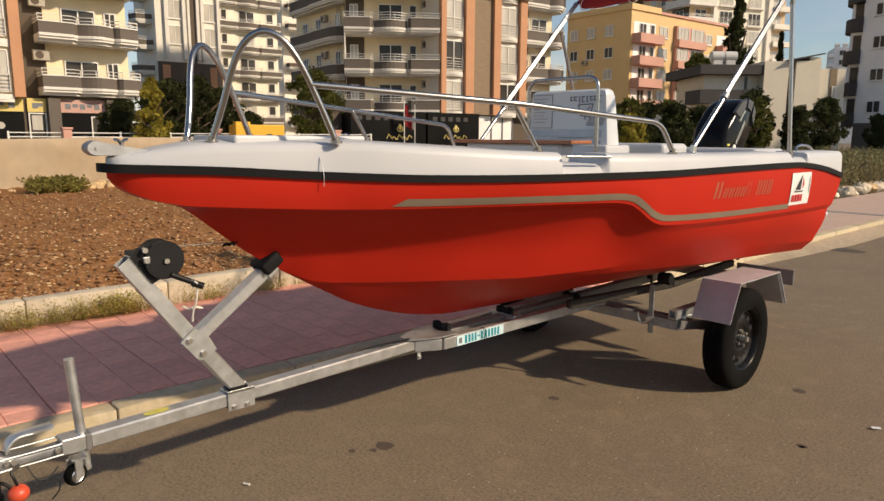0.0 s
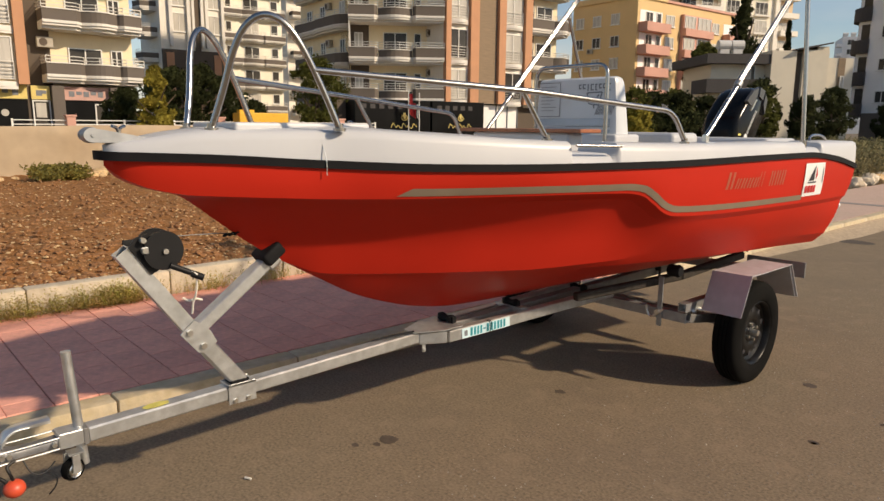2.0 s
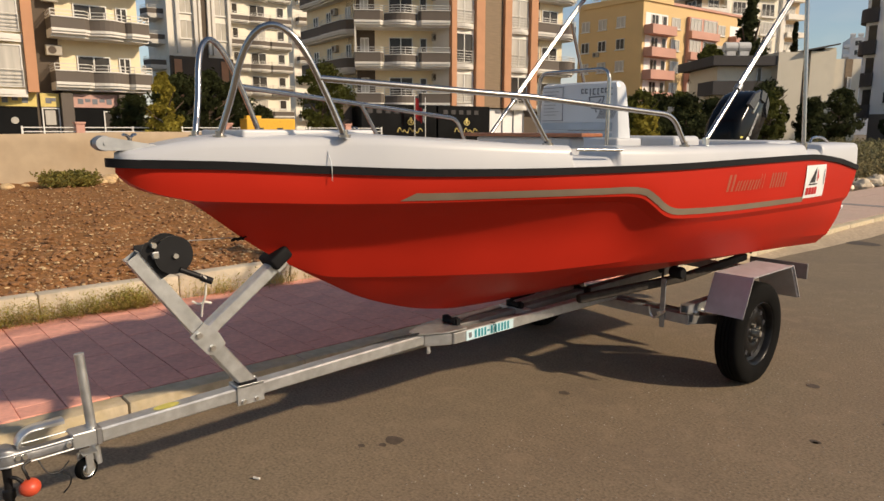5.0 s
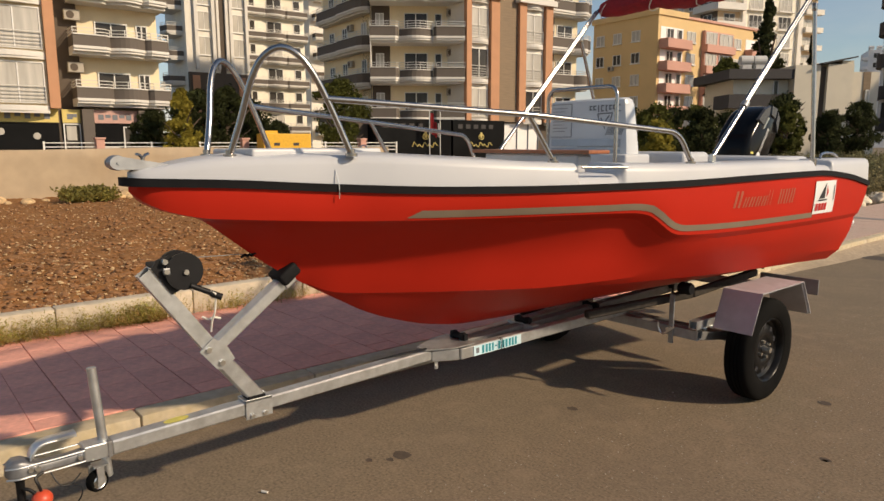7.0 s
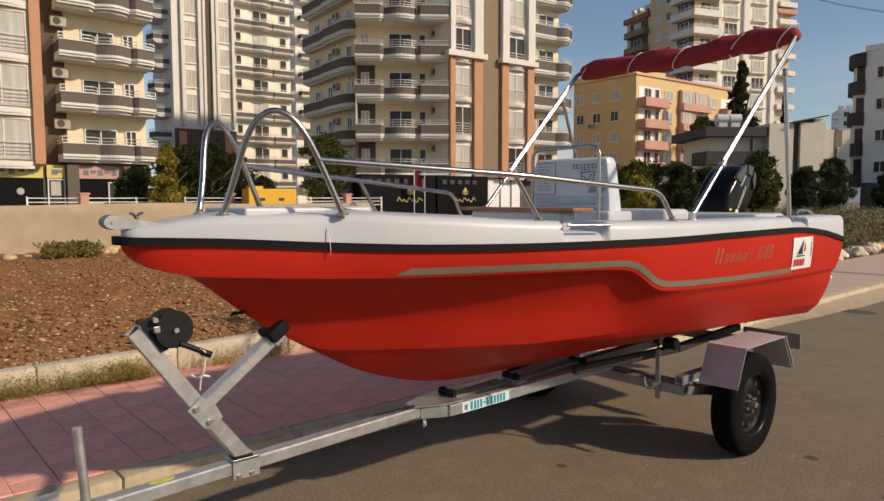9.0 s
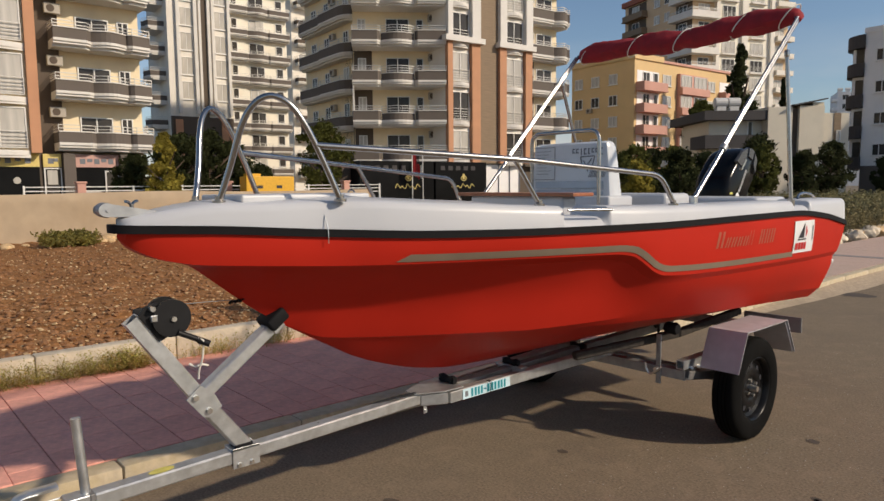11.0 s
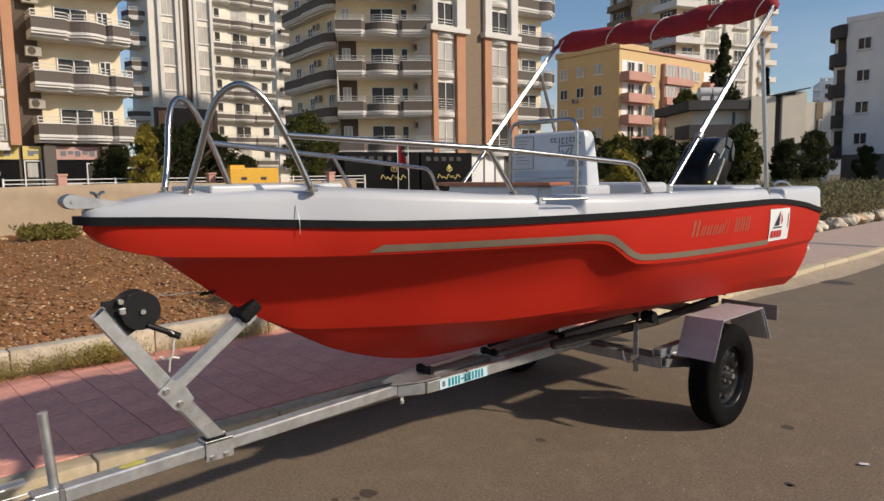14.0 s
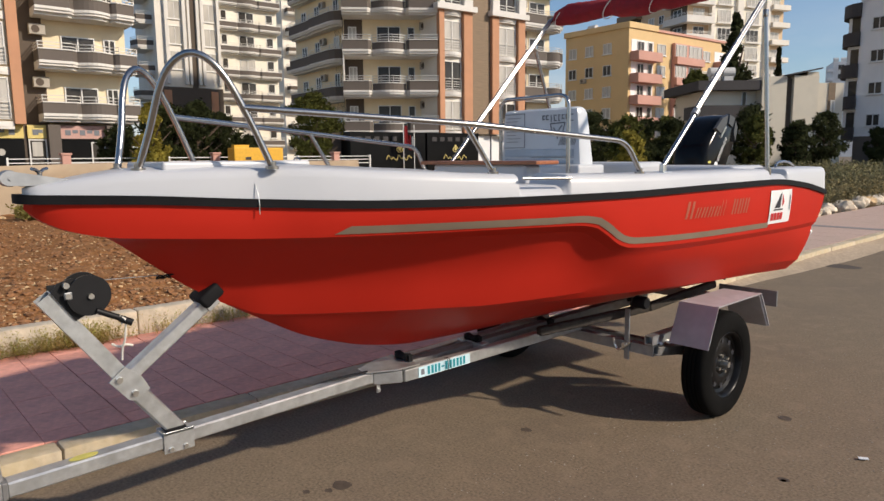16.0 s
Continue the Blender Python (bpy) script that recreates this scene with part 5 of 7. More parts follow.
def bulge(y0, y1, base, depth, n=8):
    return [(y0 + (y1 - y0) * k / n, base + depth * math.sin(math.pi * k / n)) for k in range(n + 1)]


def balcony_stack(parent, outline, levels, at=None, grey="bandgrey", parapet=0.62, rim=0.30, low=None):
    """Balconies of one shape at several floor levels; low names the stretch (from, to, height) of a lower, railed parapet."""
    wall = [(outline[0][0], min(0, outline[0][1]) - 1.3)] + outline + [(outline[-1][0], min(0, outline[-1][1]) - 1.3)]
    runs = [(outline, parapet)]
    if low:
        inside = [p for p in outline if low[0] - 0.01 <= p[0] <= low[1] + 0.01]
        first, last = outline.index(inside[0]), outline.index(inside[-1])
        runs = [(outline[:first], parapet), (inside, low[2]), (outline[last + 1:], parapet)]
    a, cap = BM(), BM()
    rails = BM()
    for line, high in runs:
        band_of(a, line, 0.04, high, 0.14)
        band_of(cap, line, high, high + 0.07, 0.24, 0.05)
        tops = [parapet + 0.22, parapet + 0.42]
        z = tops[0] - 0.2
        while z > high + 0.12:
            tops.append(z)
            z -= 0.2
        for z in tops:
            for p, q in zip(line, line[1:]):
                beam(rails, (p[1] - 0.06, p[0], z), (q[1] - 0.06, q[0], z), 0.045, 0.045, 0)
        total = 0
        for p, q in zip(line, line[1:] + line[-1:]):
            total += math.hypot(q[0] - p[0], q[1] - p[1])
            if total > 0.7 or p == line[0] or p == line[-1]:
                total = 0
                box(rails, p[1] - 0.085, p[0] - 0.02, high + 0.05, p[1] - 0.035, p[0] + 0.02, parapet + 0.44)
    par = finish("parapet", a, grey)
    slab_of(cap, wall, -rim * 0.45, 0.04, 0.05)
    slab_of(cap, wall, -rim, -rim * 0.45, -0.04)
    slab_of(cap, wall, -rim - 0.17, -rim, -0.28)
    slb = finish("slab", cap, "bandwhite")
    rl = finish("railing", rails, "railing")
    for z in levels:
        b = part("balcony", par, None, parent, "", at=(at or Matrix()) @ Matrix.Translation((0, 0, z)))
        part("slab", slb, None, b)
        part("railing", rl, None, b)


def loft_frame(w):
    """The outer frame of a window rail."""
    a = BM()
    rings = []
    for x_, i_ in ((0.13, 0), (0.18, 0), (0.18, 0.04), (0.13, 0.04), (0.13, 0)):
        rings.append([(x_, i_, i_), (x_, w - i_, i_), (x_, w - i_, 1.0 - i_), (x_, i_, 1.0 - i_), (x_, i_, i_)])
    loft(a, rings)
    bmesh.ops.remove_doubles(a, verts=a.verts, dist=0.001)
    return a


def window(parent, y0, y1, z0, z1, x=0.0, at=None, mull=1, rail=False, curtain=None, sill=True):
    key = (round(y1 - y0, 2), round(z1 - z0, 2), mull, rail, sill)
    if key not in cache:
        w, h = y1 - y0, z1 - z0
        a = BM()
        t = 0.07
        rings = []
        for x_, i_ in ((-0.03, 0), (0.07, 0), (0.07, t), (-0.03, t), (-0.03, 0)):
            rings.append([(x_, i_, i_), (x_, w - i_, i_), (x_, w - i_, h - i_), (x_, i_, h - i_), (x_, i_, i_)])
        loft(a, rings)
        bmesh.ops.remove_doubles(a, verts=a.verts, dist=0.001)
        fr = finish("window", a, "frame")
        extra = []
        for k in range(mull):
            c = w * (k + 1) / (mull + 1)
            extra.append(("mullion", finish("mullion", box(BM(), -0.02, c - 0.035, t, 0.06, c + 0.035, h - t), "frame")))
        if sill:
            extra.append(("sill", finish("sill", box(BM(), -0.03, -0.1, -0.1, 0.16, w + 0.1, -0.005), "frame")))
        a = BM()
        box(a, -0.02, t, t, 0.015, w - t, h - t)
        pn = {m: finish("pane", a.copy(), m) for m in ("pane", "curtain")}
        a.free()
        rl = None
        if rail:
            rl = (finish("rail_bar", box(BM(), 0.14, 0.0, 0.12, 0.17, w, 0.155), "railing"), finish("window_rail", loft_frame(w), "railing"))
        cache[key] = (fr, pn, rl, extra)
    fr, pn, rl, extra = cache[key]
    o = part("window", fr, None, parent, at=(at or Matrix()) @ Matrix.Translation((x, y0, z0)))
    if curtain is None:
        curtain = rnd.random() < 0.45
    # the pale pane shows a curtain, with painted sky reflection in its tone
    part("pane", pn["curtain" if curtain else "pane"], None, o)
    for nm, me in extra:
        part(nm, me, None, o)
    if rl:
        part("window_rail", rl[1], None, o)
        for k in range(4):
            part("rail_bar", rl[0], None, o, at=Matrix.Translation((0, 0, 0.2 * k)))
    return o


def block(parent, name, x0, y0, z0, x1, y1, z1, mat, label="", at=None):
    return part(name, box(BM(), x0, y0, z0, x1, y1, z1), mat, parent, label, at=at)


def aircon(parent, x, y, z, at=None):
    if "ac" not in cache:
        a = BM()
        box(a, 0, 0, 0, 0.35, 0.85, 0.6, 0.03)
        cache["ac"] = finish("air_conditioner", a, "ac")
        a = BM()
        cyl(a, (0.345, 0.33, 0.3), (0.365, 0.33, 0.3), 0.22, 16)
        cache["fan"] = finish("fan_grille", a, "darkwall")
    o = part("air_conditioner", cache["ac"], None, parent, at=(at or Matrix()) @ Matrix.Translation((x, y, z)))
    part("fan_grille", cache["fan"], None, o)


rnd = random.Random(11)

# apartment block with shops
bA = thing("apartment_building", "cream apartment block with curved balconies over shops", "building", pose(-43.3, 8.35, 0, 0, 0, -2))
LA = [3.75 + 3.04 * i for i in range(7)]
block(bA, "wall", -14, -16, 3.6, -0.02, 0.06, 27, "cream", "cream rendered wall")
block(bA, "wall", -14, 0.06, 3.6, -1.4, 6.2, 27, "cream")
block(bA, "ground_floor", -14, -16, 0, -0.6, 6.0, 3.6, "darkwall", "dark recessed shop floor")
for y in (-0.49, -5.2):
    block(bA, "pilaster", -0.02, y, 3.6, 0.32, y + 0.55, 27, "orange", "terracotta pilaster")
block(bA, "dark_panel", -1.4, 0.06, 3.6, -1.16, 1.5, 27, "darkwall")
outA = [(0.95, -1.3), (0.95, 0.40), (2.75, 0.40), (3.05, 0.05)] + bulge(3.05, 5.05, 0.05, 0.50) + [(5.15, 0.20), (5.35, 0.38), (6.45, 0.12), (6.45, -1.3)]
balcony_stack(bA, outA, [z + 0.45 for z in LA], parapet=0.66, rim=0.26)
balcony_stack(bA, [(5.9, -3.2), (5.9, -1.9), (6.3, -1.8), (6.8, -2.3), (6.85, -3.2)], [z + 1.0 for z in LA], grey='bandwhite', parapet=0.45, rim=0.25)
for z in LA:
    window(bA, -3.3, -0.62, z + 0.10, z + 2.45, 0.0, rail=True, curtain=True, sill=False)
    a = BM()
    slab_of(a, bulge(-3.6, -0.5, 0.1, 0.35), -0.32, -0.02)
    slab_of(a, bulge(-3.6, -0.5, 0.1, 0.28), -0.45, -0.32)
    part("window_ledge", a, "bandwhite", bA, at=Matrix.Translation((0, 0, z)))
    window(bA, 2.5, 4.4, z + 0.05, z + 2.2, -1.38, curtain=False, sill=False)
    window(bA, 4.9, 5.6, z + 0.9, z + 2.2, -1.38, curtain=False)
    aircon(bA, -0.95, 0.75, z + 2.05)
# shop fronts
sA = Matrix.Translation((-0.58, 0, 0))
for y0, y1, sign, mat in ((-6.0, -0.02, "signyellow", "shopblack"), (0.18, 1.15, "signyellow", "shopblack"), (1.9, 4.4, "signpink", "shopblack")):
    block(bA, "shop_window", 0, y0, 0.2, 0.06, y1, 2.75, mat, "", at=sA)
    s = block(bA, "shop_sign", 0, y0, 2.8, 0.16, y1, 3.58, sign, "", at=sA)
    n = max(2, int((y1 - y0) / 0.5))
    for k in range(n):
        c = y0 + 0.25 + (y1 - y0 - 0.5) * k / n
        part("sign_bar", box(BM(), 0.165, c, 3.0 + 0.12 * (k % 2), 0.18, c + 0.3, 3.32), "print_grey", s)
window(bA, 0.2, 1.14, 0.25, 2.75, -0.5, mull=0, curtain=False, sill=False)
block(bA, "poster", -0.44, 0.36, 1.75, -0.43, 0.9, 2.6, "curtain")
block(bA, "pillar", -0.6, 1.2, 0, 0.0, 1.84, 3.6, "bandgrey", "grey stone pillar")
window(bA, 3.55, 4.35, 0.25, 2.6, -0.5, mull=0, curtain=False, sill=False)
block(bA, "entrance_ledge", -0.6, 4.8, 3.2, 0.3, 5.6, 3.55, "bandwhite")
block(bA, "pillar", -0.6, 4.4, 0, 0.0, 4.8, 3.6, "bandgrey", "grey stone pillar")
block(bA, "shop_blind", -0.515, 2.2, 1.1, -0.50, 3.3, 1.35, "curtain")
for k, y in enumerate((-4.5, -3.0, -1.2)):
    a = BM()
    cyl(a, (-0.51, y, 2.0 + 0.25 * (k % 2)), (-0.48, y, 2.0 + 0.25 * (k % 2)), 0.2, 16)
    part("round_sticker", a, "curtain", bA)

# large apartment block in the middle
bB = thing("apartment_building", "tall cream apartment block with taupe balconies and terracotta pilasters", "building", pose(-41.8, 28.1, 0, 0, 0, -6))
LB = [3.65 + 3.27 * i for i in range(8)]
# the corner wing stands turned to the street front; behind it the side front goes on
Bw = Matrix.Translation((0.3, 9.9, 0)) @ Matrix.Rotation(radians(-31), 4, "Z") @ Matrix.Translation((-0.42, -9.9, 0))
Bl = Matrix.Translation((-8.3, 6.1, 0)) @ LEFT
block(bB, "wall", -6.4, 2.1, 3.4, -1.95, 10.4, 33, "cream", "cream rendered wall", at=Bw)
block(bB, "wall", -19.0, 6.1, 3.4, -5.5, 12.0, 33, "cream", "cream rendered wall")
block(bB, "wall", -13, 10.0, 3.4, 0.0, 19.5, 33, "ivory", "ivory rendered wall")
block(bB, "wall", -13, 19.5, 3.4, -1.3, 24.2, 33, "cream", "cream rendered wall")
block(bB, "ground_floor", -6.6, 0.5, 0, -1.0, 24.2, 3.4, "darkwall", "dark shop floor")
block(bB, "dark_panel", -1.95, 2.16, 3.4, -1.90, 3.7, 13.4, "darkwall", at=Bw)
block(bB, "dark_panel", -1.95, 9.1, 3.4, -1.90, 10.3, 13.4, "darkwall", at=Bw)
block(bB, "dark_panel", -6.5, 2.04, 3.4, -2.0, 2.10, 13.4, "darkwall", at=Bw)
block(bB, "dark_panel", -2.2, 0.0, 3.4, 0.06, 0.9, 13.4, "darkwall", at=Bl @ Matrix.Rotation(radians(90), 4, "Z"))
block(bB, "dark_panel", -1.3, 19.5, 3.4, -1.24, 21.2, 13.4, "darkwall")
block(bB, "cladding", 0.0, 13.45, 3.4, 0.10, 15.66, 33, "brown", "brown horizontal cladding")
for y0, y1 in ((10.0, 10.5), (12.55, 13.45), (15.66, 16.42), (18.7, 19.5)):
    block(bB, "pilaster", 0.0, y0, 3.4, 0.42, y1, 13.45, "orange", "terracotta pilaster")
    block(bB, "pilaster", 0.0, y0, 13.9, 0.50, y1, 33, "bandwhite", "white pilaster")
for y0, y1 in ((9.6, 13.75), (15.4, 19.7)):
    block(bB, "string_course", 0.0, y0, 13.45, 0.75, y1, 13.9, "bandwhite")
outB = [(2.1, -1.9), (2.1, 0.42), (4.2, 0.42), (4.45, 0.08)] + bulge(4.5, 7.25, 0.05, 0.6) + [(7.3, 0.08), (7.55, 0.42), (9.9, 0.42), (9.9, -1.0)]
balcony_stack(bB, outB, LB, at=Bw, parapet=0.78, low=(4.5, 7.25, 0.58))
outB2 = [(19.9, -1.3), (19.9, -0.05), (22.6, -0.05), (22.8, -0.2)] + bulge(22.8, 24.6, -0.2, 0.5) + [(24.8, -0.1), (24.8, -1.3)]
balcony_stack(bB, outB2, LB, parapet=0.85)
outBl = [(-10.2, -0.2), (-10.2, 0.95), (-5.6, 0.95), (-5.2, 1.15), (-1.2, 1.15), (-0.5, 0.95), (-0.05, 0.5), (-0.02, -0.2)]
balcony_stack(bB, outBl, LB, at=Bl, parapet=0.85)
for i, z in enumerate(LB):
    window(bB, 4.9, 6.9, z + 0.05, z + 2.25, -1.93, rail=False, curtain=False, sill=False, at=Bw)
    window(bB, 2.5, 3.2, z + 0.95, z + 2.2, -1.88, curtain=True, at=Bw)
    window(bB, 7.5, 8.1, z + 0.9, z + 2.2, -1.93, mull=0, curtain=False, at=Bw)
    window(bB, 10.6, 12.45, z + 0.08, z + 2.5, 0.02, rail=True, curtain=i % 2 == 0, sill=False)
    window(bB, 16.55, 18.6, z + 0.08, z + 2.5, 0.02, rail=True, curtain=i % 3 != 0, sill=False)
    window(bB, 21.5, 23.5, z + 0.05, z + 2.2, -1.28, curtain=False, sill=False)
    window(bB, -9.1, -8.0, z + 0.9, z + 2.1, 0.02, at=Bl, curtain=False)
    window(bB, -6.2, -5.2, z + 0.3, z + 2.2, 0.02, at=Bl, curtain=False)
    window(bB, -2.3, -1.3, z + 0.5, z + 2.2, 0.02, at=Bl, curtain=i % 2 == 0)
    aircon(bB, -1.88, 8.5, z + 1.95, at=Bw)
    aircon(bB, -1.2, 20.1, z + 1.5)
    aircon(bB, 0.05, -4.6, z + 1.7, at=Bl)
    for y0, y1 in ((10.55, 12.5), (16.45, 18.65)):
        a = BM()
        slab_of(a, bulge(y0, y1, 0.1, 0.40), -0.30, -0.02)
        slab_of(a, bulge(y0, y1, 0.1, 0.32), -0.42, -0.30)
        part("window_ledge", a, "bandwhite", bB, at=Matrix.Translation((0, 0, z)))
block(bB, "awning_blind", -1.3, 2.12, LB[1] + 0.9, 0.30, 2.2, LB[1] + 2.85, "bandwhite", "white roller blind", at=Bw)
# black cafe front with yellow emblems
for y0, y1 in ((1.4, 8.3), (8.5, 13.9)):
    p = block(bB, "cafe_front", -0.9, y0, 0.0, 0.6, y1, 3.45, "shopblack", "black panelled cafe front")
    c = y0 + (4.4 if y0 < 5 else 2.9)
    a = BM()
    tube(a, smoothed([(0.62, c - 1.25 + 0.16 * k, 1.38 + (0.17 if k % 3 == 1 else -0.08 if k % 3 == 0 else 0.04) + 0.1 * math.sin(k)) for k in range(16)], 4), 0.035, 6)
    part("emblem_flourish", a, "signyellow", p, "gold flourish")
    a = BM()
    tube(a, [(0.62, c + 0.27 * math.cos(k * 0.5236), 2.08 + 0.2 * math.sin(k * 0.5236)) for k in range(13)], 0.04, 6)
    part("emblem_ring", a, "signyellow", p, "gold emblem ring")
    part("emblem", box(BM(), 0.60, c - 0.1, 2.0, 0.625, c + 0.1, 2.45, 0.01), "signyellow", p)
    for k in range(5):
        part("sign_bar", box(BM(), 0.595, y0 + 0.5 + 0.8 * k, 2.75, 0.62, y0 + 0.95 + 0.8 * k, 3.1), "roofdark", p)
flag = thing("flag", "red and white flags hanging from a pole before the cafe", "flag", bB.matrix_basis @ Matrix.Translation((1.6, 6.0, 0)))
part("pole", cyl(BM(), (0, 0.55, 0), (0, 0.55, 4.0), 0.035, 8), "frame", flag, "white pole")
part("pole", cyl(BM(), (0, -0.45, 0), (0, -0.45, 4.3), 0.035, 8), "frame", flag)
for y, z, w, h, mt in ((-0.40, 3.9, 0.34, 1.5, "flag_red"), (-0.02, 3.2, 0.25, 1.0, "flag_red"), (0.30, 3.1, 0.2, 0.9, "sticker")):
    a = BM()
    loft(a, [[(0.06 * math.sin(9 * t + 2 * y) + 0.03 * math.sin(5 * u), y + w * t * (0.8 + 0.2 * u), z - h * u - 0.25 * t * u) for t in [k / 6 for k in range(7)]] for u in [k / 6 for k in range(7)]])
    bmesh.ops.solidify(a, geom=a.faces[:], thickness=0.01)
    part("cloth", a, mt, flag, "", smooth=True)
block(bB, "shop_window", -0.95, 14.2, 0.0, -0.3, 18.6, 3.3, "greywhite", "pale glazed shop front")
for y in (14.2, 16.0, 17.3, 18.5):
    block(bB, "shop_frame", -0.3, y, 0.0, -0.2, y + 0.06, 3.3, "print_grey")

# tower behind
bC = thing("apartment_tower", "tall ivory apartment tower with dark balcony bands", "building", pose(-84, 34, 0, 0, 0, -4))
LC = [3.3 + 3.03 * i for i in range(11)]
block(bC, "wall", -9, -3.0, 0, 0.0, 4.8, 48, "ivory", "ivory rendered wall")
# right half in paler cream, so the colour carries its sunlight
block(bC, "wall", -9, 4.8, 0, -0.9, 13.2, 48, "cream_pale", "cream rendered wall, sunlight put into its pale colour")
for y0, y1 in ((-2.0, -1.62), (0.15, 0.55), (0.75, 1.05), (1.85, 2.2), (2.4, 2.75), (4.45, 4.8)):
    block(bC, "pilaster", 0, y0, 10.8, 0.45, y1, 48, "bandwhite")
block(bC, "dark_strip", 0, 1.1, 0, 0.12, 1.8, 48, "darkwall")
block(bC, "base_band", 0, -3.0, 0, 0.5, 4.8, 10.4, "darkwall", "dark brown base storeys")
for y0 in (-2.6, 3.2):
    block(bC, "base_pilaster", 0.5, y0, 0, 0.62, y0 + 0.9, 10.0, "orange")
outC = [(4.9, -1.2), (4.9, 0.1), (7.2, 0.1)] + bulge(7.4, 10.2, -0.1, 0.5) + [(10.4, 0.1), (13.3, 0.1), (13.3, -1.2)]
balcony_stack(bC, outC, LC, parapet=0.60, grey="bandgrey", rim=0.22)
outCl = [(-5.5, -0.2), (-5.5, 1.6), (-3.2, 2.2), (-1.5, 1.8), (-1.2, -0.2)]
balcony_stack(bC, outCl, LC[2:], at=Matrix.Translation((0, -3.0, 0)) @ LEFT, parapet=0.62, grey="bandgrey")
for i, z in enumerate(LC):
    if z > 10:
        window(bC, -1.5, 0.05, z + 0.2, z + 2.4, 0.02, curtain=True)
        window(bC, 2.85, 4.35, z + 0.2, z + 2.4, 0.02, curtain=True)
    window(bC, 7.8, 9.9, z + 0.05, z + 2.2, -0.88, curtain=i % 3 == 0, sill=False)
    window(bC, 5.4, 6.2, z + 0.9, z + 2.2, -0.88, mull=0, curtain=False)
    window(bC, 11.6, 12.6, z + 0.9, z + 2.2, -0.88, mull=0, curtain=False)
# another tower glimpsed between the two
bH = thing("apartment_tower", "ivory tower glimpsed between two apartment blocks", "building", pose(-98, 58, 0, 0, 0, -4))
block(bH, "wall", -14, -2, 0, 0.0, 12, 42, "ivory", "ivory rendered wall")
balcony_stack(bH, [(-1.5, -0.2), (-1.5, 1.2), (1.5, 1.5), (4.0, 1.2), (4.0, -0.2)], [3.3 + 3.03 * i for i in range(11)], grey="darkwall")

# yellow block with salmon balconies
bD = thing("apartment_building", "yellow low apartment block with salmon balconies", "building", pose(-46, 74.2, 0, 0, 0, -4))
LD = [2.5 + 2.66 * i for i in range(6)]
block(bD, "wall", -10.2, 0, 0, 0, 22.0, 16.9, "yellow", "yellow rendered wall")
block(bD, "parapet_wall", -10.4, -0.2, 16.9, 0.2, 5.8, 17.6, "yellow")
block(bD, "parapet_wall", -10.4, 5.8, 16.9, 0.2, 22.2, 17.2, "pink")
for i, z in enumerate(LD[:5]):
    a = BM()
    box(a, 0, 0.3, 0, 1.3, 5.2, 0.95), box(a, 0, 0.3, -0.15, 1.35, 5.25, 0.0)
    part("balcony", a, "pink", bD, "salmon balcony parapet", at=Matrix.Translation((0, 0, z)))
    block(bD, "balcony_recess", 0.0, 0.5, z + 0.95, 0.03, 5.0, z + 2.45, "greywhite")
    window(bD, 1.6, 3.0, z + 0.7, z + 2.3, 0.05, curtain=False, sill=False)
    window(bD, 3.8, 4.7, z + 0.7, z + 2.3, 0.05, mull=0, curtain=False, sill=False)
    window(bD, 5.8, 7.6, z + 0.95, z + 2.3, 0.02, curtain=True)
    block(bD, "bay", 0, 9.0, z, 0.9, 15.5, z + 0.95, "pink")
    window(bD, 9.2, 11.6, z + 0.95, z + 2.5, 0.5, mull=2, curtain=True)
    window(bD, 12.2, 15.2, z + 0.95, z + 2.5, 0.5, mull=2, curtain=i % 2 == 0)
    block(bD, "bay_wall", 0, 9.0, z + 0.95, 0.48, 15.5, z + 2.66, "pink")
    window(bD, 16.3, 18.0, z + 0.95, z + 2.3, 0.02, curtain=True)
    block(bD, "balcony", 0, 19.0, z, 1.2, 22.2, z + 1.0, "pink")
    block(bD, "balcony_recess", 0.0, 19.2, z + 1.0, 0.03, 22.0, z + 2.45, "greywhite")
    for y0 in (-9.0, -6.2, -3.3):
        window(bD, y0 - 0.6, y0 + 0.7, z + 0.95, z + 2.25, 0.02, at=LEFT, curtain=(i + int(y0)) % 3 != 0)
    if i % 2:
        aircon(bD, 0.02, -7.4, z + 0.3, at=LEFT)
for y in (-9, -6, -3, 1.5, 4, 9, 13, 18):
    a = BM()
    cyl(a, (-6 - (y % 3), abs(y), 17.9), (-4.8 - (y % 3), abs(y), 17.9), 0.42, 12)
    box(a, -6, abs(y) - 0.3, 16.9, -5, abs(y) + 0.3, 17.5)
    part("water_tank", a, "tank", bD, "white rooftop water tank")

# tower further back
bE = thing("apartment_tower", "tall beige tower with red roof edge far behind", "building", pose(-60, 113.8, 0, 0, 0, -21))
block(bE, "wall", -20, 0, 0, -12.6, 22, 36.6, "peach", "beige rendered wall")
block(bE, "wall", -12.6, 0, 0, -0.2, 22, 40.5, "peach", "beige rendered wall")
# the sunny front is painted paler than the beige side
block(bE, "wall", -0.2, 4.6, 0, 0.25, 18.0, 40.5, "cream_pale", "cream rendered wall, sunlight put into its pale colour")
block(bE, "roof_edge", -20.5, -0.6, 36.6, -12.6, 22.4, 37.6, "rooftile", "red roof edge")
block(bE, "roof_edge", -12.6, -0.6, 40.5, 0.6, 18.4, 41.4, "rooftile", "red roof edge")
block(bE, "roof_edge", -12.0, 18.0, 35.6, 0.9, 22.8, 36.4, "pink", "salmon eaves")
for y0, y1 in ((4.5, 5.2), (10.3, 11.6), (17.0, 18.0)):
    block(bE, "pilaster", 0.25, y0, 0, 0.75, y1, 40.5, "ivory", "pale pilaster")
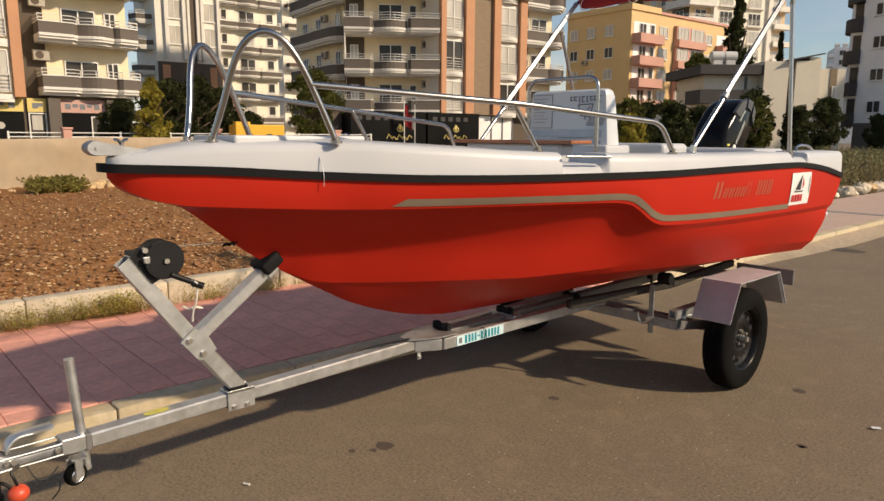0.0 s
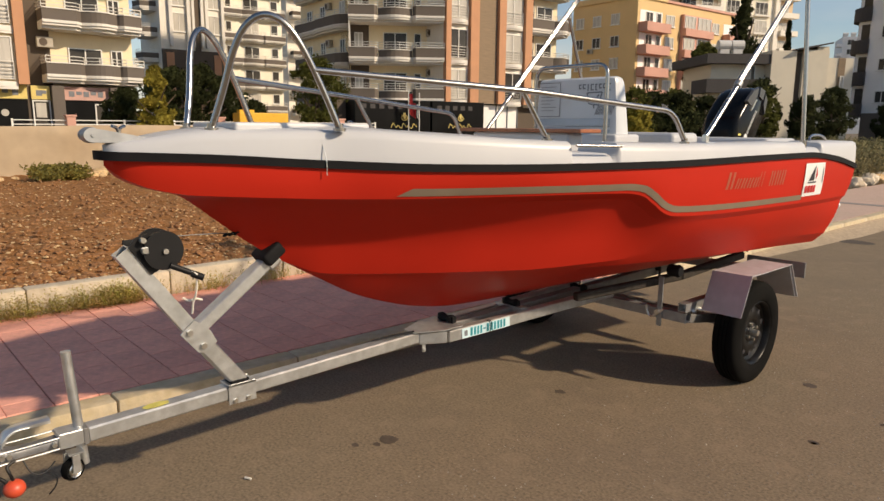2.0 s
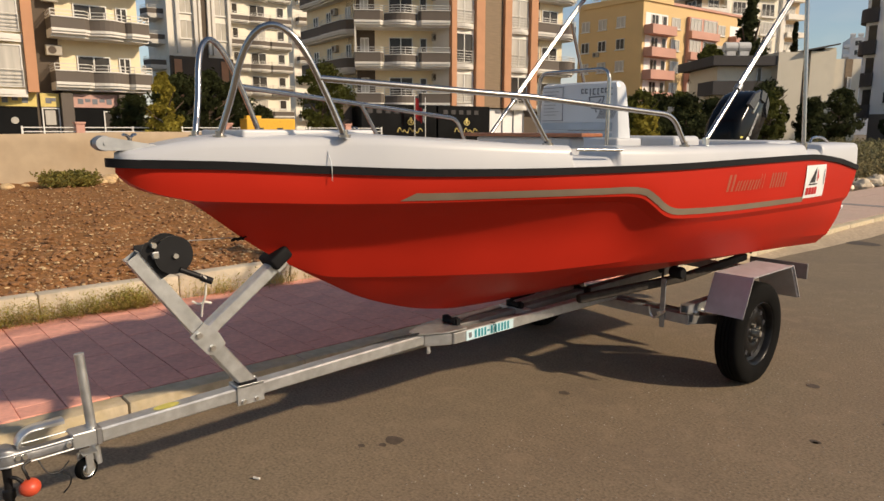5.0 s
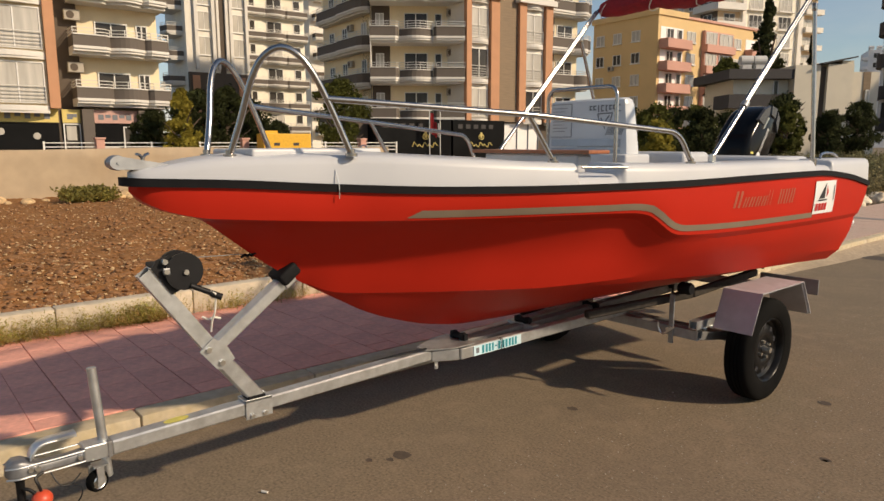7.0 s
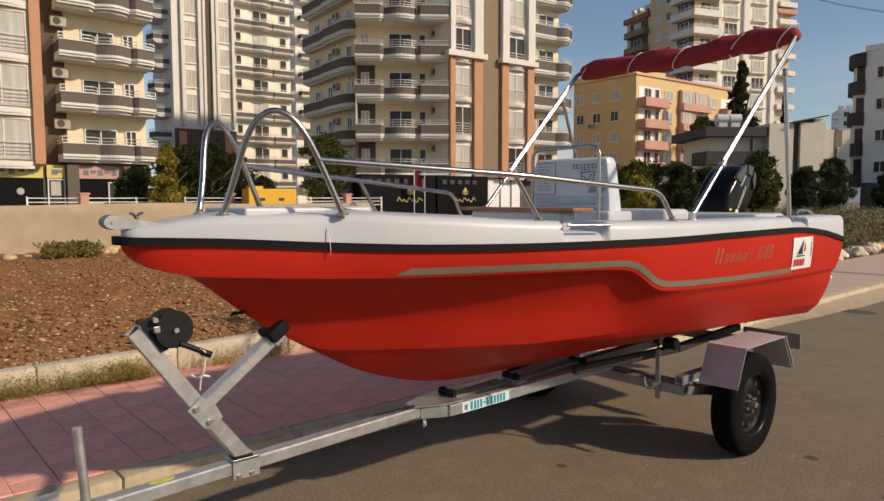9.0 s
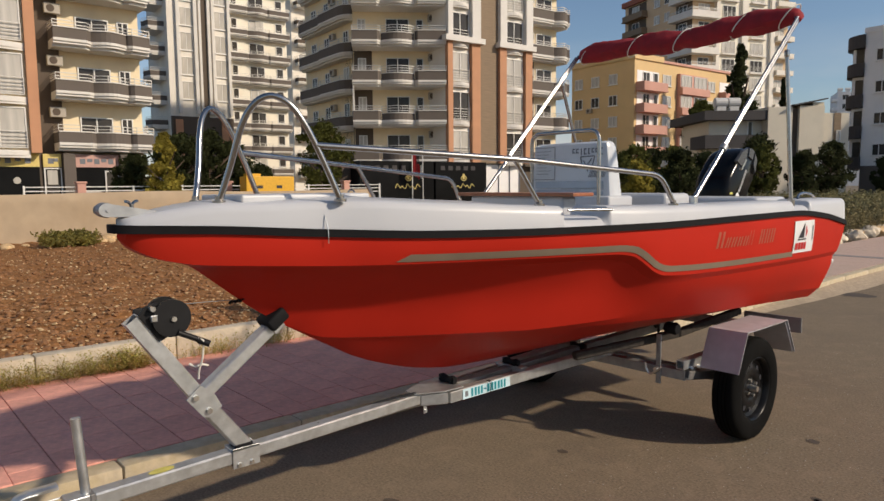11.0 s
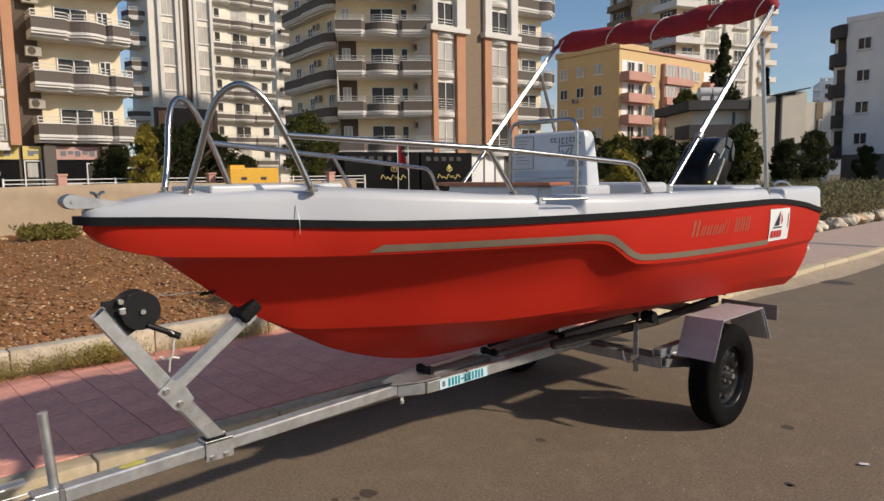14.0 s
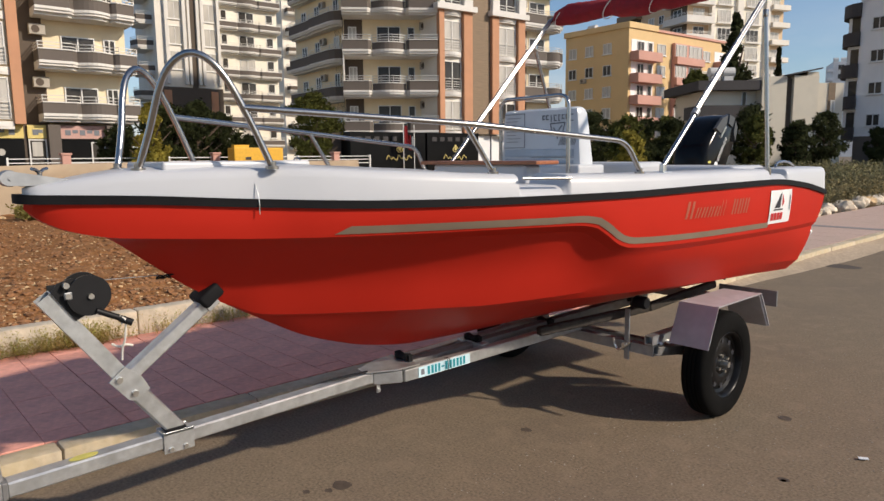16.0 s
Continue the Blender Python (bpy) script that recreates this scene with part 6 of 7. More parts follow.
LE = [2.6 + 3.1 * i for i in range(12)]
eB = BM()
box(eB, 0, -19.2, 0.0, 1.3, -12.9, 1.0), box(eB, -0.02, -19.3, -0.2, 1.4, -12.8, 0.0)
eB = finish("balcony", eB, "brown")
eC = BM()
box(eC, 0, -5.0, 0.0, 1.4, 1.4, 0.95), box(eC, -1.4, 0.0, 0.0, 0.0, 1.4, 0.95), box(eC, -4.6, 0.0, 0.0, -1.4, 1.4, 0.95), box(eC, -4.6, -5.0, -0.25, 1.5, 1.5, 0.0)
eC = finish("corner_balcony", eC, "bandwhite")
eR = BM()
for z in (1.2, 1.4):
    beam(eR, (1.33, -5.0, z), (1.33, 1.33, z), 0.06, 0.06, 0), beam(eR, (1.33, 1.33, z), (-4.6, 1.33, z), 0.06, 0.06, 0)
for y in (-5.0, -3.0, -1.0, 1.3):
    box(eR, 1.3, y - 0.03, 0.95, 1.36, y + 0.03, 1.42)
eR = finish("railing", eR, "railing")
for i, z in enumerate(LE):
    up = LEFT @ Matrix.Translation((0, 0, z))
    if i < 11:
        part("balcony", eB, None, bE, "brown balcony parapet", at=up)
        # a thin dark sheet puts the balcony recess shade on the wall
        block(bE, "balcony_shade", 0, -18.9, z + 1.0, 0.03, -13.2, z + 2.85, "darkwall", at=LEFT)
        window(bE, -17.6, -15.4, z + 0.6, z + 2.5, 0.05, at=LEFT, curtain=i % 2 == 0, sill=False)
    window(bE, -10.8, -9.2, z + 0.9, z + 2.4, 0.02, at=LEFT, curtain=True)
    window(bE, -7.8, -6.4, z + 0.9, z + 2.4, 0.02, at=LEFT, curtain=i % 3 == 0)
    c = part("corner_balcony", eC, None, bE, "pale corner balcony", at=up)
    part("railing", eR, None, c)
    # shade behind the corner balcony, painted as a dark sheet too
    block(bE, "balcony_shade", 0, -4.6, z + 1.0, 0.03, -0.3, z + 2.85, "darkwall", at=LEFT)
    window(bE, -3.8, -1.6, z + 0.4, z + 2.5, 0.05, at=LEFT, curtain=False, sill=False)
    window(bE, 1.2, 3.6, z + 0.2, z + 2.5, -0.18, curtain=i % 2 == 1, sill=False)
    for y in (6.2, 12.7):
        window(bE, y, y + 2.9, z + 0.35, z + 2.45, 0.27, mull=2, rail=True, curtain=(i + int(y)) % 3 != 0)
        block(bE, "window_ledge", 0.25, y - 0.4, z + 0.0, 0.85, y + 3.3, z + 0.22, "bandwhite")
    block(bE, "balcony", -0.2, 18.2, z, 1.2, 22.3, z + 0.9, "ivory")
    window(bE, 18.8, 21.0, z + 0.9, z + 2.4, -0.18, curtain=True, sill=False)
for x in (-19.0, -17.2, -15.0, -13.6):
    a = BM()
    cyl(a, (x, 0.6, 38.9), (x, 2.0, 38.9), 0.55, 12)
    box(a, x - 0.3, 0.8, 37.6, x + 0.3, 1.8, 38.4)
    part("water_tank", a, "tank", bE, "white rooftop water tank")

# house with a dark flat roof
bG = thing("house", "cream two-storey house with a dark flat roof slab", "house", pose(-25.6, 58.9, 0, 0, 0, -40))
block(bG, "wall", -7, -2.3, 0, -0.6, 2.45, 6.95, "house", "cream rendered wall")
block(bG, "roof_slab", -8, -3.1, 6.95, 0.4, 2.42, 7.75, "roofdark", "dark overhanging roof slab")
block(bG, "balcony", -3, -3.0, 4.5, 0.4, 2.42, 5.65, "roofdark", "dark balcony band")
block(bG, "wall", -7, 2.45, 0, 0.5, 4.6, 8.05, "house", "cream rendered wall")
# a dark block paints the shaded gap between the two wall volumes
block(bG, "dark_strip", -7, 4.6, 0, 0.35, 5.12, 7.9, "darkwall")
block(bG, "wall", -7, 5.12, 0, 0.7, 7.3, 8.1, "house", "cream rendered wall")
a = BM()
v = [a.verts.new(p) for p in ((-7, 4.5, 8.08), (1.0, 4.5, 8.08), (1.0, 7.4, 8.62), (-7, 7.4, 8.62))]
f = a.faces.new(v)
ex = bmesh.ops.extrude_face_region(a, geom=[f])
bmesh.ops.translate(a, verts=[e for e in ex["geom"] if isinstance(e, bmesh.types.BMVert)], vec=(0, 0, 0.12))
part("roof", a, "roofdark", bG, "sloping dark roof")
block(bG, "gable_wall", -7, 6.3, 8.1, 0.6, 7.3, 8.40, "house")
block(bG, "wall", -7, 7.3, 0, 0.3, 9.75, 7.5, "house", "cream rendered wall")
block(bG, "dark_strip", 0.3, 8.4, 1.5, 0.36, 9.0, 7.5, "brown")
window(bG, 8.6, 8.95, 4.6, 6.0, 0.38, mull=0, curtain=True, sill=False)
window(bG, 1.15, 1.6, 5.4, 6.9, -0.58, mull=0, curtain=False, sill=False)
for y in (-1.05, 0.1):
    a = BM()
    cyl(a, (-1.2, y - 0.53, 8.62), (-1.2, y + 0.53, 8.62), 0.42, 14)
    box(a, -1.5, y - 0.4, 7.75, -0.9, y + 0.4, 8.25)
    part("water_tank", a, "tank", bG, "white rooftop water tank")

# white block with rounded corner balconies
bF = thing("apartment_building", "greyish white apartment block with rounded dark balconies", "building", pose(-20.5, 74, 0, 0, 0, -4))
block(bF, "wall", 0, 0, 0, 22, 14, 15.6, "greywhite", "greyish white rendered wall")
block(bF, "parapet_wall", -0.1, -0.1, 15.6, 22.1, 14.1, 16.1, "greywhite")
LF = [2.95 + 2.98 * i for i in range(4)]
for z in LF + [14.55]:
    a = BM()
    pts = [(0.0, -0.3)] + [(-2.3 * math.sin(math.pi / 2 * k / 8), 2.4 - 2.7 * math.cos(math.pi / 2 * k / 8)) for k in range(1, 9)] + [(-2.3, 5.0), (0.0, 5.0)]
    lo = [a.verts.new((x, y, -0.28)) for x, y in pts]
    hi = [a.verts.new((x, y, 0.95)) for x, y in pts]
    a.faces.new(lo), a.faces.new(hi)
    for i in range(len(pts)):
        a.faces.new((lo[i], lo[(i + 1) % len(pts)], hi[(i + 1) % len(pts)], hi[i]))
    part("balcony", a, "roofdark", bF, "dark rounded balcony parapet", at=Matrix.Translation((0, 0, z)))
for z in LF:
    block(bF, "balcony_recess", -1.3, 0.6, z + 0.95, 0.0, 5.0, z + 2.70, "greywhite")
    block(bF, "balcony_door", -1.36, 0.7, z + 0.95, -1.30, 1.9, z + 2.4, "pane")
    block(bF, "balcony_door", -1.0, 0.54, z + 0.95, -0.3, 0.6, z + 2.4, "pane")
    for x in (0.98, 5.2, 9.4, 13.6, 17.8):
        window(bF, x, x + 1.2, z + 1.0, z + 2.12, 0.02, at=LEFT, curtain=False)
block(bF, "base_band", 0, -0.08, 0, 22, 0, 3.0, "bandgrey")
# distant block
bI = thing("apartment_tower", "pale distant apartment block on the skyline", "building", pose(-86.5, 262, 0, 0, 0, -62))
block(bI, "wall", -14, 0, 0, 0, 22, 32.5, "greywhite", "pale rendered wall")
for z in [5 + 3.1 * i for i in range(9)]:
    for y in (1.5, 5.5, 9.5, 15):
        window(bI, y, y + 1.9, z, z + 1.7, 0.02, curtain=False)
    block(bI, "balcony", -4, -1.6, z - 0.5, 0, 0, z + 0.5, "greywhite")
for y in (0.8, 3.2, 5.6, 9, 12):
    a = BM()
    box(a, -6, y, 32.5, -4, y + 1.2, 33.4)
    cyl(a, (-5.5, y, 33.9), (-5.5, y + 1.6, 33.9), 0.6, 12)
    part("roof_tank", a, "tank", bI)


# ---- street furniture beyond the plot ----
fence = thing("railing_fence", "white two-rail fence with salmon posts along the far street", "fence")
p0, p1 = Vector((-35.5, 6, 0)), Vector((-33.2, 25.5, 0))
n = 9
for i in range(n):
    p = p0.lerp(p1, i / (n - 1))
    a = BM()
    box(a, p.x - 0.2, p.y - 0.2, 0, p.x + 0.2, p.y + 0.2, 1.75, 0.02)
    box(a, p.x - 0.25, p.y - 0.25, 1.75, p.x + 0.25, p.y + 0.25, 1.85, 0.02)
    part("post", a, "pink" if i % 3 == 1 else "frame", fence) if i % 3 == 1 else part("post", box(BM(), p.x - 0.04, p.y - 0.04, 0, p.x + 0.04, p.y + 0.04, 1.65), "frame", fence)
for z in (1.16, 1.38, 1.58):
    a = BM()
    beam(a, p0 + Vector((0, 0, z)), p1 + Vector((0, 0, z)), 0.045, 0.045, 0)
    part("rail", a, "frame", fence)
gen = thing("generator_container", "yellow generator container on the far street", "container", pose(-32.2, 17.4, 0, 0, 0, -8))
part("body", box(BM(), -1.2, -1.45, 0.2, 0, 1.30, 2.08, 0.04), "truckyellow", gen, "yellow steel body")
for y in (-1.15, -0.05):
    part("vent_panel", box(BM(), 0.0, y + 0.3, 1.42, 0.015, y + 0.62, 1.58), "roofdark", gen)
for y in (-1.4, 0.15):
    part("skid", box(BM(), -1.1, y, 0.0, -0.1, y + 1.1, 0.2), "roofdark", gen)
part("exhaust_box", box(BM(), -0.9, -1.3, 2.08, -0.4, -0.5, 2.24), "truckyellow", gen)


# ---- trees ----
def tree(name, x, y, h, w, mat, label, seed, kind="round", trunk=0.3, leaf=0.16, n=2600):
    r = random.Random(seed)
    t = thing(name, label, "tree", pose(x, y, 0))
    a = BM()
    top = h * (0.95 if kind == "cone" else 0.6)
    tube(a, smoothed([(0, 0, -0.1), (0.03 * h * r.uniform(-1, 1), 0.03 * h * r.uniform(-1, 1), top * 0.5), (0, 0, top)], 5), [0.035 * h * (1 - 0.085 * k) * (0.6 if kind == "cone" else 1) for k in range(11)], 8)
    stem_part = part("trunk", a, "bark", t)
    for k in range(9):
        z = h * r.uniform(trunk, 0.75)
        an = r.uniform(0, 6.28)
        reach = w * 0.42 * (1.1 - z / h if kind == "cone" else 1)
        e = (reach * math.cos(an), reach * math.sin(an), z + 0.1 * h)
        a = BM()
        tube(a, [(0, 0, z * 0.8), (e[0] * 0.5, e[1] * 0.5, z * 0.9 + 0.03 * h), e], [0.012 * h, 0.008 * h, 0.004 * h], 6)
        part("limb", a, "bark", stem_part)
    vs, fs = [], []
    lumps = []
    for k in range(85 if kind == "round" else 110):
        an, q = r.uniform(0, 6.28), r.random() ** 0.6
        zz = r.uniform(trunk, 1.0)
        if kind != "round":
            rad = (1.02 - zz) / (1.02 - trunk)
            rad = min(1, rad ** 0.6 * 1.05) if kind == "broad" else rad * (0.72 + 0.4 * (zz * 9 % 1 < 0.45))
            lumps.append((q * 0.42 * w * rad * math.cos(an), q * 0.42 * w * rad * math.sin(an), zz * h, (0.085 if kind == "cone" else 0.07) * w * (0.35 + rad)))
        else:
            rad = math.sqrt(max(0.05, 1 - ((zz - (trunk + 1) / 2) / ((1 - trunk) / 2)) ** 2))
            lumps.append((q * 0.44 * w * rad * math.cos(an), q * 0.44 * w * rad * math.sin(an), zz * h * 0.93, w * r.uniform(0.04, 0.11)))
    for k in range(n):
        cx, cy, cz, rr = lumps[r.randrange(len(lumps))]
        d = Vector((r.gauss(0, 1), r.gauss(0, 1), r.gauss(0, 1) * 0.85)).normalized() * rr * r.uniform(0.3, 1.45)
        c = Vector((cx, cy, max(cz, 0.06 * h))) + d
        s = leaf * r.uniform(0.6, 1.5)
        u = Vector((r.gauss(0, 1), r.gauss(0, 1), r.gauss(0, 1))).normalized()
        v = u.orthogonal().normalized()
        i = len(vs)
        vs += [tuple(c - u * s), tuple(c + v * s * 0.5), tuple(c + u * s), tuple(c - v * s * 0.5)]
        fs.append((i, i + 1, i + 2, i + 3))
    me = bpy.data.meshes.new("crown")
    me.from_pydata(vs, [], fs)
    me.materials.append(M[mat])
    part("crown", me, None, t)
    return t


for spec in (
    ("conifer", -34.0, 12.2, 4.3, 2.5, "leaf_olive", "olive-green conical conifer on the far street", 1, "broad", 0.06),
    ("tree", -36.9, 11.6, 3.4, 2.6, "leaf_dark", "low green tree beside the conifer", 2, "round", 0.2),
    ("tree", -39.4, 15.0, 5.0, 3.4, "leaf_dark", "dark dense tree between the buildings", 3, "round", 0.12),
    ("tree", -40.0, 17.2, 5.2, 3.4, "leaf_dark", "dark dense tree between the buildings", 4, "round", 0.12),
    ("tree", -40.6, 18.9, 4.6, 3.0, "leaf_dark", "dark dense tree between the buildings", 5, "round", 0.12),
    ("shrub", -38.6, 19.8, 3.0, 2.4, "leaf_dark", "dark rounded shrub behind the fence", 6, "round", 0.1),
    ("tree", -38.1, 24.3, 6.0, 4.3, "leaf_green", "round green tree before the apartment block", 7, "round", 0.2),
    ("tree", -27.4, 41.5, 4.6, 3.6, "leaf_dark", "dark dense roadside tree", 8, "round", 0.08),
    ("shrub", -20.6, 35.6, 2.9, 2.2, "leaf_olive", "yellowish green roadside shrub", 9, "round", 0.06),
    ("tree", -23.0, 39.0, 4.1, 3.0, "leaf_green", "dark dense roadside tree", 10, "round", 0.08),
    ("tree", -21.6, 42.2, 3.9, 3.0, "leaf_dark", "dark dense roadside tree", 12, "round", 0.08),
    ("tree", -22.6, 41.0, 4.0, 3.2, "leaf_dark", "dark dense roadside tree", 31, "round", 0.05),
    ("tree", -23.6, 44.6, 4.2, 3.2, "leaf_green", "green roadside tree beside darker ones", 32, "round", 0.05),
    ("tree", -30.7, 62.2, 9.6, 3.6, "leaf_green", "tall green tree beside the house", 13, "round", 0.45),
    ("tree", -22.2, 46.8, 3.8, 3.2, "leaf_dark", "dark dense roadside tree", 14, "round", 0.08),
    ("tree", -20.6, 51.7, 5.3, 3.6, "leaf_dark", "tall dark tree before the house", 15, "round", 0.12),
    ("tree", -17.9, 58.9, 4.9, 3.3, "leaf_dark", "dark dense roadside tree", 16, "round", 0.08),
    ("tree", -17.6, 52.6, 3.9, 2.6, "leaf_dark", "dark tree before the house", 41, "round", 0.1),
    ("tree", -19.5, 50.2, 4.3, 2.6, "leaf_green", "dark green tree before the house", 42, "round", 0.1),
    ("conifer", -37.4, 84.2, 18.6, 7.2, "leaf_dark", "tall dark spruce behind the house", 17, "cone", 0.25),
    ("conifer", -34.38, 89.68, 14.39, 1.7, "leaf_dark", "slim dark cypress behind the house", 18, "cone", 0.3),
    ("tree", -16.6, 67.5, 3.7, 2.2, "leaf_dark", "dark tree before the white block", 19, "round", 0.15),
    ("tree", -18.2, 53.9, 3.2, 2.2, "leaf_dark", "green tree before the house", 20, "round", 0.2),
):
    tree(*spec[:8], kind=spec[8], trunk=spec[9], leaf=0.10 if spec[3] < 9 else 0.24, n=9000)

# overhead wires from the far tower to the roof of the white block
wire = thing("overhead_wire", "thin overhead wires running to a roof", "wire")
for k in (0.0, 0.6):
    a = BM()
    e0, e1 = Vector((-62.4, 136 + k, 46.2)), Vector((-8, 79 + 2 * k, 16.55))
    tube(a, [e0.lerp(e1, t) - Vector((0, 0, 2.0 * math.sin(math.pi * t) ** 1.0)) for t in [i / 24 for i in range(25)]], 0.025, 5)
    part("strand", a, "wire", wire)

# ---- kerbs and pavers ----
kerbs = []
for side, x0, x1, z0, z1, mat, top, nm in ((0, KERB - 0.14, KERB, -0.03, 0.125, "kerb", 0.03, "kerb_stone"), (1, INNER - 0.14, INNER, 0.0, 0.31, "kerb_in", 0.02, "kerb_stone")):
    k = thing("road_kerb" if side == 0 else "plot_kerb", "worn ochre-stained concrete kerb along the street" if side == 0 else "pale concrete kerb holding back the soil", "kerb", kind="structure")
    a = BM()
    L = 0.994
    box(a, x0, 0, z0, x1, L, z1, 0.012, 2)
    me = finish(nm, a, mat, True)
    stones = range(-6, 40) if side == 0 else range(-6, 14)
    for i in stones:
        r2 = random.Random(i * 7 + side)
        o = part(nm, me, None, k, at=Matrix.Translation((r2.uniform(-0.004, 0.004), i * 1.0 + 0.25, r2.uniform(-0.003, 0.003))))
    if side == 0:
        part("kerb_run", box(BM(), x0, 40.25, z0, x1, 100, z1), mat, k)
PW, PL = 0.2, 0.30
metas = {}
rr = random.Random(4)
x_in, x_out = INNER + 0.004, KERB - 0.144
for j in range(-8, 37):
    y = j * PW
    gap = 0.0045 if j % 3 == 0 else 0.0018
    x = x_out
    first = (j % 2) * PL / 2
    while x > x_in + 0.02:
        w = first if first else PL
        first = 0
        w = min(w, x - x_in)
        worn = rr.random() < (y - 4.6) / 2.4
        key = (round(w, 3), gap, worn)
        if key not in metas:
            a = BM()
            box(a, -w + 0.002, gap, 0, -0.002, PW, 0.018, 0.003, 1)
            metas[key] = finish("paver", a, "paver_dusty" if worn else "paver")
        part("paver", metas[key], None, pavement, at=Matrix.Translation((x, y, 0.106 + rr.uniform(-0.0015, 0.0015))))
        x -= w
for ys, mat in (([-29.8 + 0.6 * i for i in range(47)], "paver"), ([7.4 + 0.6 * i for i in range(155)], "paver_dusty")):
    a = BM()
    for y in ys:
        for i in range(3):
            w = (x_out - x_in) / 3
            box(a, x_in + w * i + 0.002, y + 0.008, 0.1, x_in + w * (i + 1) - 0.002, y + 0.6, 0.124)
    far_pavers = part("paver_run", a, mat, pavement)
    far_pavers["kind"] = "stuff"
part("channel", box(BM(), x_in + 0.3, 13.15, 0.11, x_out, 13.42, 0.128), "channel", pavement, "grey channel stones across the footway")
# sand blown against the foot of the kerb
a = BM()
rows = []
for i in range(120):
    y = 5.4 + 0.3 * i
    k = min(1.0, (y - 5.4) / 4.5) * (0.85 + 0.3 * noise.noise((y * 0.7, 2, 5)))
    rows.append([(KERB - 0.02, y, 0.004 + 0.082 * k), (KERB + 0.06 * k, y, 0.003 + 0.062 * k), (KERB + 0.02 + 0.26 * k, y, 0.001 + 0.012 * k), (KERB + 0.03 + 0.42 * k, y, -0.004)])
loft(a, rows)
solid("gutter_dust", a, "dust", "pale sand blown against the foot of the kerb", "sand", kind="stuff", smooth=True)

# ---- weeds and loose things on the ground ----
clumps = [(random.Random(k).uniform(-1.9, 1.0), random.Random(k + 50).uniform(0.06, 0.16)) for k in range(26)]
sparse = [(random.Random(k + 90).uniform(1.25, 2.9), random.Random(k + 150).uniform(0.05, 0.1)) for k in range(8)] + [(random.Random(k + 200).uniform(3, 16), 0.12) for k in range(16)]


def kerb_foot(r):
    y, s = r.choice(clumps) if r.random() < 0.82 else r.choice(sparse)
    return (INNER + 0.012 + abs(r.gauss(0, 0.045)), y + r.gauss(0, s), 0.118)


weeds("kerb_weeds", "weed_bright", 2600, kerb_foot, 0.04, 0.20, 0.011, "green weeds growing along the pale kerb", 21, 0.7, 0.3)
weeds("kerb_dry_weeds", "drygrass", 2600, kerb_foot, 0.03, 0.18, 0.009, "dry yellow weeds growing along the pale kerb", 22, 0.8, 0.3)
weeds("plot_weeds", "weed", 1100, lambda r: (-12.6 + r.gauss(0, 0.2), r.choice((r.gauss(2.45, 0.12), r.gauss(2.72, 0.16), r.gauss(2.92, 0.10))), 0.36), 0.08, 0.31, 0.03, "green weeds at the foot of the boundary wall", 23, 0.8)
weeds("verge_grass", "verge_dry", 8000, lambda r: (-3.3 - 8.5 * r.random() ** 1.3, r.uniform(14, 42), 0.15), 0.3, 0.95, 0.022, "tall dry grass on the verge", 24, 0.9)
weeds("verge_green", "verge_green", 5500, lambda r: (-3.8 - 9 * r.random() ** 1.2, r.uniform(16, 44), 0.15), 0.3, 1.0, 0.04, "rough green undergrowth on the verge", 25, 0.9)
for i, (x, y, s) in enumerate(((-13.6, 4.9, 0.22), (-13.5, 5.4, 0.16), (-13.7, 5.9, 0.2), (-13.5, 1.2, 0.2), (-13.3, 0.4, 0.16), (-13.2, -0.3, 0.2), (-13.4, 0.9, 0.12), (-13.1, 1.7, 0.14), (-13.0, 3.42, 0.13), (-13.15, 3.62, 0.19), (-12.9, 3.55, 0.09), (-13.0, 3.84, 0.16), (-13.3, 4.1, 0.13), (-13.2, 2.02, 0.08), (-13.1, 1.35, 0.07))):
    a = BM()
    bmesh.ops.create_icosphere(a, subdivisions=2, radius=s)
    for v in a.verts:
        v.co *= 1 + 0.35 * noise.noise(v.co * 4 + Vector((i * 3, 0, 0)))
        v.co.z *= 0.7
    solid("rock", a, "stone", "rough pale rock lying on the verge", "rock", m=pose(x, y, soil_z(x, y) if x < -10 else 0.2), group="loose rocks")
# rubble edging where the plot kerb ends
r = random.Random(61)
for i in range(34):
    a = BM()
    bmesh.ops.create_icosphere(a, subdivisions=2, radius=r.uniform(0.10, 0.26))
    for v in a.verts:
        v.co *= 1 + 0.45 * noise.noise(v.co * 5 + Vector((i * 3, 7, 0)))
        v.co.z *= 0.75
    y = 14.3 + 0.36 * i
    solid("rock", a, "stone_pale" if i % 4 else "stone", "rough pale rubble stone edging the footway", "rock", m=pose(-3.08 - 0.045 * (y - 14) + r.uniform(-0.16, 0.14), y + r.uniform(-0.1, 0.1), 0.17, 0, 0, r.uniform(0, 180)), group="rubble edging")
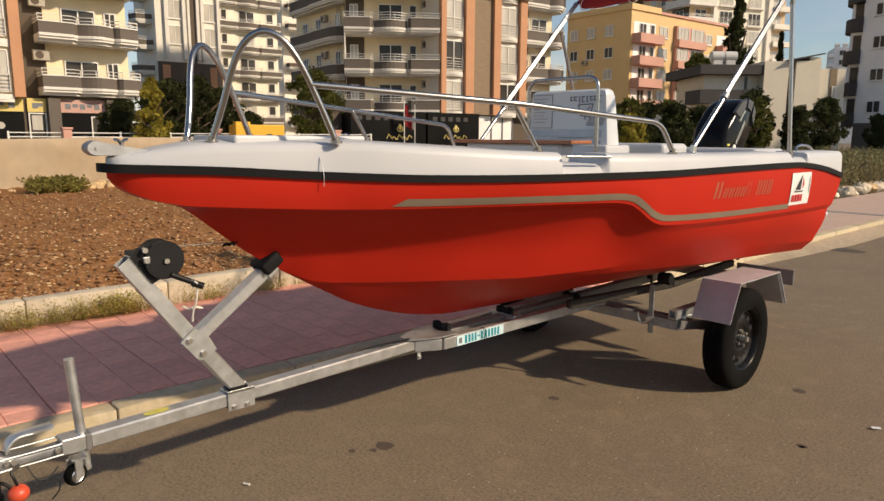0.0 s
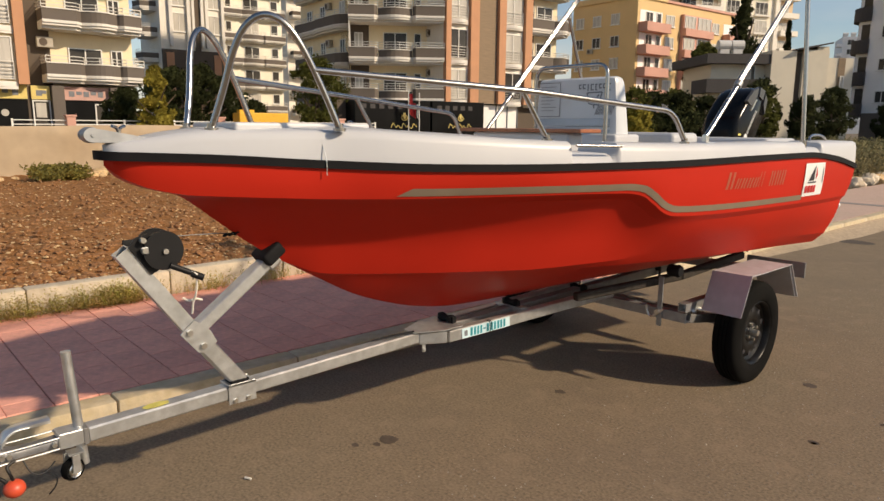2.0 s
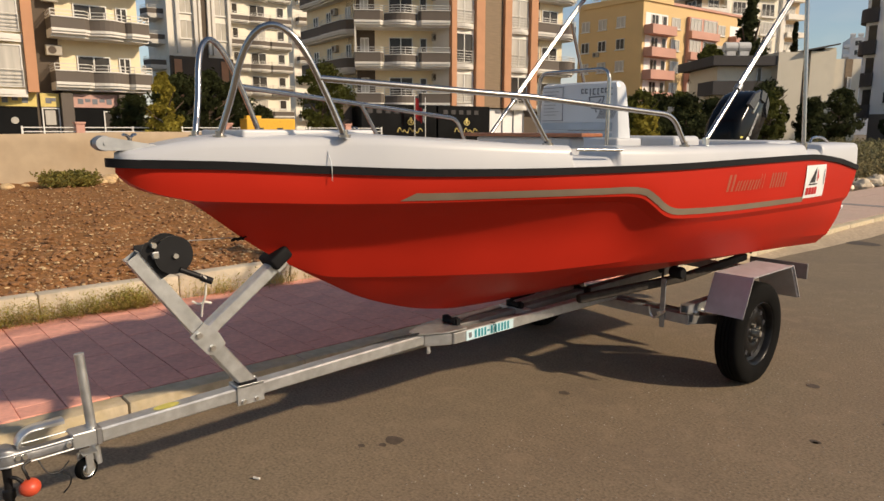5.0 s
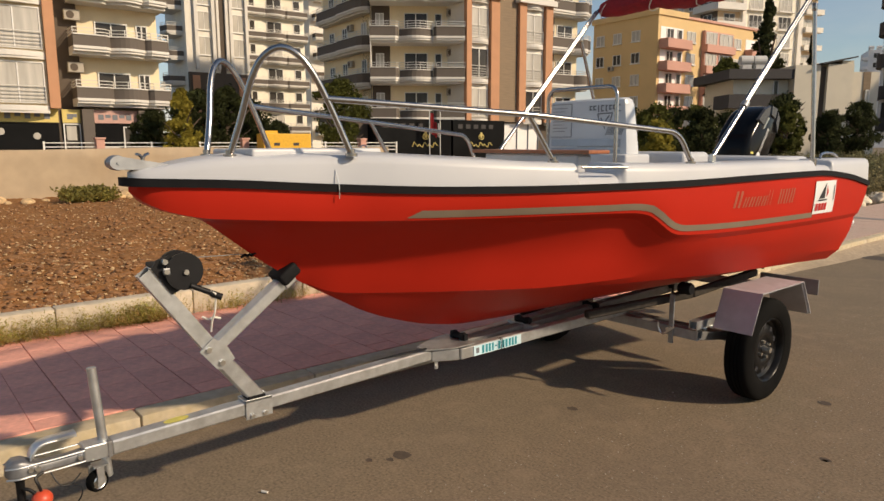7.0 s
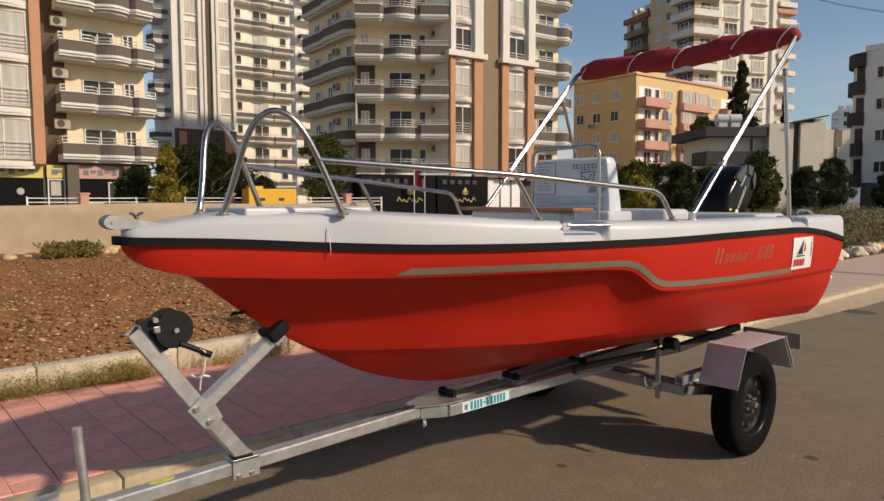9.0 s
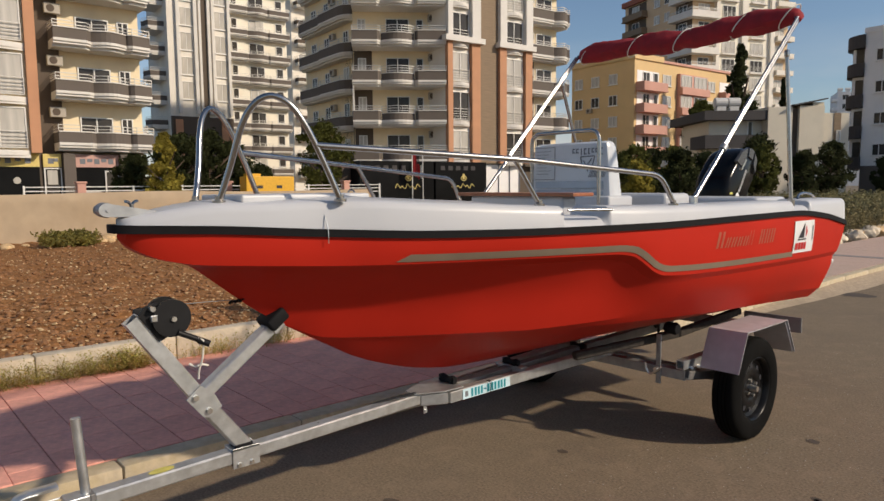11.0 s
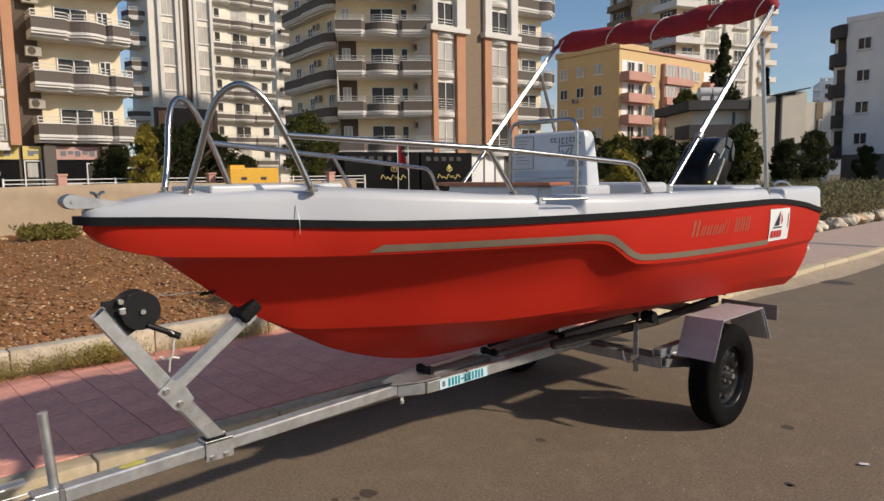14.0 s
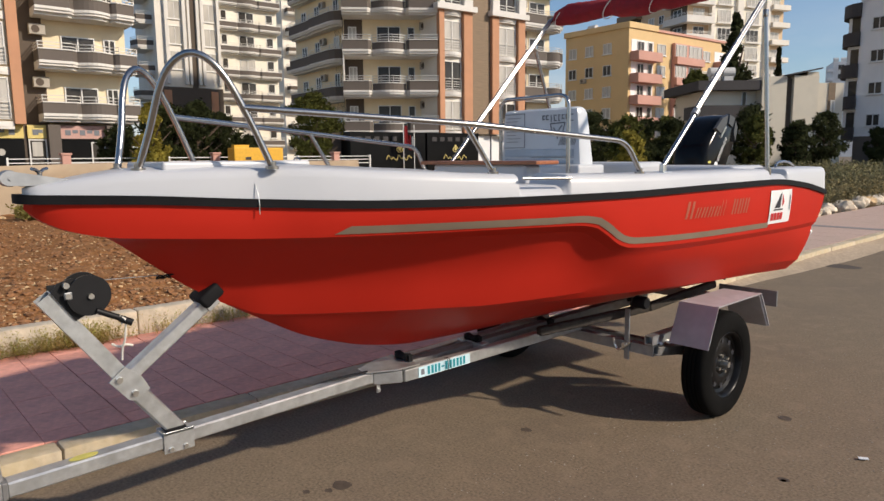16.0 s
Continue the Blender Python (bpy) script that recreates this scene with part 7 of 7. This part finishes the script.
# stains and litter on the asphalt
for i, (x, y, s) in enumerate(((0.06, 1.15, 0.05), (0.06, 1.08, 0.022), (1.105, 3.425, 0.042), (0.215, 2.243, 0.032), (1.405, 2.652, 0.014), (1.40, 2.66, 0.026), (0.0, 1.0, 0.02), (-0.486, 9.33, 0.22))):
    a = BM()
    ring = [a.verts.new((s * (1 + 0.3 * noise.noise((math.cos(k * 0.39) * 1.5, math.sin(k * 0.39) * 1.5, i * 5.0))) * math.cos(k * 0.3927), s * (0.8 + 0.3 * noise.noise((math.cos(k * 0.39), math.sin(k * 0.39), i * 9.0))) * math.sin(k * 0.3927), 0)) for k in range(16)]
    a.faces.new(ring)
    solid("oil_stain", a, "stain", "small dark oil stain on the asphalt", "stain", m=pose(x, y, 0.0012), kind="structure")
for x, y, an in ((-0.03, 0.48, 30), (1.72, 3.2, 70)):
    solid("cigarette_end", cyl(BM(), (-0.015, 0, 0.006), (0.015, 0, 0.006), 0.005, 8), "cord", "pale cigarette end on the asphalt", "litter", m=pose(x, y, 0.002, 0, 0, an))
scrap = BM()
box(scrap, -0.022, -0.012, 0.0, 0.022, 0.012, 0.004, 0.0015)
for v in scrap.verts:
    v.co.z += 0.006 * abs(v.co.x) / 0.02
solid("paper_scrap", scrap, "sticker", "small white paper scrap on the asphalt", "litter", m=pose(1.579, 3.15, 0.001, 0, 0, 35))
# fine grit loose on the asphalt
r = random.Random(77)
vs, fs = [], []
for _ in range(6000):
    x, y = r.uniform(0.4, 3.2), r.uniform(0.4, 6.5)
    s = 0.0009 + 0.0042 * r.random() ** 3
    h = s * r.uniform(0.6, 1.0)
    i = len(vs)
    vs += [(x - s, y - s * 0.6, 0.0), (x + s * 0.7, y - s, 0.0), (x + s, y + s * 0.8, 0.0), (x - s * 0.6, y + s, 0.0), (x, y, h + 0.001)]
    fs += [(i, i + 1, i + 4), (i + 1, i + 2, i + 4), (i + 2, i + 3, i + 4), (i + 3, i, i + 4)]
me = bpy.data.meshes.new("road_grit")
me.from_pydata(vs, [], fs)
me.materials.append(M["grit"])
tagged(new("road_grit", me), "fine pale grit scattered over the asphalt", "grit", kind="stuff")
